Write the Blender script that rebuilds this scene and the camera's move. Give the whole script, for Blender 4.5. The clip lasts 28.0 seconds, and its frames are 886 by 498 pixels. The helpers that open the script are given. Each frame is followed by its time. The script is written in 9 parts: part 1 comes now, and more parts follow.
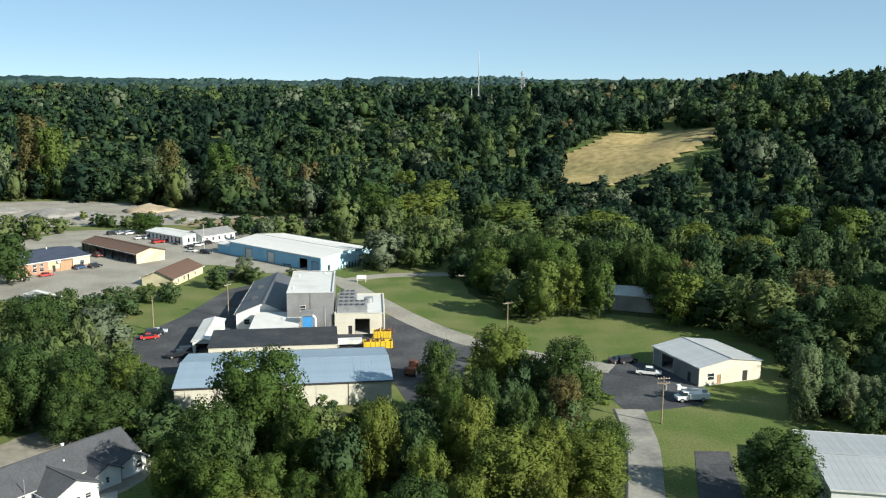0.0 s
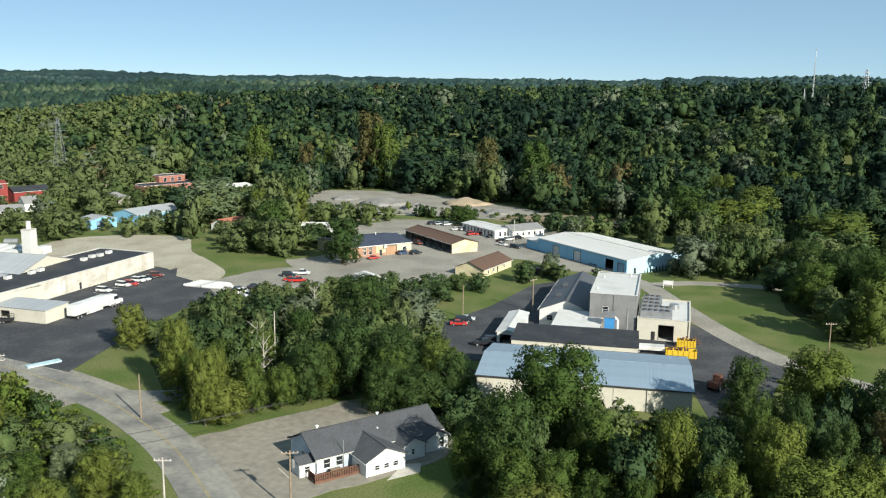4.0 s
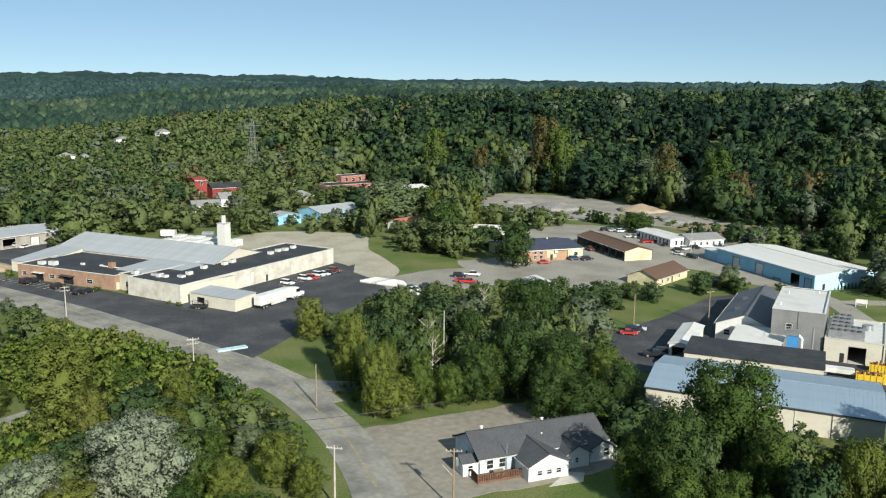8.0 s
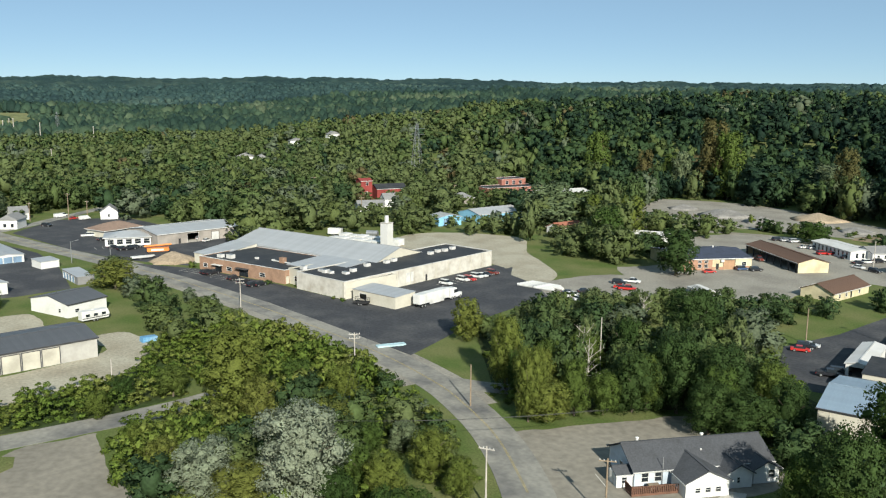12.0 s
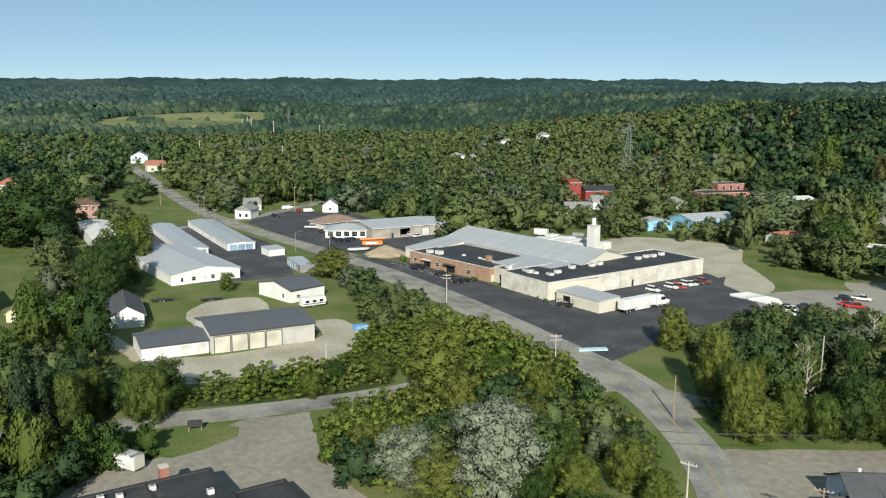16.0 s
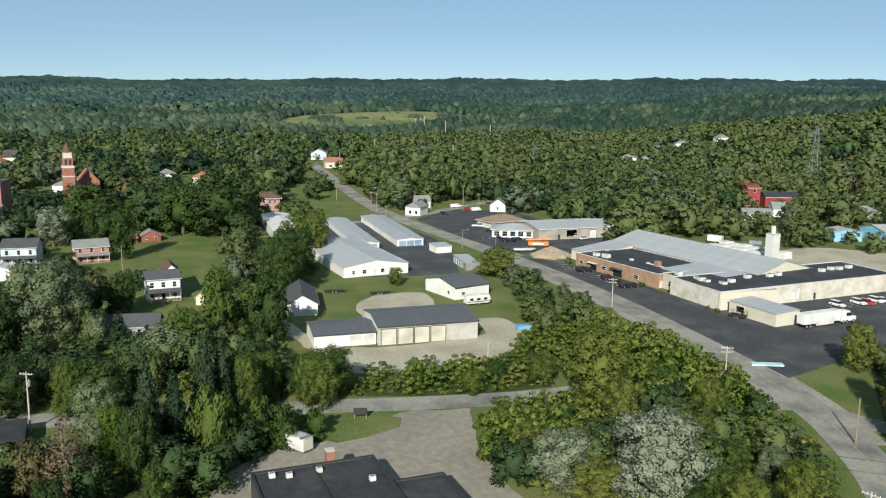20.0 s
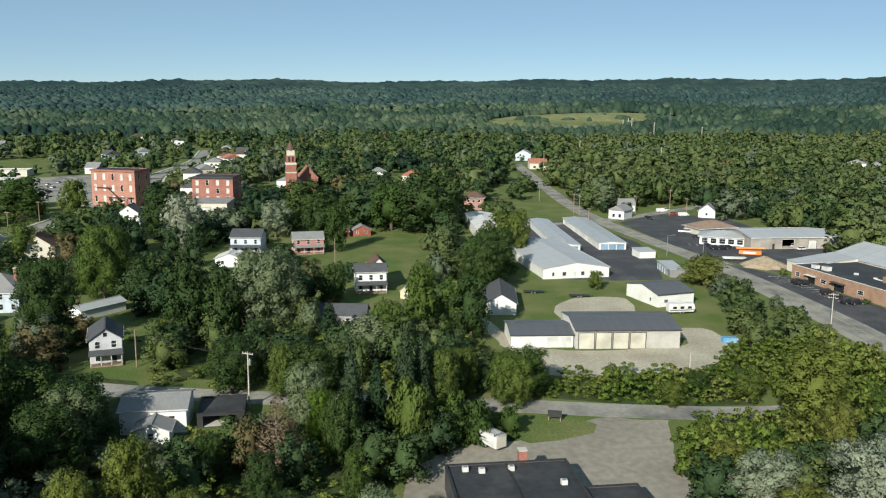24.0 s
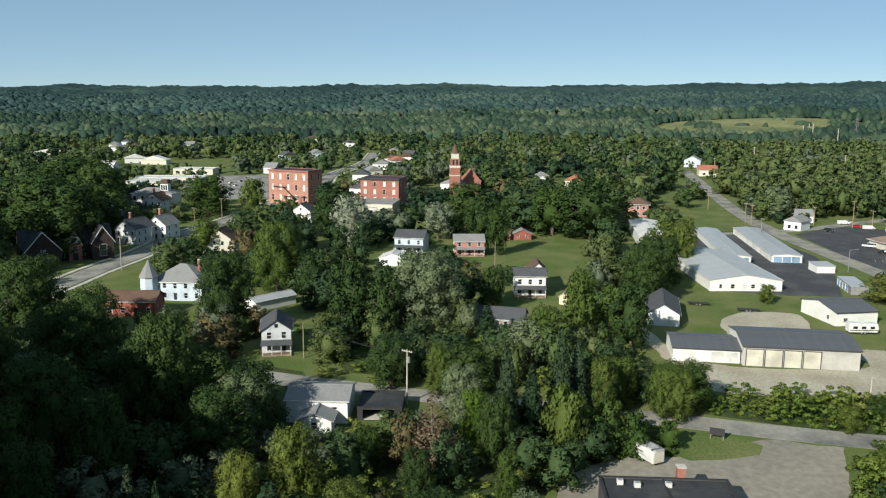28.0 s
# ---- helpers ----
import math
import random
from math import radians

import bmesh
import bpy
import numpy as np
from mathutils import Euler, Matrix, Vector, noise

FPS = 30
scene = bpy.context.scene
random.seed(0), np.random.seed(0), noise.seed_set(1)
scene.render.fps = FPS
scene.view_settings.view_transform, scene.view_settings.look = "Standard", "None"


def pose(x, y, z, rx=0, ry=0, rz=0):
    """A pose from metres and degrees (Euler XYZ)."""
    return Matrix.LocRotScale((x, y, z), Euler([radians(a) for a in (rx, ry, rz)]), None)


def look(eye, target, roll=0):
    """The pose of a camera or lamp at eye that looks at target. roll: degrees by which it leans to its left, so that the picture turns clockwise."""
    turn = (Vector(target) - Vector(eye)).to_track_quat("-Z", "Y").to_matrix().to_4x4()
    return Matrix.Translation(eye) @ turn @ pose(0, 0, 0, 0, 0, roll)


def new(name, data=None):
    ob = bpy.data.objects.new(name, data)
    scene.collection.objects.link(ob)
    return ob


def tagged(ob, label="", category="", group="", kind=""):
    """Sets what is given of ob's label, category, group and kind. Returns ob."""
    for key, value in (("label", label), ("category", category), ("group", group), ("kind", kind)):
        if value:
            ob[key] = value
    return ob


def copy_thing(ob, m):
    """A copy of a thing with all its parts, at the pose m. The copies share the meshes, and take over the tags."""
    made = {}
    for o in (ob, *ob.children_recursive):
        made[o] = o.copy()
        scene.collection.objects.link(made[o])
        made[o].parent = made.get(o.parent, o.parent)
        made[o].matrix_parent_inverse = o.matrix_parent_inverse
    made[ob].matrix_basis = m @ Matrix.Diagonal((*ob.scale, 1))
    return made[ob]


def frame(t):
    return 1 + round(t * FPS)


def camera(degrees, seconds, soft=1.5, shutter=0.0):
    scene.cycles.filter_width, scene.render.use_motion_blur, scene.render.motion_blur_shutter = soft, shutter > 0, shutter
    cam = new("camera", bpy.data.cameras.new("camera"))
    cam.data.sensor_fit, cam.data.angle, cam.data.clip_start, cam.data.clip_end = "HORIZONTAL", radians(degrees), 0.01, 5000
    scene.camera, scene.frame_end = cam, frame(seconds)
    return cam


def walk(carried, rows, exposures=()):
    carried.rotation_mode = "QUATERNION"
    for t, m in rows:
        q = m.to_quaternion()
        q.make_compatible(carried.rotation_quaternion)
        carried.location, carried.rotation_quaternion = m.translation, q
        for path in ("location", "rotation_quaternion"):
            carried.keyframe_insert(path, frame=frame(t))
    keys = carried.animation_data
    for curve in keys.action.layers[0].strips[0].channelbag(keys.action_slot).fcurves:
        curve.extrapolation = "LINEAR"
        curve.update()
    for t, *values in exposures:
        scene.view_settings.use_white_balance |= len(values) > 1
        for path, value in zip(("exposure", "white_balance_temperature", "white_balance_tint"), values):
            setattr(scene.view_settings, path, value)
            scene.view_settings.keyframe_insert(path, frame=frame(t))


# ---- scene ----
cam = camera(54.93, 28.0, soft=1.2)
PATH = [
    (0, pose(0, 0, 60, 79.777, -0.427, 0.077)),
    (0.5, pose(0, 0, 60, 79.710, -0.438, 3.728)),
    (1, pose(0, 0, 60, 79.684, -0.402, 7.227)),
    (1.5, pose(0, 0, 60, 79.620, -0.427, 9.751)),
    (2, pose(0, 0, 60, 79.586, -0.461, 12.440)),
    (2.5, pose(0, 0, 60, 79.594, -0.487, 14.714)),
    (3, pose(0, 0, 60, 79.619, -0.508, 15.962)),
    (3.5, pose(0, 0, 60, 79.605, -0.553, 18.397)),
    (4, pose(0, 0, 60, 79.589, -0.604, 20.840)),
    (4.5, pose(0, 0, 60, 79.609, -0.549, 22.826)),
    (6.5, pose(0, 0, 60, 79.700, -0.651, 27.235)),
    (7, pose(0, 0, 60, 79.716, -0.660, 29.343)),
    (7.5, pose(0, 0, 60, 79.706, -0.657, 31.296)),
    (8, pose(0, 0, 60, 79.719, -0.642, 32.479)),
    (8.5, pose(0, 0, 60, 79.741, -0.605, 33.683)),
    (9, pose(0, 0, 60, 79.750, -0.545, 35.453)),
    (9.5, pose(0, 0, 60, 79.755, -0.547, 37.251)),
    (10, pose(0, 0, 60, 79.774, -0.495, 39.063)),
    (10.5, pose(0, 0, 60, 79.777, -0.468, 40.648)),
    (11, pose(0, 0, 60, 79.783, -0.452, 41.443)),
    (11.5, pose(0, 0, 60, 79.798, -0.461, 41.820)),
    (12, pose(0, 0, 60, 79.824, -0.465, 43.225)),
    (12.5, pose(0, 0, 60, 79.790, -0.442, 45.375)),
    (13, pose(0, 0, 60, 79.782, -0.417, 48.122)),
    (13.5, pose(0, 0, 60, 79.792, -0.427, 50.258)),
    (15.5, pose(0, 0, 60, 79.778, -0.488, 55.397)),
    (16, pose(0, 0, 60, 79.763, -0.505, 57.199)),
    (16.5, pose(0, 0, 60, 79.771, -0.541, 59.095)),
    (17, pose(0, 0, 60, 79.775, -0.566, 60.222)),
    (17.5, pose(0, 0, 60, 79.780, -0.597, 61.673)),
    (18, pose(0, 0, 60, 79.746, -0.587, 64.014)),
    (18.5, pose(0, 0, 60, 79.737, -0.614, 65.069)),
    (19, pose(0, 0, 60, 79.735, -0.631, 65.069)),
    (19.5, pose(0, 0, 60, 79.699, -0.645, 66.492)),
    (20, pose(0, 0, 60, 79.671, -0.645, 68.508)),
    (20.5, pose(0, 0, 60, 79.663, -0.612, 70.590)),
    (21, pose(0, 0, 60, 79.664, -0.655, 72.311)),
    (21.5, pose(0, 0, 60, 79.659, -0.620, 73.946)),
    (23.5, pose(0, 0, 60, 79.631, -0.456, 80.323)),
    (24, pose(0, 0, 60, 79.617, -0.465, 82.124)),
    (24.5, pose(0, 0, 60, 79.611, -0.444, 83.784)),
    (25, pose(0, 0, 60, 79.623, -0.420, 85.190)),
    (25.5, pose(0, 0, 60, 79.631, -0.418, 86.402)),
    (26, pose(0, 0, 60, 79.677, -0.408, 87.835)),
    (26.5, pose(0, 0, 60, 79.729, -0.429, 89.340)),
    (27, pose(0, 0, 60, 79.767, -0.449, 90.801)),
    (27.5, pose(0, 0, 60, 79.801, -0.414, 92.064)),
    (28, pose(0, 0, 60, 79.804, -0.456, 93.031)),
]
EXPOSURES = [(0.0, 0.97, 6450, 9), (4.0, 0.82, 6450, 9), (10.0, 0.68, 6450, 9), (17.0, 0.60, 6450, 9), (28.0, 0.57, 6450, 9)]
walk(cam, PATH, EXPOSURES)
world = bpy.data.worlds.new("sky")
scene.world = world
world.use_nodes = True
wn, wl = world.node_tree.nodes, world.node_tree.links
sky = wn.new("ShaderNodeTexSky")
sky.sky_type, sky.sun_disc = "NISHITA", False
SUN_TO = 328.0      # compass of the sun, degrees from +x towards +y
SUN_UP = 28.0
sky.sun_elevation = radians(SUN_UP)
sky.sun_rotation = radians(90 - SUN_TO)
sky.altitude, sky.air_density, sky.dust_density, sky.ozone_density = 1500, 0.58, 0.0, 2.4
cool = wn.new("ShaderNodeMix")
cool.data_type, cool.blend_type = "RGBA", "MULTIPLY"
cool.inputs["Factor"].default_value, cool.inputs["B"].default_value = 1.0, (0.98, 1.0, 0.945, 1)
wl.new(sky.outputs["Color"], cool.inputs["A"])
veil = wn.new("ShaderNodeMix")        # thin even morning haze over the whole sky
veil.data_type = "RGBA"
veil.inputs["Factor"].default_value, veil.inputs["B"].default_value = 0.5, (3.75, 5.85, 7.3, 1)
wl.new(cool.outputs["Result"], veil.inputs["A"])
wl.new(veil.outputs["Result"], wn["Background"].inputs["Color"])
wn["Background"].inputs["Strength"].default_value = 0.062

sun_lamp = bpy.data.lights.new("sun", "SUN")
sun_lamp.energy, sun_lamp.angle, sun_lamp.color = 5.0, radians(0.55), (1.0, 0.96, 0.84)
sun = new("sun", sun_lamp)
a, e = radians(SUN_TO), radians(SUN_UP)
sun.matrix_world = look((math.cos(a) * math.cos(e) * 300, math.sin(a) * math.cos(e) * 300, math.sin(e) * 300), (0, 0, 0))


# ---- materials ----
def mat(name, base, rough=0.8, metal=0.0, grain=0.25, scale=3.0, bump=0.0, second=None, mix=0.5, coarse=0.15,
        wave=0.0, wave_axis="X", wave_depth=0.0, spec=0.3, vary=0.0):
    """A surface with fine grain, broad stains, small relief, optional ribs and a shade that varies from piece to piece."""
    m = bpy.data.materials.new(name)
    m.use_nodes = True
    n, l = m.node_tree.nodes, m.node_tree.links
    b = n["Principled BSDF"]
    b.inputs["Roughness"].default_value, b.inputs["Metallic"].default_value = rough, metal
    b.inputs["Specular IOR Level"].default_value = spec
    tc = n.new("ShaderNodeTexCoord")
    fine, broad = n.new("ShaderNodeTexNoise"), n.new("ShaderNodeTexNoise")
    fine.inputs["Scale"].default_value, fine.inputs["Detail"].default_value = scale, 5
    broad.inputs["Scale"].default_value, broad.inputs["Detail"].default_value = scale * coarse, 4
    for k in (fine, broad):
        l.new(tc.outputs["Object"], k.inputs["Vector"])
    two = n.new("ShaderNodeMix")
    two.data_type = "RGBA"
    second = second or tuple(c * 0.7 for c in base)
    two.inputs["A"].default_value, two.inputs["B"].default_value = (*base, 1), (*second, 1)
    ramp = n.new("ShaderNodeMapRange")
    ramp.inputs["From Min"].default_value, ramp.inputs["From Max"].default_value = 0.62 - mix * 0.4, 0.85 - mix * 0.35
    l.new(broad.outputs["Fac"], ramp.inputs["Value"])
    l.new(ramp.outputs["Result"], two.inputs["Factor"])
    hsv = n.new("ShaderNodeHueSaturation")
    val = n.new("ShaderNodeMapRange")
    val.inputs["From Min"].default_value, val.inputs["From Max"].default_value = 0.3, 0.7
    val.inputs["To Min"].default_value, val.inputs["To Max"].default_value = 1 - grain, 1 + grain
    l.new(fine.outputs["Fac"], val.inputs["Value"])
    last = val.outputs["Result"]
    if vary:
        info, span, mul = n.new("ShaderNodeObjectInfo"), n.new("ShaderNodeMapRange"), n.new("ShaderNodeMath")
        span.inputs["To Min"].default_value, span.inputs["To Max"].default_value = 1 - vary, 1 + vary
        mul.operation = "MULTIPLY"
        l.new(info.outputs["Random"], span.inputs["Value"])
        l.new(span.outputs["Result"], mul.inputs[0])
        l.new(last, mul.inputs[1])
        last = mul.outputs[0]
    l.new(last, hsv.inputs["Value"])
    l.new(two.outputs["Result"], hsv.inputs["Color"])
    l.new(hsv.outputs["Color"], b.inputs["Base Color"])
    height = fine.outputs["Fac"]
    if wave:
        wv = n.new("ShaderNodeTexWave")
        wv.bands_direction = wave_axis
        wv.inputs["Scale"].default_value = wave
        l.new(tc.outputs["Object"], wv.inputs["Vector"])
        height, bump = wv.outputs["Fac"], wave_depth
    if bump:
        bp = n.new("ShaderNodeBump")
        bp.inputs["Strength"].default_value, bp.inputs["Distance"].default_value = min(1, bump * 4), bump
        l.new(height, bp.inputs["Height"])
        l.new(bp.outputs["Normal"], b.inputs["Normal"])
    return m


def leaf_mat(name, cols, attribute="", spread=0.2, fine=4.5):
    """Foliage: the shade runs through cols from tree to tree, with clumps and single leaves lighter or darker."""
    m = bpy.data.materials.new(name)
    m.use_nodes = True
    n, l = m.node_tree.nodes, m.node_tree.links
    b = n["Principled BSDF"]
    b.inputs["Roughness"].default_value, b.inputs["Specular IOR Level"].default_value = 0.7, 0.12
    if attribute:
        src = n.new("ShaderNodeAttribute")
        src.attribute_name = attribute
        rnd = src.outputs["Fac"]
    else:
        rnd = n.new("ShaderNodeObjectInfo").outputs["Random"]
    ramp = n.new("ShaderNodeValToRGB")
    el = ramp.color_ramp.elements
    while len(el) < len(cols):
        el.new(0.5)
    for k, c in enumerate(cols):
        el[k].position, el[k].color = k / max(1, len(cols) - 1), (*c, 1)
    l.new(rnd, ramp.inputs["Fac"])
    tc, noise_tex, leaf_tex = n.new("ShaderNodeTexCoord"), n.new("ShaderNodeTexNoise"), n.new("ShaderNodeTexNoise")
    noise_tex.inputs["Scale"].default_value, noise_tex.inputs["Detail"].default_value = 0.45, 3
    leaf_tex.inputs["Scale"].default_value, leaf_tex.inputs["Detail"].default_value = fine, 4
    for k in (noise_tex, leaf_tex):
        l.new(tc.outputs["Object"], k.inputs["Vector"])
    isl = n.new("ShaderNodeNewGeometry")
    add = n.new("ShaderNodeMath")
    add.operation = "ADD"
    v1, v2, v3, add3 = n.new("ShaderNodeMapRange"), n.new("ShaderNodeMapRange"), n.new("ShaderNodeMapRange"), n.new("ShaderNodeMath")
    v3.inputs["From Min"].default_value, v3.inputs["From Max"].default_value = 0.35, 0.68
    v3.inputs["To Min"].default_value, v3.inputs["To Max"].default_value = (-0.20, 0.24) if not attribute or fine > 1 else (-0.14, 0.17)
    l.new(leaf_tex.outputs["Fac"], v3.inputs["Value"])
    bp = n.new("ShaderNodeBump")
    bp.inputs["Strength"].default_value, bp.inputs["Distance"].default_value = 0.6 if not attribute else 0.4, 0.9 / fine
    l.new(leaf_tex.outputs["Fac"], bp.inputs["Height"])
    l.new(bp.outputs["Normal"], b.inputs["Normal"])
    v1.inputs["From Min"].default_value, v1.inputs["From Max"].default_value = 0.3, 0.7
    v1.inputs["To Min"].default_value, v1.inputs["To Max"].default_value = (-0.17, 0.17) if not attribute or fine > 1 else (-0.14, 0.14)
    v2.inputs["To Min"].default_value, v2.inputs["To Max"].default_value = 1 - spread, 1 + spread
    l.new(noise_tex.outputs["Fac"], v1.inputs["Value"])
    l.new(isl.outputs["Random Per Island"], v2.inputs["Value"])
    l.new(v1.outputs["Result"], add.inputs[0])
    l.new(v2.outputs["Result"], add.inputs[1])
    l.new(add.outputs[0], add3.inputs[0])
    l.new(v3.outputs["Result"], add3.inputs[1])
    hsv = n.new("ShaderNodeHueSaturation")
    l.new(add3.outputs[0], hsv.inputs["Value"])
    l.new(ramp.outputs["Color"], hsv.inputs["Color"])
    l.new(hsv.outputs["Color"], b.inputs["Base Color"])
    tr, mx = n.new("ShaderNodeBsdfTranslucent"), n.new("ShaderNodeMixShader")
    l.new(hsv.outputs["Color"], tr.inputs["Color"])
    mx.inputs["Fac"].default_value = 0.32
    l.new(b.outputs[0], mx.inputs[1])
    l.new(tr.outputs[0], mx.inputs[2])
    l.new(mx.outputs[0], n["Material Output"].inputs["Surface"])
    return m


GRASS = mat("grass", (0.076, 0.110, 0.030), 0.95, grain=0.28, scale=2.6, second=(0.128, 0.138, 0.054), mix=0.6, coarse=0.03, bump=0.05, spec=0.1)
# undergrowth with tree shade put into its colour
SHADED_FLOOR = mat("undergrowth", (0.036, 0.056, 0.017), 0.95, grain=0.4, scale=0.9, second=(0.052, 0.056, 0.026), coarse=0.08, bump=0.1, spec=0.1)
MEADOW = mat("dry meadow", (0.30, 0.235, 0.11), 0.95, grain=0.3, scale=0.25, second=(0.20, 0.175, 0.08), coarse=0.12, bump=0.1, spec=0.1)
FIELD = mat("pale field", (0.185, 0.185, 0.085), 0.95, grain=0.3, scale=0.08, second=(0.105, 0.130, 0.055), coarse=0.12, spec=0.1)
ASPHALT = mat("new asphalt", (0.040, 0.042, 0.048), 0.9, grain=0.25, scale=1.2, second=(0.075, 0.076, 0.078), mix=0.42, coarse=0.09, bump=0.01)
ROAD = mat("worn asphalt road", (0.245, 0.235, 0.205), 0.92, grain=0.15, scale=1.0, second=(0.12, 0.118, 0.115), coarse=0.12, bump=0.01)
LOT = mat("old parking lot", (0.225, 0.205, 0.168), 0.95, grain=0.18, scale=0.7, second=(0.186, 0.17, 0.14), coarse=0.10, bump=0.01)
GRAVEL = mat("grey gravel", (0.255, 0.24, 0.205), 0.95, grain=0.22, scale=1.6, second=(0.19, 0.175, 0.15), coarse=0.05, bump=0.03)
SAND = mat("tan gravel", (0.345, 0.32, 0.25), 0.95, grain=0.2, scale=1.4, second=(0.27, 0.24, 0.18), coarse=0.06, bump=0.04)
DIRT = mat("brown dirt", (0.22, 0.165, 0.11), 0.95, grain=0.28, scale=0.6, second=(0.15, 0.14, 0.075), coarse=0.12, bump=0.1)
CONCRETE = mat("concrete", (0.42, 0.40, 0.36), 0.9, grain=0.12, scale=1.2, second=(0.32, 0.30, 0.27), bump=0.01)
PAINT = mat("road paint", (0.62, 0.60, 0.54), 0.8, grain=0.3, scale=4)
YELLOW_LINE = mat("yellow road paint", (0.34, 0.28, 0.14), 0.8, grain=0.3, scale=4)
WHITE = mat("white metal siding", (0.60, 0.60, 0.58), 0.55, grain=0.05, scale=1.5, second=(0.53, 0.53, 0.49), mix=0.25, wave=3.2, wave_depth=0.03)
CREAM = mat("cream metal siding", (0.50, 0.475, 0.40), 0.55, grain=0.05, scale=1.5, second=(0.44, 0.41, 0.34), mix=0.3, wave=3.2, wave_depth=0.03)
STAINED = mat("stained cream block", (0.50, 0.48, 0.43), 0.85, grain=0.1, scale=0.8, second=(0.37, 0.34, 0.29), mix=0.45, coarse=0.35, bump=0.02)
CLAP = mat("white clapboard", (0.62, 0.62, 0.61), 0.6, grain=0.05, scale=2, second=(0.56, 0.56, 0.53), mix=0.25, wave=2.6, wave_axis="Z", wave_depth=0.02)
PALE_BLUE = mat("pale blue siding", (0.46, 0.53, 0.60), 0.6, grain=0.05, scale=2, wave=2.6, wave_axis="Z", wave_depth=0.02)
SKY_BLUE = mat("sky blue metal siding", (0.20, 0.42, 0.58), 0.5, grain=0.06, scale=1.2, second=(0.16, 0.35, 0.50), mix=0.3, wave=3.2, wave_depth=0.03)
# lighter copy of the sky blue siding, sunlight put into the colour
SUNLIT_BLUE = mat("sunlit blue metal siding", (0.36, 0.52, 0.62), 0.5, grain=0.06, scale=1.2, second=(0.35, 0.54, 0.66), mix=0.3, wave=3.2, wave_depth=0.03)
PALE_GREY = mat("pale grey and shaded white clapboard", (0.44, 0.46, 0.48), 0.6, grain=0.06, scale=2, wave=2.6, wave_axis="Z", wave_depth=0.02)
PINK = mat("salmon brick", (0.36, 0.18, 0.15), 0.85, grain=0.14, scale=3, second=(0.30, 0.14, 0.12), bump=0.01)
YELLOW = mat("pale yellow siding", (0.57, 0.50, 0.33), 0.65, grain=0.05, scale=1.5, wave=2.6, wave_axis="Z", wave_depth=0.02)
ORANGE_WALL = mat("orange brick veneer", (0.34, 0.20, 0.135), 0.8, grain=0.14, scale=3, second=(0.29, 0.16, 0.10), bump=0.01)
BRICK = mat("tan brown brick", (0.30, 0.19, 0.13), 0.88, grain=0.18, scale=3.5, second=(0.23, 0.145, 0.10), bump=0.012)
RED_BRICK = mat("red brick", (0.29, 0.125, 0.095), 0.88, grain=0.18, scale=2.5, second=(0.24, 0.10, 0.08), bump=0.012)
ORANGE_BRICK = mat("orange red brick", (0.36, 0.18, 0.135), 0.88, grain=0.18, scale=2.5, second=(0.28, 0.14, 0.11), bump=0.012)
# dark brick taken further down, shade put into its colour
SHADED_BRICK = mat("dark brick, darkened for shade", (0.045, 0.034, 0.032), 0.9, grain=0.25, scale=2.5, bump=0.012)
BARN_RED = mat("barn red boards", (0.23, 0.042, 0.038), 0.8, grain=0.12, scale=1.5, wave=3, wave_depth=0.02)
RUST_RED = mat("red brown boards", (0.26, 0.08, 0.055), 0.85, grain=0.12, scale=2, wave=2.6, wave_axis="Z", wave_depth=0.02)
GREY_WALL = mat("grey metal siding", (0.20, 0.20, 0.20), 0.6, grain=0.07, scale=1.2, wave=3.2, wave_depth=0.03)
TAN_GREY = mat("taupe metal siding", (0.32, 0.29, 0.26), 0.6, grain=0.06, scale=1.2, wave=3.2, wave_depth=0.03)
ROOF_WHITE = mat("white membrane roof", (0.52, 0.515, 0.50), 0.6, grain=0.06, scale=0.6, second=(0.44, 0.43, 0.40), mix=0.35, coarse=0.25)
ROOF_GREY = mat("light grey metal roof", (0.40, 0.41, 0.42), 0.42, metal=0.25, grain=0.06, scale=0.8, second=(0.35, 0.355, 0.36), mix=0.35, coarse=0.2, vary=0.05)
ROOF_BLUE = mat("dusty blue metal roof", (0.26, 0.335, 0.41), 0.42, metal=0.2, grain=0.06, scale=0.8, second=(0.22, 0.28, 0.34), mix=0.4, coarse=0.2, vary=0.02)
ROOF_STEEL = mat("dark steel roof", (0.10, 0.105, 0.115), 0.5, metal=0.2, grain=0.08, scale=0.8, second=(0.085, 0.088, 0.095), mix=0.4, vary=0.06)
ROOF_DARK = mat("black bitumen roof", (0.028, 0.030, 0.034), 0.7, grain=0.25, scale=0.8, second=(0.05, 0.05, 0.05), mix=0.4, coarse=0.2)
ROOF_NAVY = mat("navy shingle roof", (0.045, 0.055, 0.085), 0.8, grain=0.2, scale=3, second=(0.035, 0.042, 0.06), mix=0.4)
SHINGLE = mat("charcoal asphalt shingles", (0.066, 0.069, 0.076), 0.9, grain=0.2, scale=4, second=(0.05, 0.052, 0.056), mix=0.4, coarse=0.06, wave=3.0, wave_axis="Y", wave_depth=0.01)
SHINGLE_GREY = mat("weathered grey shingles", (0.20, 0.20, 0.20), 0.9, grain=0.16, scale=4, second=(0.15, 0.15, 0.15), mix=0.4, coarse=0.06)
SHINGLE_BROWN = mat("brown asphalt shingles", (0.105, 0.064, 0.046), 0.9, grain=0.22, scale=3, second=(0.075, 0.048, 0.038), mix=0.4, coarse=0.06)
SHINGLE_RED = mat("faded red shingles", (0.30, 0.12, 0.08), 0.9, grain=0.16, scale=3, second=(0.22, 0.10, 0.07), mix=0.4)
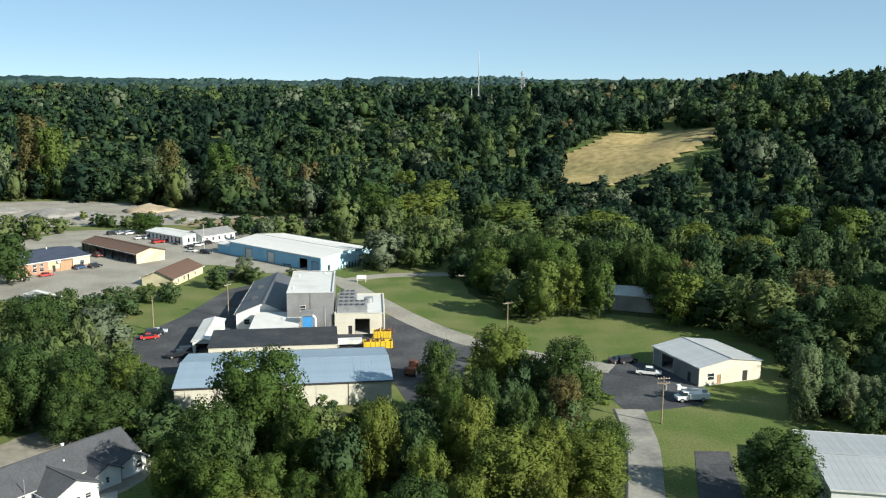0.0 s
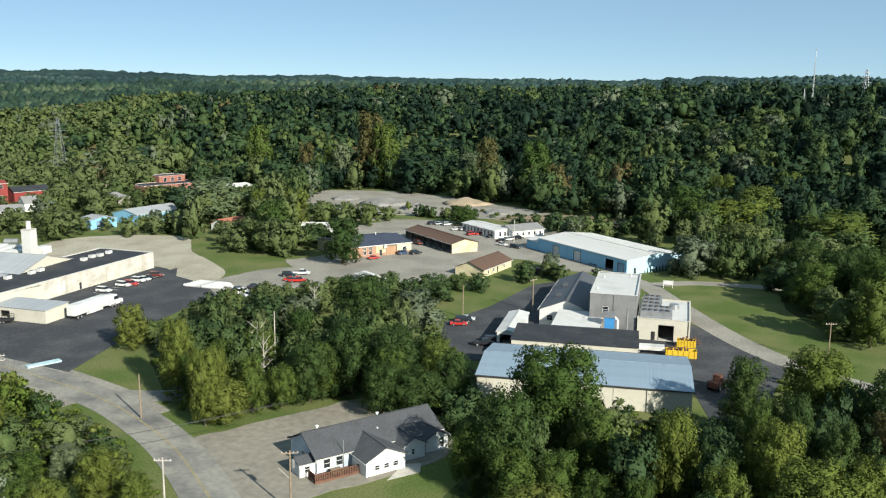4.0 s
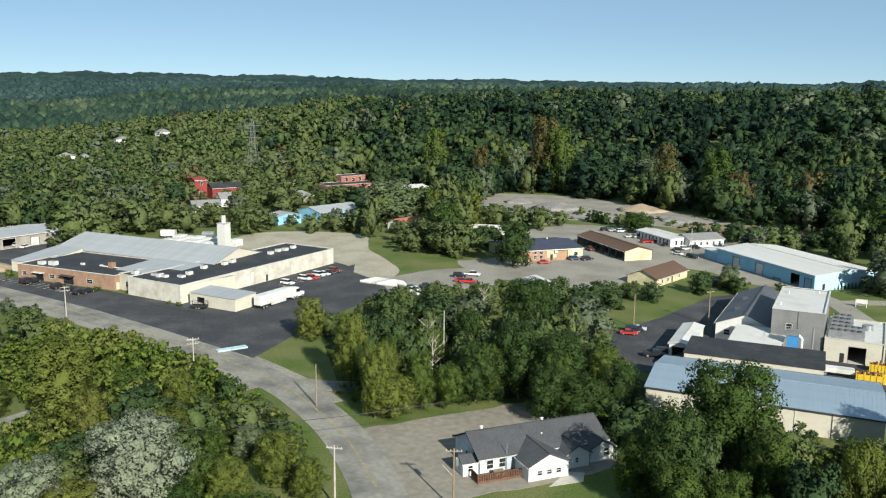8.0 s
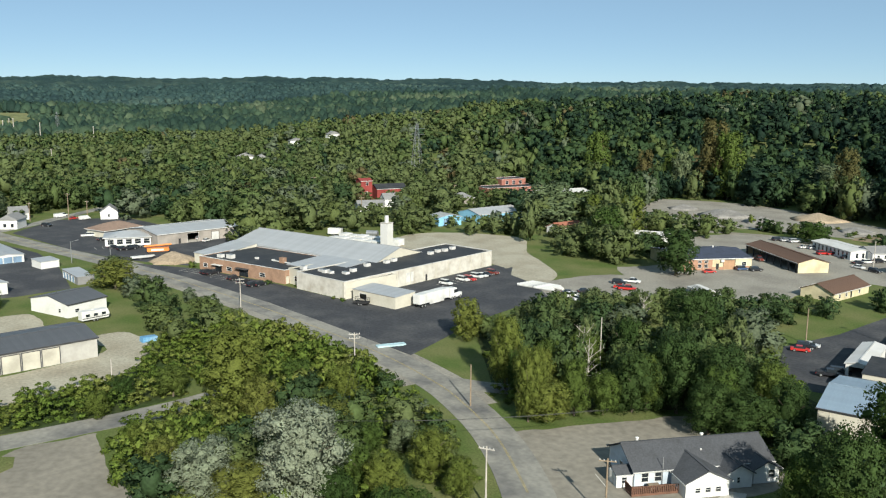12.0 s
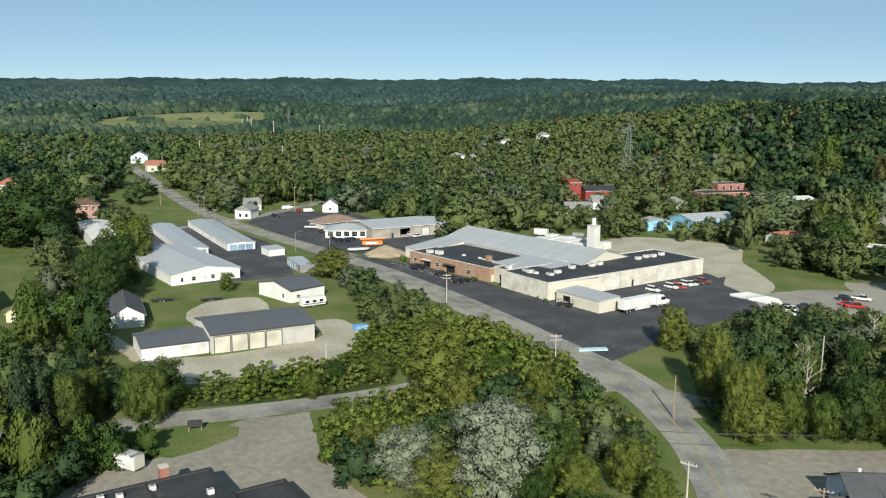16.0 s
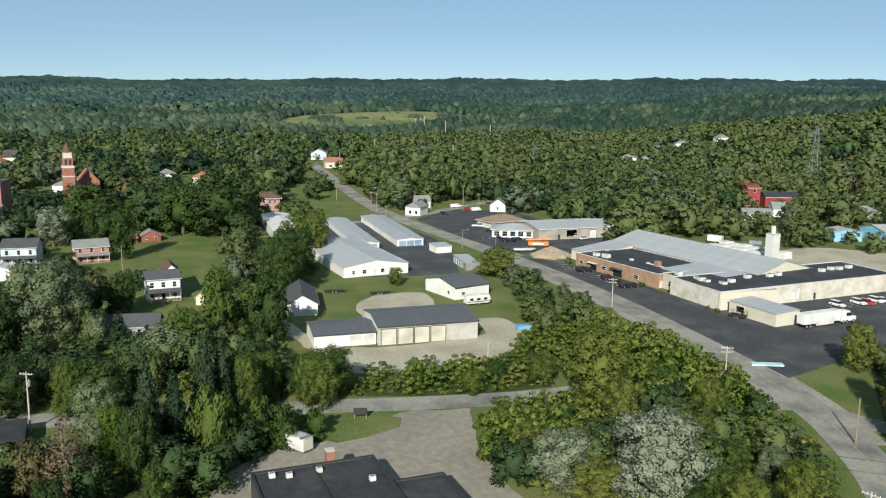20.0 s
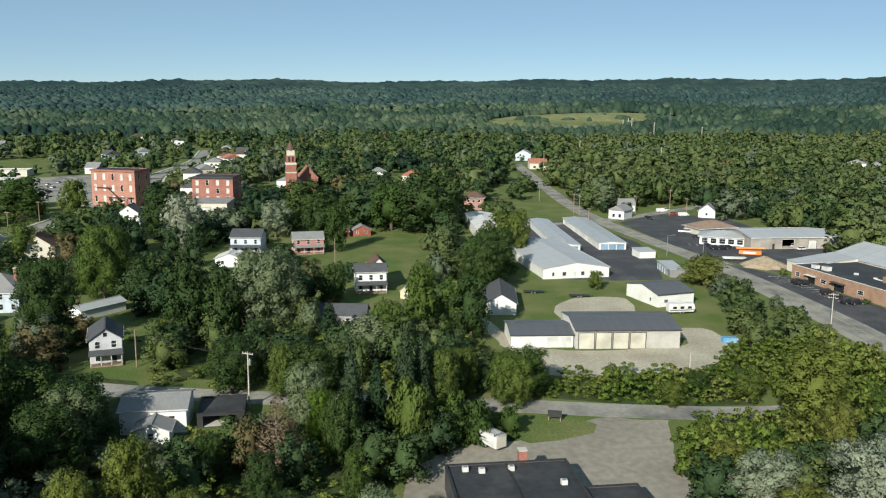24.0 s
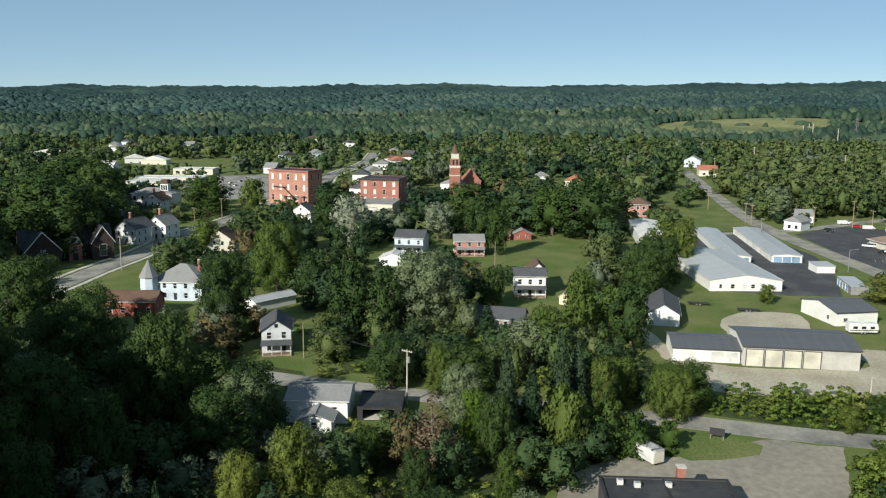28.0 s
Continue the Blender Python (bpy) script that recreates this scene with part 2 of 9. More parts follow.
SHINGLE_TAN = mat("tan brown shingles", (0.22, 0.155, 0.12), 0.9, grain=0.18, scale=3, second=(0.17, 0.12, 0.095), mix=0.4)
ROOF_RED = mat("bright red roof", (0.60, 0.10, 0.06), 0.6, grain=0.06, scale=1)
DOOR_CREAM = mat("cream overhead door", (0.50, 0.475, 0.40), 0.5, grain=0.04, scale=1.5)
DOOR_WHITE = mat("white door", (0.54, 0.54, 0.52), 0.5, grain=0.04, scale=1.5)
DOOR_BLUE = mat("blue roll-up door", (0.20, 0.30, 0.42), 0.5, grain=0.06, scale=1.5)
DOOR_TAN = mat("tan overhead door", (0.36, 0.22, 0.13), 0.6, grain=0.06, scale=1.5)
DARK = mat("dark painted metal", (0.03, 0.03, 0.032), 0.6, grain=0.2, scale=2)
GARAGE_FRONT = mat("pale grey metal front", (0.38, 0.37, 0.34), 0.6, grain=0.06, scale=1.4, wave=3.2, wave_depth=0.02)
TRIM = mat("white trim", (0.63, 0.63, 0.61), 0.5, grain=0.03, scale=2)
TRIM_DARK = mat("charcoal trim", (0.06, 0.06, 0.065), 0.6, grain=0.1, scale=2)
GLASS = mat("dark window glass", (0.02, 0.025, 0.03), 0.08, grain=0.1, scale=1, spec=0.6)
STEEL = mat("galvanised steel", (0.36, 0.37, 0.38), 0.45, metal=0.6, grain=0.1, scale=2)
WOOD_POLE = mat("weathered pole wood", (0.24, 0.185, 0.13), 0.9, grain=0.25, scale=2, second=(0.17, 0.13, 0.095), bump=0.01)
POLE_GREY = mat("silvered pole wood", (0.40, 0.37, 0.33), 0.9, grain=0.2, scale=2, bump=0.01)
DECK = mat("red brown deck boards", (0.15, 0.075, 0.05), 0.8, grain=0.2, scale=2, second=(0.115, 0.06, 0.04), bump=0.01)
BARK = mat("bark", (0.10, 0.08, 0.06), 0.95, grain=0.3, scale=2, second=(0.14, 0.12, 0.095), bump=0.05)
YELLOW_STEEL = mat("yellow painted steel", (0.56, 0.38, 0.03), 0.5, grain=0.08, scale=1.5, second=(0.55, 0.34, 0.03), mix=0.3)
RUST = mat("rusty steel", (0.11, 0.05, 0.033), 0.85, grain=0.3, scale=2, second=(0.10, 0.045, 0.03))
ORANGE_STEEL = mat("orange painted steel", (0.70, 0.22, 0.05), 0.5, grain=0.1, scale=1.5)
BLUE_STEEL = mat("blue painted steel", (0.05, 0.22, 0.48), 0.45, grain=0.08, scale=1.5)
TARP = mat("blue tarpaulin", (0.10, 0.25, 0.42), 0.6, grain=0.25, scale=3, second=(0.20, 0.33, 0.45))
CYAN = mat("pale cyan sheet", (0.42, 0.58, 0.62), 0.6, grain=0.08, scale=2)
RUBBER = mat("tyre rubber", (0.02, 0.02, 0.02), 0.85, grain=0.2, scale=4)
STONE_PILE = mat("crushed stone", (0.23, 0.22, 0.205), 0.95, grain=0.25, scale=1.2, bump=0.15)
SAND_PILE = mat("sand heap", (0.34, 0.27, 0.19), 0.95, grain=0.2, scale=1.2, bump=0.1)


def paint(name, c):
    return mat(name, c, 0.28, grain=0.03, scale=1, second=tuple(v * 0.92 for v in c), spec=0.5)


CAR_PAINT = {"white": paint("white car paint", (0.6, 0.6, 0.59)), "black": paint("black car paint", (0.015, 0.016, 0.02)),
             "red": paint("red car paint", (0.40, 0.025, 0.02)), "silver": paint("silver car paint", (0.42, 0.43, 0.44)),
             "blue": paint("dark blue car paint", (0.03, 0.06, 0.13)), "maroon": paint("maroon car paint", (0.16, 0.03, 0.02))}

GREENS = [(0.040, 0.074, 0.019), (0.054, 0.094, 0.022), (0.070, 0.112, 0.025), (0.088, 0.128, 0.028), (0.104, 0.136, 0.032)]
LEAF = {"green": leaf_mat("green leaves", GREENS),
        "dark": leaf_mat("deep green leaves", [(0.034, 0.064, 0.020), (0.046, 0.080, 0.023), (0.060, 0.096, 0.026)]),
        "olive": leaf_mat("olive leaves", [(0.100, 0.136, 0.028), (0.124, 0.154, 0.032), (0.148, 0.166, 0.040)]),
        "silver": leaf_mat("silvery leaves", [(0.19, 0.23, 0.145), (0.25, 0.28, 0.205)]),
        "sage": leaf_mat("grey green leaves", [(0.125, 0.168, 0.082), (0.160, 0.198, 0.108)]),
        "rust": leaf_mat("turning leaves", [(0.092, 0.092, 0.034), (0.108, 0.092, 0.036), (0.105, 0.104, 0.042)]),
        "brown": leaf_mat("dead brown needles", [(0.135, 0.098, 0.062), (0.16, 0.12, 0.08)]),
        "bright": leaf_mat("bright green leaves", [(0.080, 0.140, 0.020), (0.095, 0.155, 0.026)]),
        "conifer": leaf_mat("spruce needles", [(0.022, 0.048, 0.020), (0.034, 0.062, 0.028), (0.05, 0.075, 0.040)]),
        "scrub": leaf_mat("scrub leaves", [(0.072, 0.116, 0.022), (0.102, 0.150, 0.027), (0.130, 0.172, 0.034), (0.160, 0.186, 0.048)], "tint", 0.22, 4.0),
        # the dark teal low end holds the shade and haze of the bluff
        "woods": leaf_mat("woodland leaves", [(0.013, 0.030, 0.019), (0.021, 0.044, 0.025), (0.033, 0.063, 0.029), (0.053, 0.089, 0.033), (0.079, 0.114, 0.039), (0.106, 0.136, 0.046), (0.112, 0.142, 0.088), (0.115, 0.098, 0.046)], "tint", 0.12, 1.7),
        # distance haze is put into these two leaf colours as added blue
        "middle": leaf_mat("distant woodland leaves with haze tint", [(0.022, 0.046, 0.036), (0.036, 0.068, 0.046), (0.058, 0.094, 0.056), (0.100, 0.132, 0.080)], "tint", 0.16, 0.7),
        "far": leaf_mat("far woodland leaves with haze tint", [(0.030, 0.060, 0.060), (0.042, 0.080, 0.074), (0.068, 0.108, 0.088)], "tint", 0.10, 0.06)}


# ---- building blocks ----
def part(name, bm, material, parent, label="", smooth=False):
    """One mesh object under a thing or under a part."""
    me = bpy.data.meshes.new(name)
    bm.to_mesh(me)
    bm.free()
    me.materials.append(material)
    if smooth:
        me.shade_smooth()
    ob = new(name, me)
    ob.parent = parent
    if label:
        ob["label"] = label
    return ob


def piece(name, me, parent, m):
    """A repeat of a mesh as an object of its own."""
    ob = new(name, me)
    ob.parent = parent
    ob.matrix_basis = m
    return ob


def thing(name, label, category, m, group="", kind=""):
    ob = new(name)
    ob.empty_display_size = 0.5
    ob.matrix_world = m
    return tagged(ob, label, category, group, kind)


def box(bm, x0, x1, y0, y1, z0, z1, m=None):
    v = [bm.verts.new((x, y, z)) for z in (z0, z1) for y in (y0, y1) for x in (x0, x1)]
    for f in ((0, 2, 3, 1), (4, 5, 7, 6), (0, 1, 5, 4), (1, 3, 7, 5), (3, 2, 6, 7), (2, 0, 4, 6)):
        bm.faces.new([v[i] for i in f])
    if m is not None:
        for p in v:
            p.co = m @ p.co
    return bm


def boxes(*args):
    bm = bmesh.new()
    for b in args:
        box(bm, *b)
    return bm


def prism(bm, pts, z0, z1, m=None):
    """An upright prism on a polygon."""
    lo = [bm.verts.new((x, y, z0)) for x, y in pts]
    hi = [bm.verts.new((x, y, z1)) for x, y in pts]
    n = len(pts)
    bm.faces.new(lo[::-1]), bm.faces.new(hi)
    for i in range(n):
        bm.faces.new((lo[i], lo[(i + 1) % n], hi[(i + 1) % n], hi[i]))
    if m is not None:
        for p in lo + hi:
            p.co = m @ p.co
    return bm


def tube(bm, x, y, z0, z1, r0, r1=None, n=8):
    r1 = r0 if r1 is None else r1
    ang = [2 * math.pi * k / n for k in range(n)]
    lo = [bm.verts.new((x + r0 * math.cos(t), y + r0 * math.sin(t), z0)) for t in ang]
    hi = [bm.verts.new((x + r1 * math.cos(t), y + r1 * math.sin(t), z1)) for t in ang]
    bm.faces.new(lo[::-1]), bm.faces.new(hi)
    for i in range(n):
        bm.faces.new((lo[i], lo[(i + 1) % n], hi[(i + 1) % n], hi[i]))
    return bm


def rod(bm, p, q, r, n=6, r2=None):
    p, q = Vector(p), Vector(q)
    d = (q - p).normalized()
    u = d.orthogonal().normalized()
    w = d.cross(u)
    r2 = r if r2 is None else r2
    ring = lambda c, s: [bm.verts.new(c + u * s * math.cos(2 * math.pi * k / n) + w * s * math.sin(2 * math.pi * k / n)) for k in range(n)]
    a, b = ring(p, r), ring(q, r2)
    bm.faces.new(a[::-1]), bm.faces.new(b)
    for i in range(n):
        bm.faces.new((a[i], a[(i + 1) % n], b[(i + 1) % n], b[i]))
    return bm


X90 = Matrix.Rotation(radians(90), 4, "X")


def smooth01(v):
    v = min(1.0, max(0.0, v))
    return v * v * (3 - 2 * v)


# ---- the lie of the land ----
def steps(table, v):
    return float(np.interp(v, [p[0] for p in table], [p[1] for p in table]))


# first entries: unseen eastern bluff, raised and brought nearer to cast shade
FOOT = [(0, 185), (40, 185), (52, 225), (63, 275), (80, 335), (95, 385), (105, 465), (112, 512), (125, 570), (135, 660), (150, 1000), (200, 1500), (300, 230), (360, 185)]
BLUFF = [(0, 100), (40, 98), (55, 70), (63, 56), (85, 46), (100, 42), (112, 40), (125, 35), (135, 22), (147, 6), (160, 0), (215, 0), (300, 20), (360, 100)]
RIDGE = [(0, 120), (63, 120), (75, 112), (110, 112), (135, 128), (150, 112), (165, 108), (180, 100), (190, 92), (200, 68), (215, 58), (300, 70), (360, 120)]


def shade_spur(x, y):
    """A steep wooded spur, unseen, added south of the town to shade the hollow."""
    a, b = Vector((-160, -187)), Vector((-66, -96))
    t = min(1, max(0, (Vector((x, y)) - a).dot(b - a) / (b - a).length_squared))
    return (56 - 16 * t) * smooth01(1 - (Vector((x, y)) - a.lerp(b, t)).length / 55)


def land(x, y):
    """Height of the ground: a flat valley floor, a wooded bluff and far ridges."""
    r = math.hypot(x, y)
    if r < 180:
        return shade_spur(x, y) if y < -30 else 0.0
    th = math.degrees(math.atan2(y, x)) % 360
    b = steps(BLUFF, th)
    z = b * smooth01((r - steps(FOOT, th)) / 330) + 0.30 * b * smooth01((r - 700) / 600)
    far = smooth01((r - 1700) / 2900)
    z += (steps(RIDGE, th) - 1.3 * b) * far
    if b > 1:
        rough = smooth01((r - steps(FOOT, th)) / 160) * b / 45
        z += rough * (9 * noise.noise((x / 95, y / 95, 2.2)) + 4 * noise.noise((x / 38, y / 38, 6.2)))
    if r > 1100:
        z += (noise.noise((x / 420, y / 420, 3.1)) * 14 + noise.noise((x / 1100, y / 1100, 7.7)) * 16) * smooth01((r - 1100) / 900)
    if 1000 < r < 2300 and 145 < th < 180:
        z += 21 * math.exp(-((x + 1500) / 300) ** 2 - ((y - 470) / 330) ** 2)
    if r > 1500:
        z += 30 * noise.noise((x / 640, y / 640, 12.4)) * smooth01((r - 1500) / 700) * (1 - smooth01((r - 3100) / 900))
    return z


def inside(p, poly):
    x, y = p
    hit = False
    j = len(poly) - 1
    for i in range(len(poly)):
        (xi, yi), (xj, yj) = poly[i], poly[j]
        if (yi > y) != (yj > y) and x < (xj - xi) * (y - yi) / (yj - yi) + xi:
            hit = not hit
        j = i
    return hit


OPEN = []           # polygons where no wild tree grows


def slab(name, label, category, poly, material, z=0.05, wild=False):
    """A flat paved or planted patch of the ground."""
    line = smooth_line([Vector(q) for q in list(poly) + [poly[0]]], 6) if material in (LOT, GRAVEL, SAND, DIRT) else [Vector(q) for q in poly]
    if len(line) > len(poly):
        line = [q + Vector((noise.noise((q.x / 4, q.y / 4, 1)), noise.noise((q.x / 4, q.y / 4, 8)))) * 0.9 for q in line[:-1]]
    bm = prism(bmesh.new(), line, -0.3, z)
    ob = part(name, bm, material, None)
    tagged(ob, label, category, kind="structure")
    if not wild:
        OPEN.append(poly)
    return ob


def smooth_line(pts, n=8):
    out = []
    for i in range(len(pts) - 1):
        p0, p1, p2, p3 = (Vector(pts[max(0, min(len(pts) - 1, i + k))]) for k in (-1, 0, 1, 2))
        for k in range(n):
            t = k / n
            out.append(0.5 * (2 * p1 + (p2 - p0) * t + (2 * p0 - 5 * p1 + 4 * p2 - p3) * t * t + (3 * p1 - p0 - 3 * p2 + p3) * t ** 3))
    out.append(Vector(pts[-1]))
    return out


def offset_line(line, d):
    out = []
    for i, p in enumerate(line):
        t = (line[min(i + 1, len(line) - 1)] - line[max(i - 1, 0)]).normalized()
        out.append(p + Vector((-t.y, t.x)) * d)
    return out


def ribbon(name, label, pts, width, material, z=0.07, off=0.0, category="road", keep=2.0):
    """A strip along a smooth line: a road, a painted line or a kerb."""
    line = offset_line(smooth_line([Vector(p) for p in pts]), off) if off else smooth_line([Vector(p) for p in pts])
    a, b = offset_line(line, width / 2), offset_line(line, -width / 2)
    bm = bmesh.new()
    rows = []
    for p, q in zip(a, b):
        zp, zq = land(p.x, p.y), land(q.x, q.y)
        rows.append([bm.verts.new((p.x, p.y, zp + z)), bm.verts.new((q.x, q.y, zq + z)), bm.verts.new((q.x, q.y, zq - 0.3)), bm.verts.new((p.x, p.y, zp - 0.3))])
    for r0, r1 in zip(rows, rows[1:]):
        for k in range(4):
            bm.faces.new((r0[k], r0[(k + 1) % 4], r1[(k + 1) % 4], r1[k]))
    bm.faces.new(rows[0][::-1]), bm.faces.new(rows[-1])
    bmesh.ops.recalc_face_normals(bm, faces=bm.faces)
    ob = tagged(part(name, bm, material, None), label, category, kind="structure")
    if keep > 0:
        c, d = offset_line(line, width / 2 + keep), offset_line(line, -width / 2 - keep)
        for i in range(0, len(line) - 1, 4):
            j = min(i + 4, len(line) - 1)
            OPEN.append([tuple(c[i]), tuple(c[j]), tuple(d[j]), tuple(d[i])])
    return ob


# ---- buildings ----
def wall_mesh(length, height, gable, openings, t=0.25, tops=None):
    """A wall along x, outer face at y = 0, with its openings left out; gable: the rise of a pointed top; tops: heights at both ends."""
    bm = bmesh.new()
    us = sorted({0.0, length, *[o[0] for o in openings], *[o[0] + o[2] for o in openings]})
    for u0, u1 in zip(us, us[1:]):
        if u1 - u0 < 1e-4:
            continue
        here = sorted((o[1], o[1] + o[3]) for o in openings if o[0] < (u0 + u1) / 2 < o[0] + o[2])
        z = 0.0
        for a, b in here:
            if a > z:
                box(bm, u0, u1, 0, t, z, a)
            z = max(z, b)
        if z < height:
            box(bm, u0, u1, 0, t, z, height)
    bmesh.ops.remove_doubles(bm, verts=bm.verts, dist=0.001)
    if gable:
        prism(bm, [(0, height), (length, height), (length / 2, height + gable)], -t, 0, X90)
    if tops:
        prism(bm, [(0, height), (length, height), (length, tops[1]), (0, tops[0])] if tops[0] > height + 0.01 else [(0, height), (length, height), (length, tops[1])], -t, 0, X90)
    return bm


FOOTPRINTS = []


def building(name, label, category, x, y, ang, L, D, H, wall, roof, roof_mat, kind="gable_x", rise=1.5, over=0.4, openings=(), walls=None,
             panel=0.0, trim=TRIM, base_z=None, gable_mat=None, group=""):
    """Four walls on a rectangle whose front left corner is at (x, y), a roof and the fitted doors and windows.
    openings: (side, sort, along, up, width, height, material), side f, r, b or l."""
    z0 = land(x, y) if base_z is None else base_z
    base = thing(name, label, category, pose(x, y, z0, 0, 0, ang), group)
    c, s = math.cos(radians(ang)), math.sin(radians(ang))
    FOOTPRINTS.append([(x + u * c - v * s, y + u * s + v * c) for u, v in ((-3, -3), (L + 3, -3), (L + 3, D + 3), (-3, D + 3))])
    T = 0.25
    frames = {"f": (pose(0, 0, 0), L), "r": (pose(L, T, 0, 0, 0, 90), D - 2 * T), "b": (pose(L, D, 0, 0, 0, 180), L), "l": (pose(0, D - T, 0, 0, 0, -90), D - 2 * T)}
    walls = walls or {}
    gab = {"gable_x": "rl", "gable_y": "fb"}.get(kind, "")
    for side, (m, length) in frames.items():
        mine = [(o[2], o[3], o[4], o[5]) for o in openings if o[0] == side]
        tops = None
        if kind == "shed":
            tops = {"f": None, "b": (H + rise, H + rise), "r": (H, H + rise), "l": (H + rise, H)}[side]
            if side == "l":
                tops = None
        w = part("wall", wall_mesh(length, H if not (kind == "shed" and side == "b") else H + rise, rise if side in gab else 0, mine, T, tops if side == "r" else None),
                 walls.get(side, wall), base)
        w.matrix_basis = m
        if kind == "shed" and side == "l":
            ww = part("wall", prism(bmesh.new(), [(0, H), (length, H), (0, H + rise)], -T, 0, X90), wall, base)
            ww.matrix_basis = m
        for o in openings:
            if o[0] == side:
                fit_opening(o, m, base)
    part("floor", boxes((T, L - T, T, D - T, 0.02, 0.12)), CONCRETE, base)
    if kind == "flat":
        part("roof", boxes((T, L - T, T, D - T, H - 0.45, H - 0.2)), roof_mat, base)
        part("parapet_cap", boxes((-0.08, L + 0.08, -0.08, 0.34, H, H + 0.1), (-0.08, L + 0.08, D - 0.34, D + 0.08, H, H + 0.1),
                                  (-0.08, 0.34, 0.34, D - 0.34, H, H + 0.1), (L - 0.34, L + 0.08, 0.34, D - 0.34, H, H + 0.1)), trim, base)
    elif kind in ("gable_x", "gable_y"):
        along, across = (L, D) if kind == "gable_x" else (D, L)
        turn = pose(0, 0, 0) if kind == "gable_x" else pose(L, 0, 0, 0, 0, 90)
        slope = math.atan2(rise, across / 2)
        run = math.hypot(rise, across / 2) + over
        for k in (0, 1):
            m = turn @ (pose(-over, 0, H, 0, 0, 0) if k == 0 else pose(along + over, across, H, 0, 0, 180)) @ Matrix.Rotation(slope, 4, "X") @ pose(0, -over, 0.02)
            n = max(1, round((along + 2 * over) / panel)) if panel else 1
            w = (along + 2 * over) / n
            if n == 1:
                ob = part("roof_slope", boxes((0, w, 0, run - 0.02, 0, 0.16)), roof_mat, base)
                ob.matrix_basis = m
            else:
                bm = boxes((0, w - 0.004, 0, run - 0.02, 0, 0.11), (0, 0.04, 0, run - 0.02, 0.11, 0.125))
                me = bpy.data.meshes.new("roof_panel")
                bm.to_mesh(me)
                bm.free()
                me.materials.append(roof_mat)
                for i in range(n):
                    piece("roof_panel", me, base, m @ pose(i * w, 0, 0))
            g = part("fascia", boxes((0, along + 2 * over, -0.06, 0, -0.1, 0.17)), trim, base)
            g.matrix_basis = m
        cap = part("ridge_cap", boxes((-over, along + over, across / 2 - 0.2, across / 2 + 0.2, H + rise + 0.13, H + rise + 0.24)), roof_mat, base)
        cap.matrix_basis = turn
    elif kind == "shed":
        slope = math.atan2(rise, D)
        run = math.hypot(rise, D) + 2 * over
        m = pose(-over, 0, H) @ Matrix.Rotation(slope, 4, "X") @ pose(0, -over, 0.02)
        n = max(1, round((L + 2 * over) / panel)) if panel else 1
        w = (L + 2 * over) / n
        bm = boxes((0, w - (0.015 if n > 1 else 0), 0, run, 0, 0.12)) if n == 1 else boxes((0, w - 0.004, 0, run, 0, 0.11), (0, 0.04, 0, run, 0.11, 0.125))
        me = bpy.data.meshes.new("roof_panel")
        bm.to_mesh(me)
        bm.free()
        me.materials.append(roof_mat)
        for i in range(n):
            piece("roof_panel", me, base, m @ pose(i * w, 0, 0))
    elif kind == "hip":
        bm = bmesh.new()
        i = min(L, D) / 2
        lo = [bm.verts.new(p) for p in ((-over, -over, H), (L + over, -over, H), (L + over, D + over, H), (-over, D + over, H))]
        if L >= D:
            hi = [bm.verts.new((i, D / 2, H + rise)), bm.verts.new((max(i, L - i) + 0.01, D / 2, H + rise))]
            fs = ((0, 1, 5, 4), (1, 2, 5), (2, 3, 4, 5), (3, 0, 4))
        else:
            hi = [bm.verts.new((L / 2, i, H + rise)), bm.verts.new((L / 2, D - i + 0.01, H + rise))]
            fs = ((0, 1, 4), (1, 2, 5, 4), (2, 3, 5), (3, 0, 4, 5))
        v = lo + hi
        for f in fs:
            bm.faces.new([v[k] for k in f])
        bm.faces.new(lo[::-1])
        part("roof", bm, roof_mat, base)
        for e in ((-over, L + over, -over - 0.04, -over, H - 0.2, H), (-over, L + over, D + over, D + over + 0.04, H - 0.2, H),
                  (-over - 0.04, -over, -over, D + over, H - 0.2, H), (L + over, L + over + 0.04, -over, D + over, H - 0.2, H)):
            part("eave", boxes(e), trim, base)
    return base


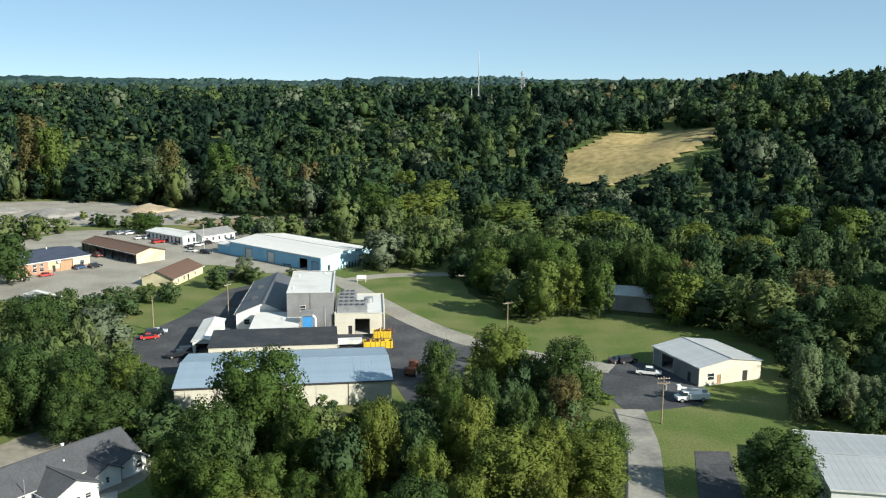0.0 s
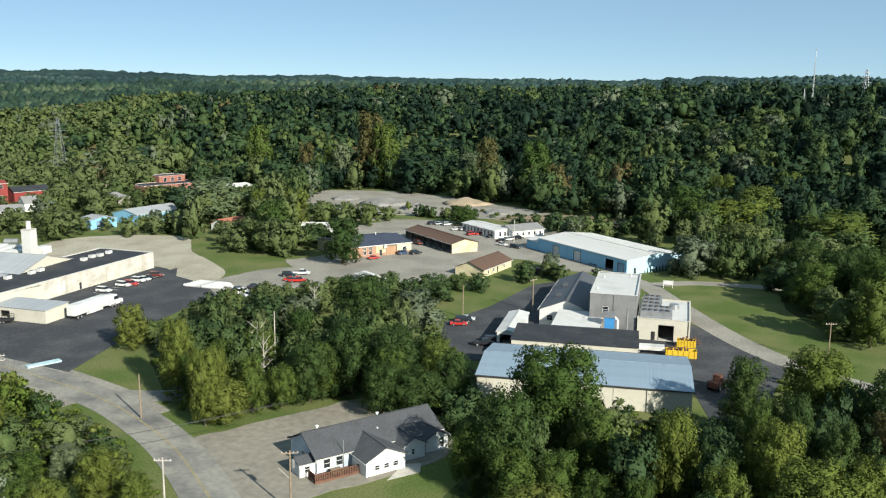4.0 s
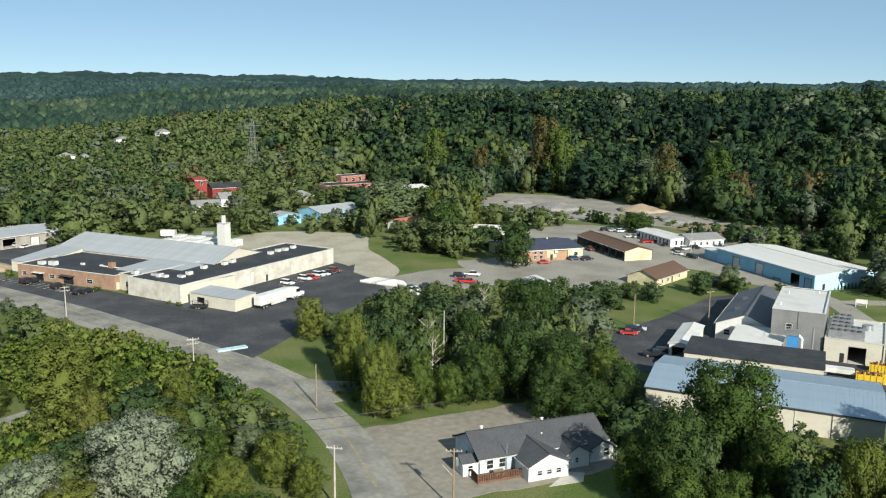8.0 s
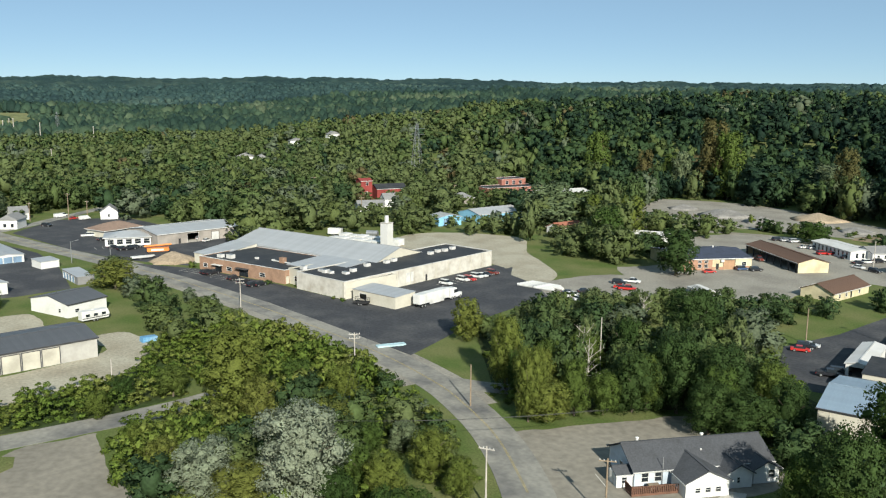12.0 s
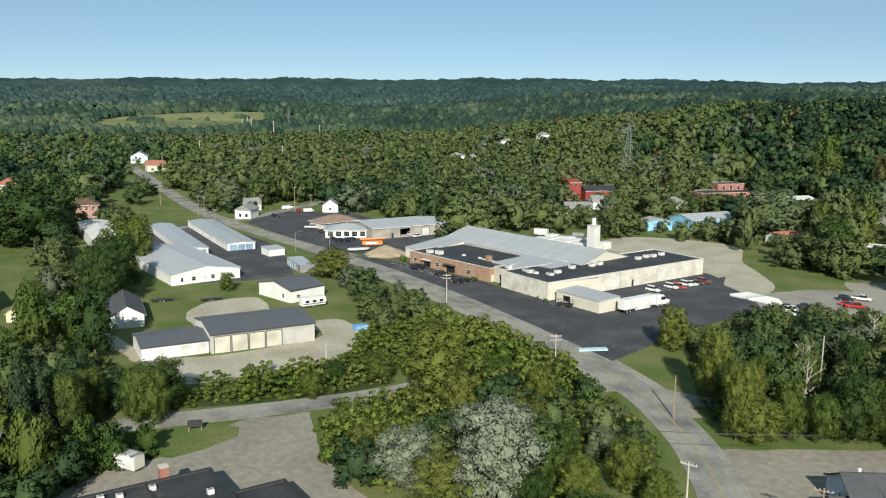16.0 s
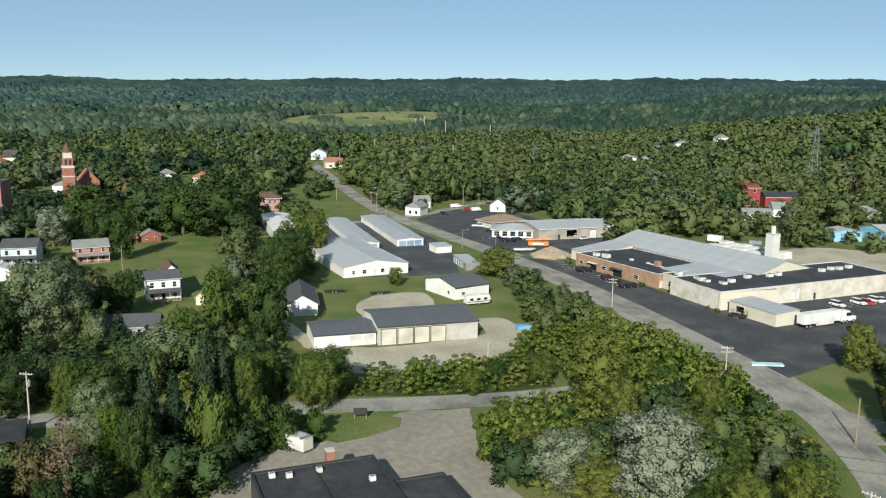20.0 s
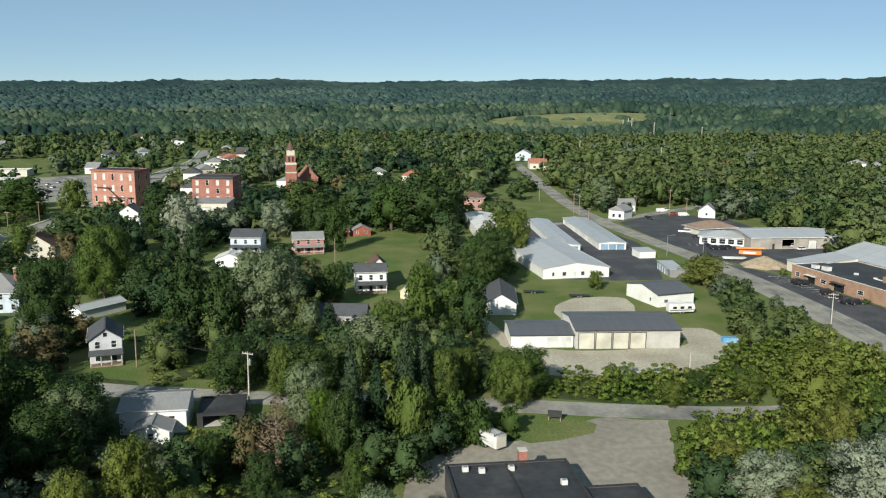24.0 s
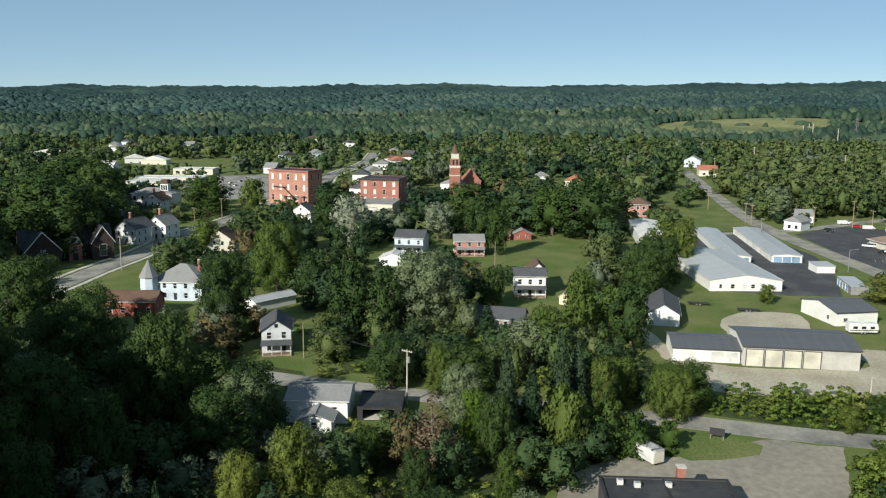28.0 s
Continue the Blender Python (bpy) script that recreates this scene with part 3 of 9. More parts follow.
def fit_opening(o, m, base):
    side, sort, u, v, w, h, material = o
    if sort == "open":
        ob = part("door_frame", boxes((u - 0.08, u, -0.03, 0.2, v, v + h), (u + w, u + w + 0.08, -0.03, 0.2, v, v + h), (u - 0.08, u + w + 0.08, -0.03, 0.2, v + h, v + h + 0.1)), material or TRIM, base)
        ob.matrix_basis = m
    # the second sort paints the sky's reflection on the pane in white
    elif sort in ("window", "sky_pane"):
        f = 0.09
        ob = part("window", boxes((u - f, u, -0.05, 0.1, v - f, v + h + f), (u + w, u + w + f, -0.05, 0.1, v - f, v + h + f), (u, u + w, -0.05, 0.1, v + h, v + h + f),
                                  (u, u + w, -0.09, 0.1, v - f, v), (u, u + w, 0.0, 0.06, v + h / 2 - 0.03, v + h / 2 + 0.03)), material or TRIM, base)
        ob.matrix_basis = m
        part("pane", boxes((u, u + w, 0.08, 0.11, v, v + h)), GLASS if sort == "window" else DOOR_WHITE, ob, "" if sort == "window" else "pane painted white for reflected sky")
    elif sort == "door":
        ob = part("door", boxes((u + 0.02, u + w - 0.02, 0.06, 0.12, v, v + h - 0.02), (u + 0.15, u + w - 0.15, 0.03, 0.06, v + 0.2, v + h * 0.45), (u + 0.15, u + w - 0.15, 0.03, 0.06, v + h * 0.55, v + h - 0.2)), material or DOOR_WHITE, base)
        ob.matrix_basis = m
        part("handle", boxes((u + w - 0.16, u + w - 0.1, -0.02, 0.06, v + 1.0, v + 1.12)), STEEL, ob)
    elif sort == "overhead":
        n = max(3, round(h / 0.55))
        outline = [(0.15, v)]
        for k in range(n):
            z1 = v + h * (k + 1) / n
            outline += [(0.06, v + h * k / n), (0.06, z1 - 0.05), (0.10, z1 - 0.05), (0.10, z1)] if k < n - 1 else [(0.06, v + h * k / n), (0.06, z1)]
        outline.append((0.15, v + h))
        ob = part("overhead_door", prism(bmesh.new(), outline[::-1], u + 0.02, u + w - 0.02, Matrix(((0, 0, 1, 0), (1, 0, 0, 0), (0, 1, 0, 0), (0, 0, 0, 1)))), material or DOOR_WHITE, base)
        ob.matrix_basis = m
        jamb = part("door_frame", boxes((u - 0.16, u + 0.02, -0.06, 0.16, v, v + h + 0.12), (u + w - 0.02, u + w + 0.16, -0.06, 0.16, v, v + h + 0.12), (u + 0.02, u + w - 0.02, -0.06, 0.16, v + h - 0.02, v + h + 0.14)), TRIM_DARK if h > 3.1 else TRIM, base)
        jamb.matrix_basis = m


def chimney(base, x, y, z0, z1, w, material, round_top=False):
    c = part("chimney", boxes((x - w / 2, x + w / 2, y - w / 2, y + w / 2, z0, z1)), material, base)
    part("chimney_cap", boxes((x - w / 2 - 0.1, x + w / 2 + 0.1, y - w / 2 - 0.1, y + w / 2 + 0.1, z1, z1 + 0.15)), CONCRETE, c)
    if round_top:
        part("flue", tube(bmesh.new(), x, y, z1 + 0.15, z1 + 1.3, w * 0.28, n=12), material, c)
    return c


def roof_unit(base, x, y, z, w=1.6, d=1.2, h=0.9, material=None):
    u = part("roof_unit", boxes((x - w / 2, x + w / 2, y - d / 2, y + d / 2, z, z + h)), material or ROOF_WHITE, base)
    part("grille", boxes((x - w / 2 + 0.15, x + w / 2 - 0.15, y - d / 2 + 0.15, y + d / 2 - 0.15, z + h, z + h + 0.05)), STEEL, u)
    return u


def vent(base, x, y, z, r=0.16, h=0.7):
    v = part("vent_pipe", tube(bmesh.new(), x, y, z, z + h, r, n=8), TRIM, base)
    part("vent_cap", tube(bmesh.new(), x, y, z + h, z + h + 0.12, r * 1.6, r * 0.6, n=8), TRIM, v)
    return v


# ---- trees ----
def icosahedron(cuts):
    """Unit vertices and faces of a ball of twenty triangles, each cut in four as often as asked."""
    g = (1 + 5 ** 0.5) / 2
    v = [(-1, g, 0), (1, g, 0), (-1, -g, 0), (1, -g, 0), (0, -1, g), (0, 1, g), (0, -1, -g), (0, 1, -g), (g, 0, -1), (g, 0, 1), (-g, 0, -1), (-g, 0, 1)]
    v = [Vector(p).normalized() for p in v]
    f = [(0, 11, 5), (0, 5, 1), (0, 1, 7), (0, 7, 10), (0, 10, 11), (1, 5, 9), (5, 11, 4), (11, 10, 2), (10, 7, 6), (7, 1, 8),
         (3, 9, 4), (3, 4, 2), (3, 2, 6), (3, 6, 8), (3, 8, 9), (4, 9, 5), (2, 4, 11), (6, 2, 10), (8, 6, 7), (9, 8, 1)]
    for _ in range(cuts):
        mids, out = {}, []
        def half(a, b):
            k = (min(a, b), max(a, b))
            if k not in mids:
                mids[k] = len(v)
                v.append(((v[a] + v[b]) / 2).normalized())
            return mids[k]
        for a, b, c in f:
            p, q, r = half(a, b), half(b, c), half(c, a)
            out += [(a, p, r), (b, q, p), (c, r, q), (p, q, r)]
        f = out
    return np.array(v), np.array(f)


BALL, FINE_BALL = icosahedron(0), icosahedron(1)


def unit(a):
    return a / np.maximum(1e-6, np.linalg.norm(a, axis=1))[:, None]


def lobes_of(rng, kind, count):
    """Centres and radii of the leaf masses in a crown one unit wide from the middle and one unit high."""
    out = []
    if kind == "conifer":
        for k in range(count):
            h = 0.08 + 0.90 * k / count
            w = (1 - h) ** 0.85 * 0.85 + 0.04
            a = k * 2.4 + rng.uniform(-0.4, 0.4)
            out.append((math.cos(a) * w * 0.55, math.sin(a) * w * 0.55, h, w * 0.55 + 0.05, 0.055 + 0.04 * (1 - h)))
        return out
    low = {"round": 0.06, "tall": 0.05, "bush": 0.0}[kind]
    for k in range(count):
        h = low + (1 - low) * ((k + 0.5) / count)
        top = (h - low) / (1 - low)
        w = math.sin(math.pi * (0.24 + 0.66 * top)) ** 0.6 if kind != "bush" else math.cos(1.35 * top) ** 0.7
        a = k * 2.39996 + rng.uniform(-0.6, 0.6)
        d = w * rng.uniform(0.45, 0.82)
        s = rng.uniform(0.20, 0.36) * (0.72 + 0.28 * w) * (0.8 if count > 50 else 1.0)
        out.append((math.cos(a) * d, math.sin(a) * d, min(h, 0.98 - s * 0.42), s, s * rng.uniform(0.40, 0.54)))
    return out


def foliage(rng, kind, lobes, cards, size, R, H, core=0.8, soft=0.0, body=0.6):
    """Vertices, faces and normals of a crown: a rough inner mass, rounded leaf masses round it and small leaf sprays over all that lies outside."""
    L = np.array(lobes_of(rng, kind, lobes))
    S = np.array([R, R, H])
    V, N, F, nv = [], [], [], 0
    if body and kind != "conifer":
        bv, bf = FINE_BALL if cards > 300 else BALL
        V.append((bv * np.array([body, body, 0.36]) * rng.uniform(0.85, 1.12, (len(bv), 1)) + np.array([0, 0, 0.47])) * S)
        N.append(bv)
        F.append(bf)
        nv = len(bv)
    cv, cf = BALL
    for x, y, z, sr, sz in L:
        V.append((cv * np.array([sr, sr, sz]) * core * rng.uniform(0.82, 1.16, (len(cv), 1)) + np.array([x, y, z])) * S)
        N.append(unit(cv * (1 - 0.45 * soft) + (0.25 + 0.6 * soft) * np.array([x, y, z * 1.2 - 0.6])))
        F.append(cf + nv)
        nv += len(cv)
    pool = cards * 4
    area = L[:, 3] * L[:, 4] + L[:, 3] ** 2
    own = rng.choice(len(L), pool, p=area / area.sum())
    A = L[own]
    n = rng.standard_normal((pool, 3))
    n[:, 2] = n[:, 2] * 0.9 + 0.25
    n = unit(n)
    c = n * A[:, [3, 3, 4]] * rng.uniform(0.66, 1.18, (pool, 1)) + A[:, :3]
    hidden = np.zeros(pool, bool)
    for k, l in enumerate(L):
        hidden |= (own != k) & ((((c - l[:3]) / l[[3, 3, 4]]) ** 2).sum(1) < 0.62)
    keep = np.flatnonzero(~hidden)[:cards]
    c, n = c[keep] * S, n[keep]
    q = len(keep)
    m = unit(n * 0.9 + rng.standard_normal((q, 3)) * 0.5)
    u = unit(np.cross(m, rng.standard_normal((q, 3))))
    w = np.cross(m, u)
    s = size * rng.uniform(0.55, 1.4, (q, 1))
    a = s * rng.uniform(0.38, 0.7, (q, 1))
    V.append(np.stack([c + u * s * 0.75, c - u * s * 0.4 + w * a, c - u * s * 0.45 - w * a], 1).reshape(-1, 3))
    hub = unit(c / np.array([R, R, H * 0.6]) - np.array([0, 0, 0.75]))
    N.append(np.repeat(unit(n * (0.85 - 0.45 * soft) + hub * (0.3 + 0.7 * soft) + m * (0.3 - 0.1 * soft)), 3, 0))
    F.append(np.arange(q * 3).reshape(-1, 3) + nv)
    return np.concatenate(V), np.concatenate(F), np.concatenate(N)


def mesh_from(name, V, F, N, material):
    me = bpy.data.meshes.new(name)
    k = F.shape[1]
    me.vertices.add(len(V))
    me.vertices.foreach_set("co", np.asarray(V, np.float32).ravel())
    me.loops.add(F.size)
    me.loops.foreach_set("vertex_index", F.ravel().astype(np.int32))
    me.polygons.add(len(F))
    me.polygons.foreach_set("loop_start", (np.arange(len(F)) * k).astype(np.int32))
    me.update(calc_edges=True)
    if N is not None:
        me.attributes.new("custom_normal", "FLOAT_VECTOR", "POINT").data.foreach_set("vector", np.asarray(N, np.float32).ravel())
    me.materials.append(material)
    return me


def trunk_bm(rng, H, R, kind):
    bm = bmesh.new()
    w = 0.022 * H + 0.05
    lean = Vector((rng.uniform(-0.03, 0.03) * H, rng.uniform(-0.03, 0.03) * H, H * (0.92 if kind == "conifer" else 0.62)))
    rod(bm, (0, 0, -0.4), lean * 0.45, w, 7, w * 0.75)
    rod(bm, lean * 0.45, lean, w * 0.75, 6, w * 0.25)
    if kind != "conifer":
        for k in range(6):
            a = k * 1.05 + rng.uniform(-0.3, 0.3)
            s = lean * rng.uniform(0.35, 0.85)
            e = Vector((math.cos(a) * R * 0.7, math.sin(a) * R * 0.7, min(H * 0.85, s.z + H * rng.uniform(0.12, 0.3))))
            rod(bm, s, e, w * 0.38, 5, w * 0.1)
    return bm


TREES = {}
PLANTED = []
TREE_TEXT = {"green": "leafy green deciduous tree with a full uneven crown", "dark": "deep green broadleaf tree with a dense crown",
             "olive": "olive green broadleaf tree catching the sun", "silver": "silvery white leaved poplar with a loose crown",
             "sage": "grey green broadleaf tree with a pale crown", "rust": "tree with leaves turning rusty yellow",
             "brown": "dead brown conifer with bare lower branches", "bright": "bright lime green young tree", "conifer": "dark green spruce with a pointed crown"}
trng = np.random.default_rng(11)


def tree(tint, x, y, h, r, shape="", detail=None, low=False):
    """One tree of height h and crown radius r. The kinds are built once and then copied."""
    shape = shape or ("conifer" if tint in ("conifer", "brown") else "round")
    far = math.hypot(x, y)
    detail = detail or ("near" if far < 185 or r > 7.4 and far < 300 else "mid")
    key = (tint, shape, detail, int(trng.integers(3 if detail == "near" else 2)))
    broad = shape == "round" and r > 7.4 and detail == "near"
    key = (*key, broad)
    h0, r0 = (17, 8.8) if broad else {"round": (16, 5.6), "tall": (17, 4.4), "bush": (4.5, 3), "conifer": (15, 3.4)}[shape]
    if shape in ("round", "tall"):
        r = max(r, 0.25 * h)
    r = min(r, 0.52 * h + 0.6) if shape != "bush" else min(r, 0.72 * h + 0.8)
    m = Matrix.LocRotScale((x, y, land(x, y)), Euler((0, 0, trng.uniform(0, 6.28))), (r / r0, r / r0, h / h0))
    if low is False and shape != "bush":
        PLANTED.append((x, y, r))
    if key in TREES:
        return copy_thing(TREES[key], m)
    rng = np.random.default_rng(17 * len(TREES) + 5)
    bushy = shape == "bush"
    ob = thing("bush" if bushy else ("spruce" if shape == "conifer" else "tree"), "dense green shrub at the edge of the trees" if bushy else TREE_TEXT[tint], "bush" if bushy else "tree", pose(0, 0, 0), "wild shrubs" if bushy else "trees of the valley")
    n = {"near": (40, 9000, 0.27), "mid": (28, 3000, 0.42)}[detail]
    if broad:
        n = (64, 15000, 0.30)
    if bushy:
        n = {"near": (13, 1900, 0.24), "mid": (8, 480, 0.45)}[detail]
    if shape == "conifer":
        n = {"near": (46, 3400, 0.36), "mid": (34, 1500, 0.45)}[detail]
    base = {"round": 0.05, "tall": 0.04, "bush": 0.0, "conifer": 0.06}[shape] * h0
    V, F, N = foliage(rng, shape, n[0], n[1], n[2] if tint != "brown" else 0.22, r0, h0 - base, 0.46 if tint != "brown" else 0.1, 0.4, 0.42 if tint != "brown" else 0.0)
    V[:, 2] += base
    crown = new("crown", mesh_from("crown", V, F, N, LEAF[tint]))
    crown.parent = ob
    if not bushy:
        part("trunk", trunk_bm(rng, h0, r0, shape), BARK, ob)
    ob.matrix_world = m
    ob.scale = (1, 1, 1)
    TREES[key] = ob
    ob.matrix_world = m
    return ob


def bare_tree(x, y, h):
    """A dead tree: trunk, limbs and twigs with no leaves."""
    rng = random.Random(int(x * 7 + y))
    ob = thing("bare_tree", "dead leafless tree with pale grey limbs", "tree", pose(x, y, land(x, y)), "trees of the valley")
    part("trunk", rod(rod(bmesh.new(), (0, 0, -0.3), (0.2, 0.1, h * 0.5), 0.2, 7, 0.13), (0.2, 0.1, h * 0.5), (0.1, 0.4, h), 0.13, 6, 0.03), POLE_GREY, ob)
    for k in range(13):
        a, z = k * 2.4, h * (0.3 + 0.6 * k / 13)
        p = Vector((0.15, 0.1 + 0.2 * k / 13, z))
        q = p + Vector((math.cos(a), math.sin(a), 0.9)) * h * rng.uniform(0.14, 0.24)
        limb = rod(bmesh.new(), p, q, 0.07, 5, 0.025)
        for j in range(5):
            s = p.lerp(q, 0.35 + 0.15 * j)
            rod(limb, s, s + Vector((rng.uniform(-1, 1), rng.uniform(-1, 1), rng.uniform(0.2, 1.1))) * h * 0.08, 0.03, 4, 0.01)
        part("limb", limb, POLE_GREY, ob)


def clear(x, y, margin=0.0):
    if any(inside((x, y), p) for p in OPEN):
        return False
    return not any(inside((x, y), p) for p in FOOTPRINTS)


# ---- ground ----
def ground_sheet():
    radii = [0, 20, 40, 55, 70, 85, 100, 115, 130, 145, 160, 175, 190, 205, 225]
    while radii[-1] < 4950:
        radii.append(radii[-1] * 1.035 + 2)
    angles = [k * 1.0 for k in range(0, 360)]
    vs, fs = [(0, 0, 0)], []
    for r in radii[1:]:
        for t in angles:
            x, y = r * math.cos(radians(t)), r * math.sin(radians(t))
            vs.append((x, y, land(x, y)))
    n = len(angles)
    for k in range(n):
        fs.append((0, 1 + k, 1 + (k + 1) % n))
    for i in range(len(radii) - 2):
        for k in range(n):
            a, b = 1 + i * n + k, 1 + i * n + (k + 1) % n
            fs.append((a, a + n, b + n, b))
    me = bpy.data.meshes.new("ground")
    me.from_pydata(vs, [], fs)
    me.materials.append(GRASS)
    me.shade_smooth()
    return tagged(new("ground", me), "green grass and undergrowth over the valley and hills", "ground", kind="structure")


ground_sheet()


def drape(name, label, category, poly, material, step=12.0, lift=0.25):
    """A patch of another cover that follows the slope."""
    xs, ys = [p[0] for p in poly], [p[1] for p in poly]
    nx, ny = int((max(xs) - min(xs)) / step) + 2, int((max(ys) - min(ys)) / step) + 2
    vs, fs = [], []
    for j in range(ny):
        for i in range(nx):
            x, y = min(xs) + i * step, min(ys) + j * step
            vs.append((x, y, land(x, y) + lift))
    for j in range(ny - 1):
        for i in range(nx - 1):
            if inside((min(xs) + (i + 0.5) * step, min(ys) + (j + 0.5) * step), poly):
                a = j * nx + i
                fs.append((a, a + 1, a + nx + 1, a + nx))
    me = bpy.data.meshes.new(name)
    me.from_pydata(vs, [], fs)
    me.materials.append(material)
    OPEN.append(poly)
    return tagged(new(name, me), label, category, kind="structure")


# ---- roads, lots and lawns ----
MAIN = [(-20, 42), (-45, 67), (-60, 84), (-74, 98.5), (-90, 111), (-105, 119.5), (-121, 126), (-150, 132.5), (-203, 138), (-252, 139.5), (-290, 138),
        (-340, 134), (-394, 131), (-451, 133), (-537, 142), (-625, 153), (-720, 164)]
ribbon("main_road", "worn grey asphalt two-lane road through the valley", MAIN, 8.4, ROAD)
for d in (-0.12, 0.12):
    ribbon("centre_line", "faded yellow centre line on the road", MAIN[3:], 0.12, YELLOW_LINE, 0.085, d, keep=0)
SIDE = [(-146, 100), (-145.5, 80), (-150, 55), (-155, 35), (-161, 5), (-167, -22), (-175, -50), (-190, -85), (-215, -115), (-240, -132)]
ribbon("side_street", "cracked grey asphalt side street", SIDE, 7.0, ROAD, 0.065)
TOWN = [(-205, -146), (-240, -136), (-278, -134), (-311, -131.5), (-358, -131), (-411, -123), (-456, -120), (-510, -118), (-570, -112), (-640, -118), (-760, -110), (-900, -120)]
ribbon("town_street", "grey asphalt street through the old town", TOWN, 9.0, ROAD, 0.075)
ribbon("sidewalk", "pale concrete sidewalk along the town street", TOWN, 1.6, CONCRETE, 0.16, -6.3, "sidewalk", 0)
ribbon("sidewalk", "pale concrete sidewalk along the town street", TOWN, 1.6, CONCRETE, 0.16, 6.3, "sidewalk", 0)
ribbon("access_lane", "short gravel lane leading into the trees", [(-118, 128), (-108, 132), (-100, 138), (-94, 147)], 6.0, ROAD, 0.06, keep=0)
ribbon("factory_drive", "grey gravel drive curving past the factory lawn", [(-62, 300), (-45, 284), (-33, 271), (-24, 254), (-12, 231), (0, 212), (12, 199), (26, 189), (38, 183)], 7.0, GRAVEL, 0.055, keep=1)
ribbon("factory_drive", "grey gravel drive joining from the woods", [(-33, 272), (-20, 281), (0, 284), (22, 283), (50, 276)], 6.0, GRAVEL, 0.05, keep=1)
ribbon("east_drive", "grey concrete drive with a dark edge", [(36.5, 158), (36.0, 149), (35.0, 139), (31.5, 122), (28, 106), (24, 85)], 5.6, ROAD, 0.06, keep=1)
ribbon("drive_edge", "dark asphalt edge of the drive", [(36.5, 158), (36.0, 149), (35.0, 139), (31.5, 122), (28, 106)], 0.35, ASPHALT, 0.075, -2.9, keep=0)
ribbon("cross_street", "grey asphalt cross street by the storage units", [(-377, 85), (-384, 108), (-392, 131), (-402, 150), (-420, 176), (-440, 205)], 6.5, ROAD, 0.06)
ribbon("field_lane", "pale lane round the gravel yard", [(-150, 372), (-180, 362), (-215, 350), (-225, 330), (-205, 318)], 5.0, LOT, 0.06, keep=0)

ribbon("road_shoulder", "pale gravel shoulder along the road", MAIN[6:11], 3.2, GRAVEL, 0.045, 5.4, "shoulder", 0)
ribbon("road_shoulder", "pale gravel shoulder along the road", MAIN[5:11], 2.6, GRAVEL, 0.045, -5.2, "shoulder", 0)
slab("cottage_lot", "old tan grey parking lot beside the white cottage", "parking lot",
     [(-98, 114.5), (-92.5, 112), (-87.5, 121), (-78.5, 135), (-70, 146), (-58, 141), (-46, 128), (-58, 108), (-66, 99), (-78, 100), (-90, 108)], LOT, 0.05)
slab("cottage_walk", "pale concrete walk beside the cottage wing", "pavement", [(-52.1, 113.9), (-48.4, 118.6), (-49.5, 121.7), (-52.0, 120.5)], CONCRETE, 0.06)
slab("warehouse_lot", "fresh black asphalt lot round the warehouse", "parking lot",
     [(-290, 141), (-262, 154), (-222, 159), (-190, 160), (-186, 235), (-178, 224), (-163, 218), (-150, 207), (-147, 174), (-142, 154), (-137, 135.5), (-160, 138), (-203, 142.5), (-252, 144)], ASPHALT, 0.05)
slab("warehouse_strip", "black asphalt strip along the warehouse wall", "parking lot", [(-190.3, 160.8), (-185.6, 160.8), (-185.6, 234.8), (-193.2, 234.2)], ASPHALT, 0.042)
slab("warehouse_apron", "tan gravel apron behind the warehouse", "gravel lot",
     [(-184, 222), (-163, 218.5), (-166, 234), (-180, 247), (-200, 262), (-226, 288), (-262, 268), (-250, 236), (-192, 234)], SAND, 0.045)
slab("yard_strip", "grey gravel strip lined with parked cars", "gravel lot",
     [(-163, 217), (-150, 206.5), (-136, 222), (-112, 246), (-148, 252), (-160, 238)], GRAVEL, 0.04)
slab("business_yard", "broad grey gravel yard between the business buildings", "gravel lot",
     [(-160, 262), (-148, 250), (-120, 244), (-98, 249), (-96, 262), (-94, 290), (-80, 297), (-60, 284), (-44, 290), (-30, 306), (-60, 322), (-82, 338), (-76, 358), (-108, 374), (-157, 371), (-172, 335), (-150, 300), (-152, 275)], GRAVEL, 0.035)
slab("stone_yard", "pale gravel yard with heaps of crushed stone", "gravel lot",
     [(-255, 462), (-222, 374), (-170, 384), (-130, 390), (-62, 386), (-58, 402), (-95, 418), (-130, 440), (-180, 468), (-220, 474)], GRAVEL, 0.05)
slab("dirt_bank", "brown bare dirt at the edge of the stone yard", "dirt", [(-120, 386), (-62, 384), (-50, 396), (-58, 410), (-90, 420), (-118, 400)], DIRT, 0.12)
slab("factory_lot", "dark asphalt round the factory halls", "parking lot",
     [(-62, 176), (-72, 190), (-77, 205), (-71, 226), (-67, 258), (-58, 270), (-48, 262), (-30, 246), (-10, 222), (3, 209), (8, 200), (4, 175), (-6, 158), (-14, 186)], ASPHALT, 0.045)
slab("east_lot", "dark asphalt lot beside the white pole barn", "parking lot", [(39, 192), (48, 186.5), (55, 171), (52, 161), (36, 155.5), (33, 170)], ASPHALT, 0.05)
slab("asphalt_pad", "small dark asphalt pad in the lawn", "parking lot", [(43.6, 138.3), (49.5, 138.2), (45.5, 118), (38.4, 118)], ASPHALT, 0.05)
slab("flat_roof_lot", "tan asphalt lot round the black roofed building", "parking lot",
     [(-95, 8), (-123, 11.6), (-130.6, 15), (-137, 24), (-137.5, 32), (-141.5, 40), (-146.2, 50), (-144, 62), (-141.7, 62.5), (-127, 57.3), (-113, 55.6), (-95, 52)], LOT, 0.05)
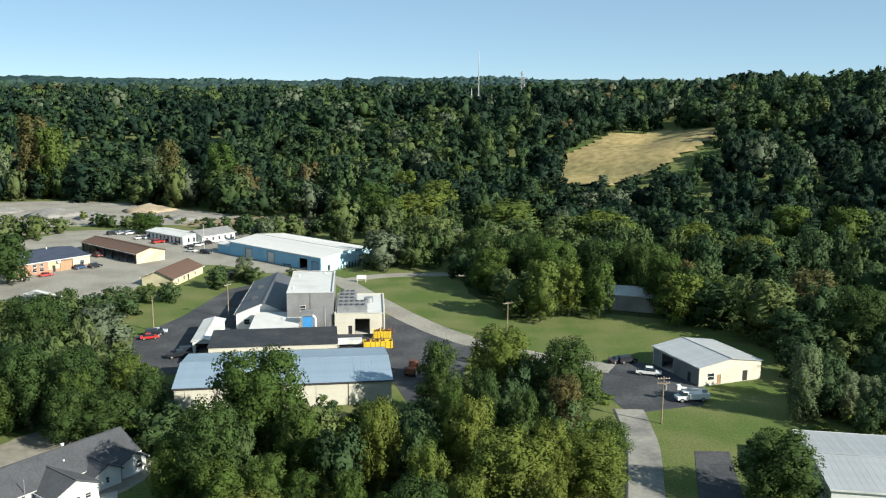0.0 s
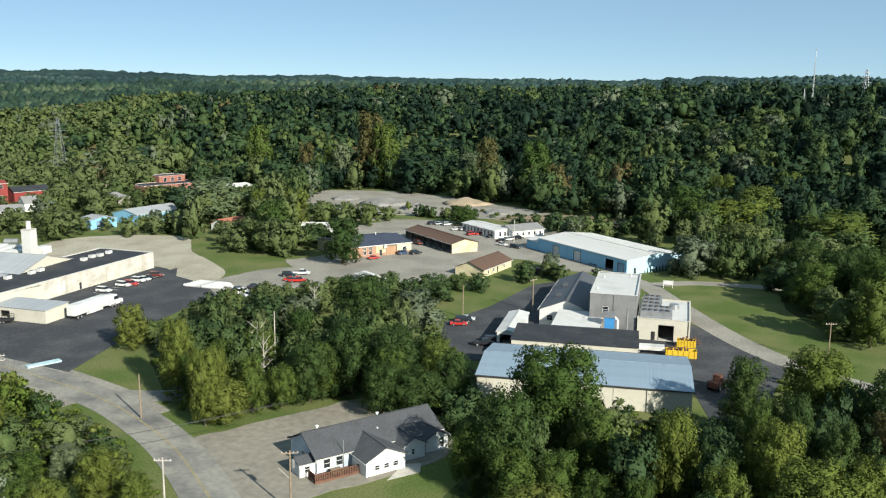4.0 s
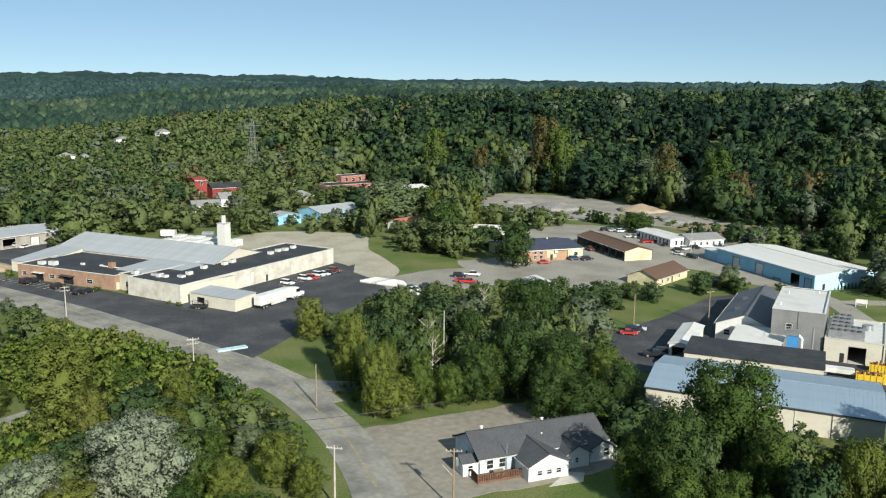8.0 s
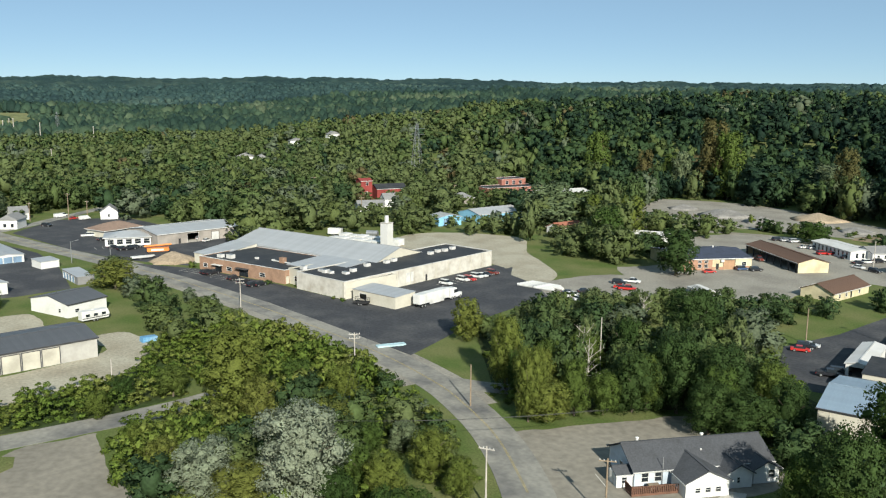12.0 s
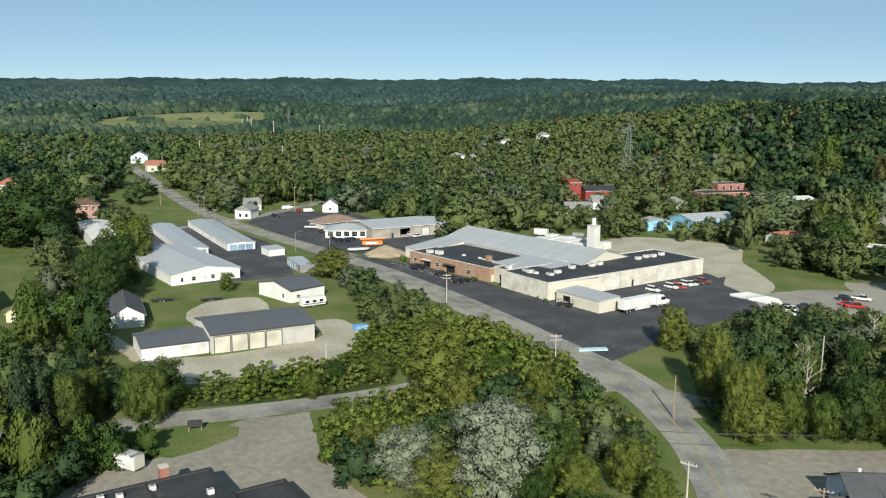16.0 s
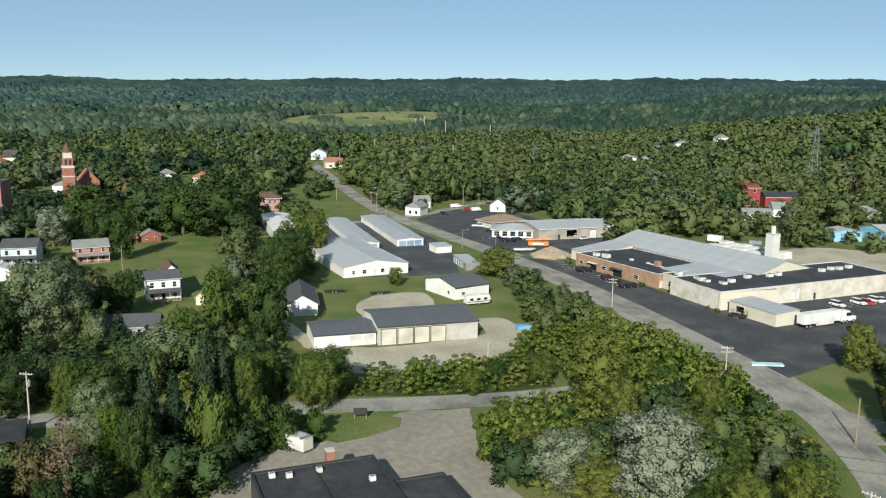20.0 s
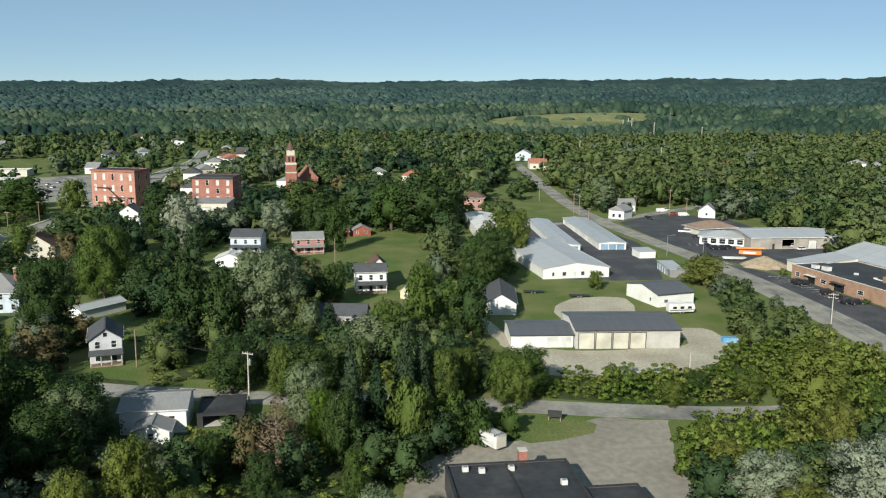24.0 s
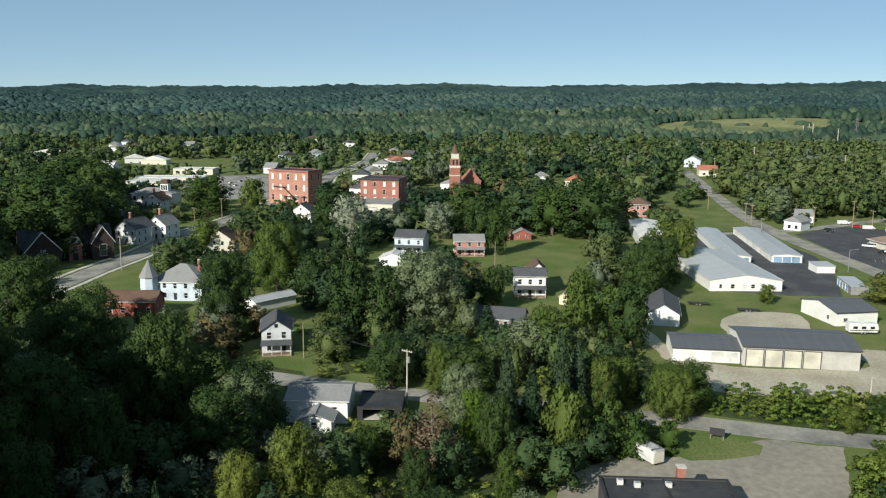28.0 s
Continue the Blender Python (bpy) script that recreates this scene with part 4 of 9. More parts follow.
slab("grass_island", "small mown grass island at the lot entrance", "lawn", [(-140.0, 31.5), (-147.4, 37.0), (-147.9, 44.6), (-143.6, 49.0), (-139.6, 47.2), (-137.2, 40.3), (-136.5, 34.7)], GRASS, 0.09)
slab("garage_yard", "tan gravel yard in front of the garages", "gravel lot",
     [(-208, 40), (-195, 42), (-180, 45.5), (-171, 49.5), (-170, 70), (-172.5, 83), (-186, 96), (-203, 98), (-203, 88), (-190, 86), (-189, 56), (-200, 46), (-222, 42), (-216, 36)], SAND, 0.045)
slab("back_yard_gravel", "worn gravel patch behind the garages", "gravel lot", [(-210, 62), (-228, 64), (-240, 74), (-238, 88), (-222, 86), (-209, 82)], SAND, 0.03)
slab("storage_lot", "dark asphalt lot between the storage units", "parking lot",
     [(-262, 94), (-268, 70), (-390, 80), (-392, 122), (-330, 127), (-300, 122), (-262, 110)], ASPHALT, 0.04)
slab("shop_lot", "dark asphalt lot in front of the shops", "parking lot", [(-296, 143), (-330, 139), (-385, 138), (-412, 168), (-398, 196), (-345, 196), (-312, 206), (-285, 180), (-268, 155)], ASPHALT, 0.04)
slab("town_lot", "grey town parking lot", "parking lot", [(-621, -201), (-640, -160), (-520, -126), (-489, -126), (-484, -150), (-505, -164)], ROAD, 0.05)

# undergrowth sheets, coloured dark to deepen the shade under the stands
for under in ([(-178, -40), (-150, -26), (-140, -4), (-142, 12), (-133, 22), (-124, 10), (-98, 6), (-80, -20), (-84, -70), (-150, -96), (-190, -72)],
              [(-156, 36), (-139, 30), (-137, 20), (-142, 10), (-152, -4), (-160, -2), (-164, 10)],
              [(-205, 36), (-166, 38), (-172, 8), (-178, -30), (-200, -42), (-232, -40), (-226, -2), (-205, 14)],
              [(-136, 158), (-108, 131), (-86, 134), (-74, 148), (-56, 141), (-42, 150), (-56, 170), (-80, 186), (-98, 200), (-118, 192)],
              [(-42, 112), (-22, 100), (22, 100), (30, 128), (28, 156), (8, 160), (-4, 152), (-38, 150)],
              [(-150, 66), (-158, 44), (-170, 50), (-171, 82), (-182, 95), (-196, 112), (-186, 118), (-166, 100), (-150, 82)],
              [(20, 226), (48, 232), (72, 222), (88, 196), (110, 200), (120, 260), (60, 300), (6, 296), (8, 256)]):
    slab("undergrowth", "leafy undergrowth below the trees, darkened for their shade", "undergrowth", under, SHADED_FLOOR, 0.02, True)
OPEN += [
    [(-83.6, 199.3), (-86, 213.8), (-81.8, 233), (-73.6, 258), (-66.9, 254.3), (-64.6, 225.3), (-70.2, 207.2), (-74.5, 191)],
    [(-26.8, 274.9), (-4.5, 280.1), (2.9, 259.3), (12.5, 240), (23.5, 221), (48.7, 227), (70, 216), (81, 192), (72, 152.8), (53, 139.4), (43.6, 118), (34.7, 108), (30, 120), (35, 155), (33, 182), (21.7, 194), (5, 206), (-16, 240)],
    [(-135.2, 129.9), (-140, 150.5), (-134, 163), (-111.5, 130.5), (-123.3, 128.6)],
    [(-110.1, 121.5), (-92.3, 110.7), (-72.7, 144.9), (-76.5, 150.5), (-83, 142.5), (-89.5, 132.5), (-95, 123.5)],
    [(-214, 258), (-166.4, 230), (-143, 229), (-146.7, 248), (-179.1, 259.5), (-212, 284)],
    [(-202.7, 30.6), (-240, 38), (-271.5, 60), (-262, 95.1), (-264, 118), (-245, 121), (-222.2, 110), (-194.2, 103.9), (-187, 97), (-171.9, 83), (-171.7, 49.3), (-179.1, 44.5)],
    [(-456.8, 93.6), (-474.3, 128), (-392, 130), (-392, 100)],
    [(-365, -3), (-374, 26), (-335.6, 32), (-298.6, 22), (-290, 8), (-297.6, -2)],
    [(-243, 2), (-238.6, 22), (-252, 28), (-227.6, 17), (-226, 1)],
    [(-189.6, -56), (-189.3, -42), (-178, -38), (-176, -50), (-181, -56)],
    [(-290, 205), (-285, 250), (-240, 250), (-226, 238), (-205, 232), (-205, 205)],
    [(-265.3, -136), (-300, -142), (-316, -128), (-258.8, -109), (-233, -116), (-232, -128)],
    [(-300, -140), (-330, -140), (-420, -134), (-505, -150), (-505, -110), (-420, -114), (-310, -122)],
    [(-712, -305), (-795, -244), (-701, -212), (-640, -268)],
    [(-62, 98), (-50, 113), (-34, 104), (-12, 84), (-20, 62), (-45, 72)],
    [(-72, 97), (-66, 110), (-52, 122), (-44, 126), (-34, 121), (-36, 110), (-48, 100), (-60, 92)],
]
LOW = [
    ([(-158.9, 42), (-171, 49.1), (-172.1, 82), (-186, 95), (-199.5, 113), (-190, 121), (-168, 100), (-149, 80)], 3.2),
    ([(-262, 112), (-250, 137), (-220, 134), (-160, 129), (-178, 118), (-190, 112), (-222, 112)], 2.6),
    ([(-149, 84), (-168, 100), (-185, 116), (-170, 126), (-150, 127), (-128, 119), (-122, 105), (-135, 85)], 5.5),
    ([(-120, 55), (-141, 63), (-147, 82), (-135, 88), (-116, 80)], 4.5),
    ([(-225, 360), (-240, 400), (-225, 372), (-130, 384), (-70, 380), (-76, 360), (-108, 375), (-160, 372), (-190, 365)], 3.5),
    ([(-94, 262), (-96, 285), (-80, 296), (-62, 284), (-66, 262), (-78, 258)], 2.2),
    ([(-150, 226), (-136, 215), (-116, 236), (-97, 246), (-88, 240), (-96, 225), (-125, 205), (-148, 205)], 6.0),
    ([(-262, 270), (-226, 290), (-180, 262), (-146, 250), (-150, 262), (-168, 275), (-200, 300), (-260, 300)], 5.0),
    ([(50, 118), (62, 142), (95, 142), (110, 100), (60, 90)], 0),
    ([(-146, 30), (-138, 18), (-128, 8), (-142, 2), (-156, 28)], 4.5),
]
MEADOW_POLY = [(58, 448), (72, 505), (105, 540), (140, 545), (165, 515), (150, 478), (120, 456), (86, 436)]
drape("hill_meadow", "tan dry grass meadow on the hillside", "meadow", MEADOW_POLY, MEADOW, 5, 1.1)
FAR_FIELD = [(-1212, 236), (-1143, 349), (-1229, 509), (-1431, 622), (-1598, 550), (-1598, 369), (-1396, 259)]
drape("far_field", "pale dry field beyond the woods", "field", FAR_FIELD, FIELD, 25, 1.0)
drape("far_field", "pale green field among far woods", "field", [(-2076, 1058), (-1982, 1167), (-2103, 1314), (-2321, 1340), (-2312, 1188)], FIELD, 40, 14.0)
drape("town_green", "mown green field behind the town", "field", [(-640, -268), (-705, -215), (-790, -246), (-712, -303)], GRASS, 12, 0.15)


# ---- east side: pole barn and grey roofed hall ----
W = "window"
building("pole_barn", "white metal pole barn with a low grey roof and open bay", "barn", 54, 171.5, 20.5, 16, 16.8, 4.1, CREAM, "r", ROOF_GREY, "gable_y", 1.2, 0.3,
         [("f", W, 2.2, 1.2, 1.6, 1.4, None), ("f", "door", 4.6, 0.05, 1.0, 2.1, DOOR_TAN), ("f", "door", 11.2, 0.05, 1.3, 2.3, DARK), ("l", "open", 3.2, 0.05, 4.2, 3.5, TRIM), ("l", "door", 12.6, 0.05, 1.2, 2.2, DARK)],
         {"l": GREY_WALL}, 0.9)
building("grey_hall", "long hall with a plain light grey roof and ribbed white wall", "hall", 56.2, 114.6, -9, 34, 22, 4.6, WHITE, "r", ROOF_GREY, "gable_x", 0.8, 0.3, [("f", W, 6, 1.2, 1.5, 1.2, None)], None, 1.0)

building("tree_line_shed", "low shed with a weathered grey roof among trees", "shed", 20, 284, -20, 14, 9, 3.4, TAN_GREY, "r", SHINGLE_GREY, "gable_x", 1.6, 0.4)
building("tree_line_shed", "pale roofed shed half hidden behind trees", "shed", 44, 238, -18, 20, 11, 4.6, TAN_GREY, "r", ROOF_GREY, "gable_x", 1.4, 0.4)

del FOOTPRINTS[-2:]
FOOTPRINTS.append([(18, 278), (36, 272), (40, 290), (22, 296)])
FOOTPRINTS.append([(40, 224), (62, 220), (70, 246), (46, 254)])

# ---- factory ----
fh = building("factory_hall", "long cream factory hall with a dusty blue metal roof", "factory", -51, 154.6, 8.5, 41.5, 22, 4.7, CREAM, "r", ROOF_BLUE, "gable_x", 1.5, 0.35,
         (), {"r": GREY_WALL}, 0.75, TRIM_DARK)
for k in range(7):
    part("downpipe", boxes((2.0 + 6.2 * k, 2.12 + 6.2 * k, -0.1, 0, 0.1, 4.7)), TRIM_DARK if k == 5 else CREAM, fh)
f2 = building("factory_annex", "low cream annex with a black bitumen roof", "factory", -51.2, 179.6, 8.5, 28, 12.6, 5.2, CREAM, "r", ROOF_DARK, "shed", 0.35, 0.25,
              [("f", W, 4, 1.5, 2, 1.2, None)], None, 0)
tw = building("factory_tower", "tall grey block with a white membrane roof", "factory", -39.2, 208.6, 6, 11.6, 27, 10.8, GREY_WALL, "r", ROOF_WHITE, "flat", 0, 0, [("f", W, 3.3, 6.1, 1.3, 1.4, None)], None, 0, ROOF_WHITE)
vent(tw, 2, 20, 10.4), vent(tw, 1.3, 6, 10.4), vent(tw, 9, 24, 10.4)
part("seam", boxes((5.7, 5.85, -0.04, 0, 0, 10.6)), TRIM_DARK, tw)
rb = building("factory_bay", "cream loading bay with a flat white roof crowded with units", "factory", -27.3, 209.2, 5, 12.7, 22, 5.4, CREAM, "r", ROOF_WHITE, "flat", 0, 0,
              [("f", "open", 5.2, 0.05, 3.6, 3.9, TRIM_DARK), ("f", "door", 3.4, 0.05, 1.0, 2.2, DARK)], None, 0, CREAM)
for k in range(5):
    u = part("cooling_unit", boxes((0.6, 8.2 if k < 2 else 5.4, 1.6 + 3.9 * k, 3.9 + 3.9 * k, 5.7, 7.0)), STEEL, rb, "galvanised rooftop cooling unit")
    for j in range(5 if k < 2 else 3):
        part("fan_cowl", tube(bmesh.new(), 1.5 + 1.4 * j, 2.75 + 3.9 * k, 7.0, 7.25, 0.55, 0.5, 12), TRIM_DARK, u)
    part("unit_rail", boxes((0.5, 8.3 if k < 2 else 5.5, 1.4 + 3.9 * k, 1.6 + 3.9 * k, 5.2, 5.7)), STEEL, u)
part("roof_duct", tube(bmesh.new(), 8.6, 13, 5.2, 6.5, 1.3, 1.2, 14), STEEL, rb)
part("downpipe", boxes((12.2, 12.35, -0.12, 0, 0, 5.3)), TRIM_DARK, rb)
fw = building("factory_wing", "white gabled wing with a dark steel roof", "factory", -53.2, 213, 5, 13.8, 38, 4.2, WHITE, "r", ROOF_STEEL, "gable_y", 2.8, 0.4, [("f", W, 2, 1.4, 1.4, 1.3, None)], None, 1.0)
for v in (9, 22):
    part("roof_hatch", boxes((3.0, 4.3, v, v + 1.3, 5.2, 6.5)), ROOF_STEEL, fw, "small square roof hatch")
f6 = building("factory_lean_to", "low white roofed shed between the factory halls", "factory", -46.6, 199.4, 4, 11.2, 12.6, 3.7, CREAM, "r", ROOF_WHITE, "shed", 1.0, 0.3, [("f", W, 3, 1.3, 1.4, 1.2, None), ("f", "door", 8, 0.05, 1.0, 2.1, DARK)])
building("side_shed", "long narrow white roofed shed with a dark open front", "shed", -58.2, 191.4, 7, 4.8, 20, 3.1, WHITE, "r", ROOF_WHITE, "gable_y", 0.5, 0.25, [("f", "open", 0.7, 0.05, 3.2, 2.5, TRIM)])

# ---- cottage on the corner ----
C0 = pose(-63, 111.2, 0, 0, 0, 54.6)
cot = building("cottage", "long single storey white cottage with charcoal shingle roofs", "house", -63, 111.2, 54.6, 23.5, 10, 2.9, CLAP, "r", SHINGLE, "gable_x", 2.5, 0.45,
               [("f", W, 1.2, 1.0, 1.1, 1.4, None), ("f", W, 3.4, 1.0, 1.1, 1.4, None), ("l", W, 4.2, 0.9, 1.0, 1.4, None), ("l", W, 6.6, 0.9, 1.0, 1.4, None), ("b", W, 6, 1, 1.2, 1.2, None), ("f", W, 20.6, 1.1, 1.2, 1.2, None)],
               {"l": PALE_BLUE, "f": PALE_BLUE})


def wing(x, y, ang, L, D, H, rise, openings=()):
    return building("cottage_wing", "white clapboard wing of the cottage with its own gable", "house", x, y, ang, L, D, H, CLAP, "r", SHINGLE, "gable_y", rise, 0.4, openings)


def at(m, u, v):
    p = m @ Vector((u, v, 0))
    return p.x, p.y


wing(*at(C0, 6.2, -4.8), 54.6, 7.2, 9.4, 2.6, 1.7, [("f", W, 1.6, 0.9, 0.8, 0.7, None), ("f", W, 3.3, 0.9, 0.8, 0.7, None), ("f", W, 5.0, 0.9, 0.8, 0.7, None)])
wing(*at(C0, 13.9, -2.8), 54.6, 4.6, 7.2, 2.5, 1.3, [("f", W, 2.0, 0.9, 0.5, 0.9, None)])
wing(*at(C0, 19.2, -2.0), 54.6, 4.4, 6.5, 2.5, 1.1, [("f", W, 2.6, 1.0, 1.0, 1.2, None)])
building("entry_porch", "small white entry porch with a shingled lean-to roof", "porch", *at(C0, -2.7, 0.6), 54.6, 2.7, 3.2, 2.2, CLAP, "r", SHINGLE, "gable_x", 0.7, 0.3, [("f", W, 0.9, 0.8, 0.8, 0.9, None), ("l", "door", 1.0, 0.05, 0.9, 2.0, DOOR_WHITE)])
for u, v in ((3.2, 6.6), (14.5, 6.4)):
    vent(cot, u, v, 4.6, 0.22, 0.9)
for u, v in ((5.0, 3.8), (9.2, 3.6), (13.3, 3.9), (12.4, 2.6)):
    vent(cot, u, v, 4.0, 0.13, 0.5)
part("stack_pipe", tube(bmesh.new(), 4.6, -0.2, 0.3, 5.0, 0.06), STEEL, cot)
dk = thing("deck", "red brown wooden deck with a railing beside the cottage", "deck", C0)
for k in range(15):
    part("deck_board", boxes((-1.6 + 0.52 * k, -1.12 + 0.52 * k, -2.7, -0.1, 0.35, 0.42)), DECK, dk)
part("deck_frame", boxes((-1.6, 6.1, -2.72, -2.6, 0.02, 0.35), (-1.6, -1.45, -2.6, -0.1, 0.02, 0.35)), DECK, dk)
for side in range(2):
    n = 26 if side == 0 else 8
    for k in range(n):
        u, v = (-1.55 + 7.6 * k / (n - 1), -2.68) if side == 0 else (-1.55, -2.6 + 2.4 * k / (n - 1))
        part("baluster", boxes((u - 0.07, u + 0.07, v - 0.04, v + 0.04, 0.42, 1.5)), DECK, dk)
    part("handrail", boxes((-1.6, 6.1, -2.75, -2.6, 1.5, 1.58)) if side == 0 else boxes((-1.62, -1.48, -2.6, -0.15, 1.5, 1.58)), DECK, dk)
tb = thing("picnic_table", "weathered wooden picnic table on the deck", "table", C0 @ pose(2.6, -1.3, 0.42))
part("tabletop", boxes((-0.9, 0.9, -0.4, 0.4, 0.70, 0.76)), WOOD_POLE, tb)
for s in (-1, 1):
    part("bench", boxes((-0.9, 0.9, s * 0.7 - 0.14, s * 0.7 + 0.14, 0.42, 0.47)), WOOD_POLE, tb)
    part("trestle", boxes((s * 0.6 - 0.05, s * 0.6 + 0.05, -0.75, 0.75, 0.0, 0.42), (s * 0.6 - 0.05, s * 0.6 + 0.05, -0.3, 0.3, 0.42, 0.70)), WOOD_POLE, tb)

# ---- business row ----
# the right end wears the paler siding for the sun falling on it
building("blue_works", "long blue metal works building with a pale ridged roof", "workshop", -80.6, 317.3, -39.5, 50.4, 26, 5.0, SKY_BLUE, "r", ROOF_WHITE, "gable_x", 1.3, 0.3,
         [("f", "overhead", 9.5, 0.05, 3.6, 3.6, DOOR_WHITE), ("f", "overhead", 22, 0.05, 3.8, 3.8, DOOR_WHITE), ("f", "open", 39.5, 0.05, 4.2, 3.9, TRIM), ("f", "overhead", 46, 0.05, 3.0, 3.4, DOOR_BLUE), ("r", "open", 18, 0.05, 4.6, 3.6, TRIM), ("r", "door", 3, 0.05, 1.0, 2.1, DARK)],
         {"r": SUNLIT_BLUE}, 1.2)
building("blue_works_annex", "small blue annex at the end of the works", "workshop", -86.5, 322.2, -39.5, 7.4, 10, 3.4, SKY_BLUE, "r", ROOF_WHITE, "gable_x", 0.6, 0.3)
br = building("open_bay_garage", "long yellow garage with a brown roof and open bays", "garage", -138.5, 321.8, -39.6, 38, 11.6, 3.7, YELLOW, "r", SHINGLE_BROWN, "gable_x", 1.5, 0.5,
              [("f", "open", 1.0 + 5.2 * k, 0.05, 4.5, 2.9, TRIM_DARK) for k in range(7)], {"f": DARK}, 1.3)
og = building("tyre_shop", "yellow and orange shop with a navy roof and tan overhead door", "shop", -141, 271.4, 52.6, 28, 24, 4.0, YELLOW, "r", ROOF_NAVY, "gable_x", 1.6, 0.4,
              [("f", "overhead", 17.2, 0.05, 4.4, 3.4, DOOR_TAN), ("f", "door", 14.4, 0.05, 1.1, 2.2, DARK), ("f", W, 24.3, 1.3, 1.6, 1.3, None), ("f", W, 7.6, 0.9, 1.3, 1.1, None), ("f", W, 10.0, 0.9, 1.3, 1.1, None), ("f", W, 7.6, 2.6, 1.3, 0.9, None), ("f", W, 10.0, 2.6, 1.3, 0.9, None), ("f", W, 3.0, 0.9, 1.4, 1.2, None)], None, 0)
part("brick_front", wall_mesh(13.0, 4.0, 0, [(7.5, 0.8, 1.5, 1.3), (9.9, 0.8, 1.5, 1.3), (7.5, 2.5, 1.5, 1.1), (9.9, 2.5, 1.5, 1.1), (2.9, 0.8, 1.6, 1.4)], 0.1), ORANGE_WALL, og, "orange brick front").matrix_basis = pose(0, -0.12, 0)
part("plinth", boxes((13.05, 14.3, -0.1, -0.02, 0, 1.1), (15.6, 17.1, -0.1, -0.02, 0, 1.1), (21.7, 27.9, -0.1, -0.02, 0, 1.1)), ORANGE_WALL, og)
vent(og, 8, 6, 4.6, 0.2, 0.8), vent(og, 20, 14, 5.4, 0.25, 0.8)
roof_unit(og, 16.5, -0.5, 2.9, 1.2, 0.7, 0.8)
building("tan_shed", "pale yellow shed with a rust brown roof", "shed", -84.7, 261.8, 81, 21.4, 10.6, 2.6, YELLOW, "r", SHINGLE_BROWN, "gable_x", 2.2, 0.5,
         [("f", W, 3, 0.9, 1.0, 1.0, None), ("f", W, 7, 0.9, 1.0, 1.0, None), ("f", "door", 10, 0.05, 1.0, 2.1, DARK), ("f", W, 15, 0.9, 1.0, 1.0, None)], None, 1.3)
building("white_office", "low white office with a row of dark windows", "office", -124, 352, -38, 25, 10, 3.3, CLAP, "r", ROOF_WHITE, "gable_x", 0.7, 0.5,
         [("f", W, 1.5 + 2.6 * k, 0.5, 1.0, 2.2, None) for k in range(9)] + [("r", W, 2 + 2.5 * k, 0.8, 1.0, 1.8, None) for k in range(3)])
building("white_house_row", "small white building with a grey shingle roof", "house", -97.5, 340, 52, 16.5, 11, 3.0, CLAP, "r", SHINGLE_GREY, "gable_x", 1.8, 0.4, [("f", W, 2 + 3 * k, 1, 1.0, 1.2, None) for k in range(5)])

# ---- far side of the yard ----
building("blue_sheds", "blue metal building half hidden by trees", "workshop", -263, 306, 82, 28, 16, 4.2, SKY_BLUE, "r", ROOF_GREY, "gable_x", 2.0, 0.3,
         [("f", W, 3 + 5 * k, 1.2, 1.8, 1.2, None) for k in range(4)] + [("f", "overhead", 22.5, 0.05, 3, 3, DOOR_BLUE)], None, 1.4)
building("blue_sheds", "small blue metal shed beside the power poles", "shed", -271, 286, 70, 12, 10, 4.0, SKY_BLUE, "r", ROOF_GREY, "gable_y", 1.2, 0.3, [("f", "overhead", 3, 0.05, 4, 3.2, DOOR_BLUE)])
building("red_roof_house", "low house with a faded red roof among trees", "house", -216, 306, 78, 15, 9, 2.8, CLAP, "r", SHINGLE_RED, "gable_x", 2.0, 0.4, [("f", W, 3, 1, 1, 1.2, None), ("f", W, 9, 1, 1, 1.2, None)])
building("white_shed", "low white roofed shed at the yard edge", "shed", -188, 316, 20, 17, 9, 2.8, WHITE, "r", ROOF_WHITE, "gable_x", 1.0, 0.3, [("f", "overhead", 5, 0.05, 3, 2.4, DOOR_WHITE)])
building("brick_plant", "old red brick plant with a stepped parapet", "plant", -331, 392, 72, 40, 16, 5.4, RED_BRICK, "r", ROOF_DARK, "flat", 0, 0, [("f", W, 4 + 5 * k, 1.6, 2, 2.2, None) for k in range(7)])
building("brick_plant", "taller red brick block of the old plant", "plant", -338, 414, 72, 18, 12, 9.0, RED_BRICK, "r", ROOF_DARK, "flat", 0, 0, [("f", W, 3 + 5 * k, 5.6, 2, 2.2, None) for k in range(3)])
building("white_plant_shed", "white metal building behind the trees", "plant", -296, 400, 70, 34, 14, 4.5, WHITE, "r", ROOF_WHITE, "gable_x", 1.2, 0.3)
building("red_barn", "tall barn red mill building", "barn", -372, 327, 70, 7, 8, 11.0, BARN_RED, "r", BARN_RED, "gable_x", 1.2, 0.3, [("f", W, 2.5, 3, 1.4, 1.8, None), ("f", W, 3.2, 8.5, 1.4, 1.8, None)])
building("red_barn", "lower red wing with a dark roof", "barn", -368, 336, 70, 19, 11, 6.0, BARN_RED, "r", ROOF_DARK, "gable_x", 2.4, 0.3, [("f", W, 3 + 4 * k, 2, 1.2, 1.6, None) for k in range(4)])
building("white_cottage", "small white gabled house by the mill", "house", -340, 316, 68, 9, 8, 4.0, CLAP, "r", SHINGLE_GREY, "gable_x", 3.0, 0.3, [("r", W, 3, 1.2, 1, 1.3, None), ("r", W, 3.2, 4.3, 0.9, 1.1, None)])
building("grey_roof_house", "house with a weathered grey roof", "house", -332, 290, 60, 14, 9, 3.4, CLAP, "r", SHINGLE_GREY, "gable_x", 2.4, 0.4)
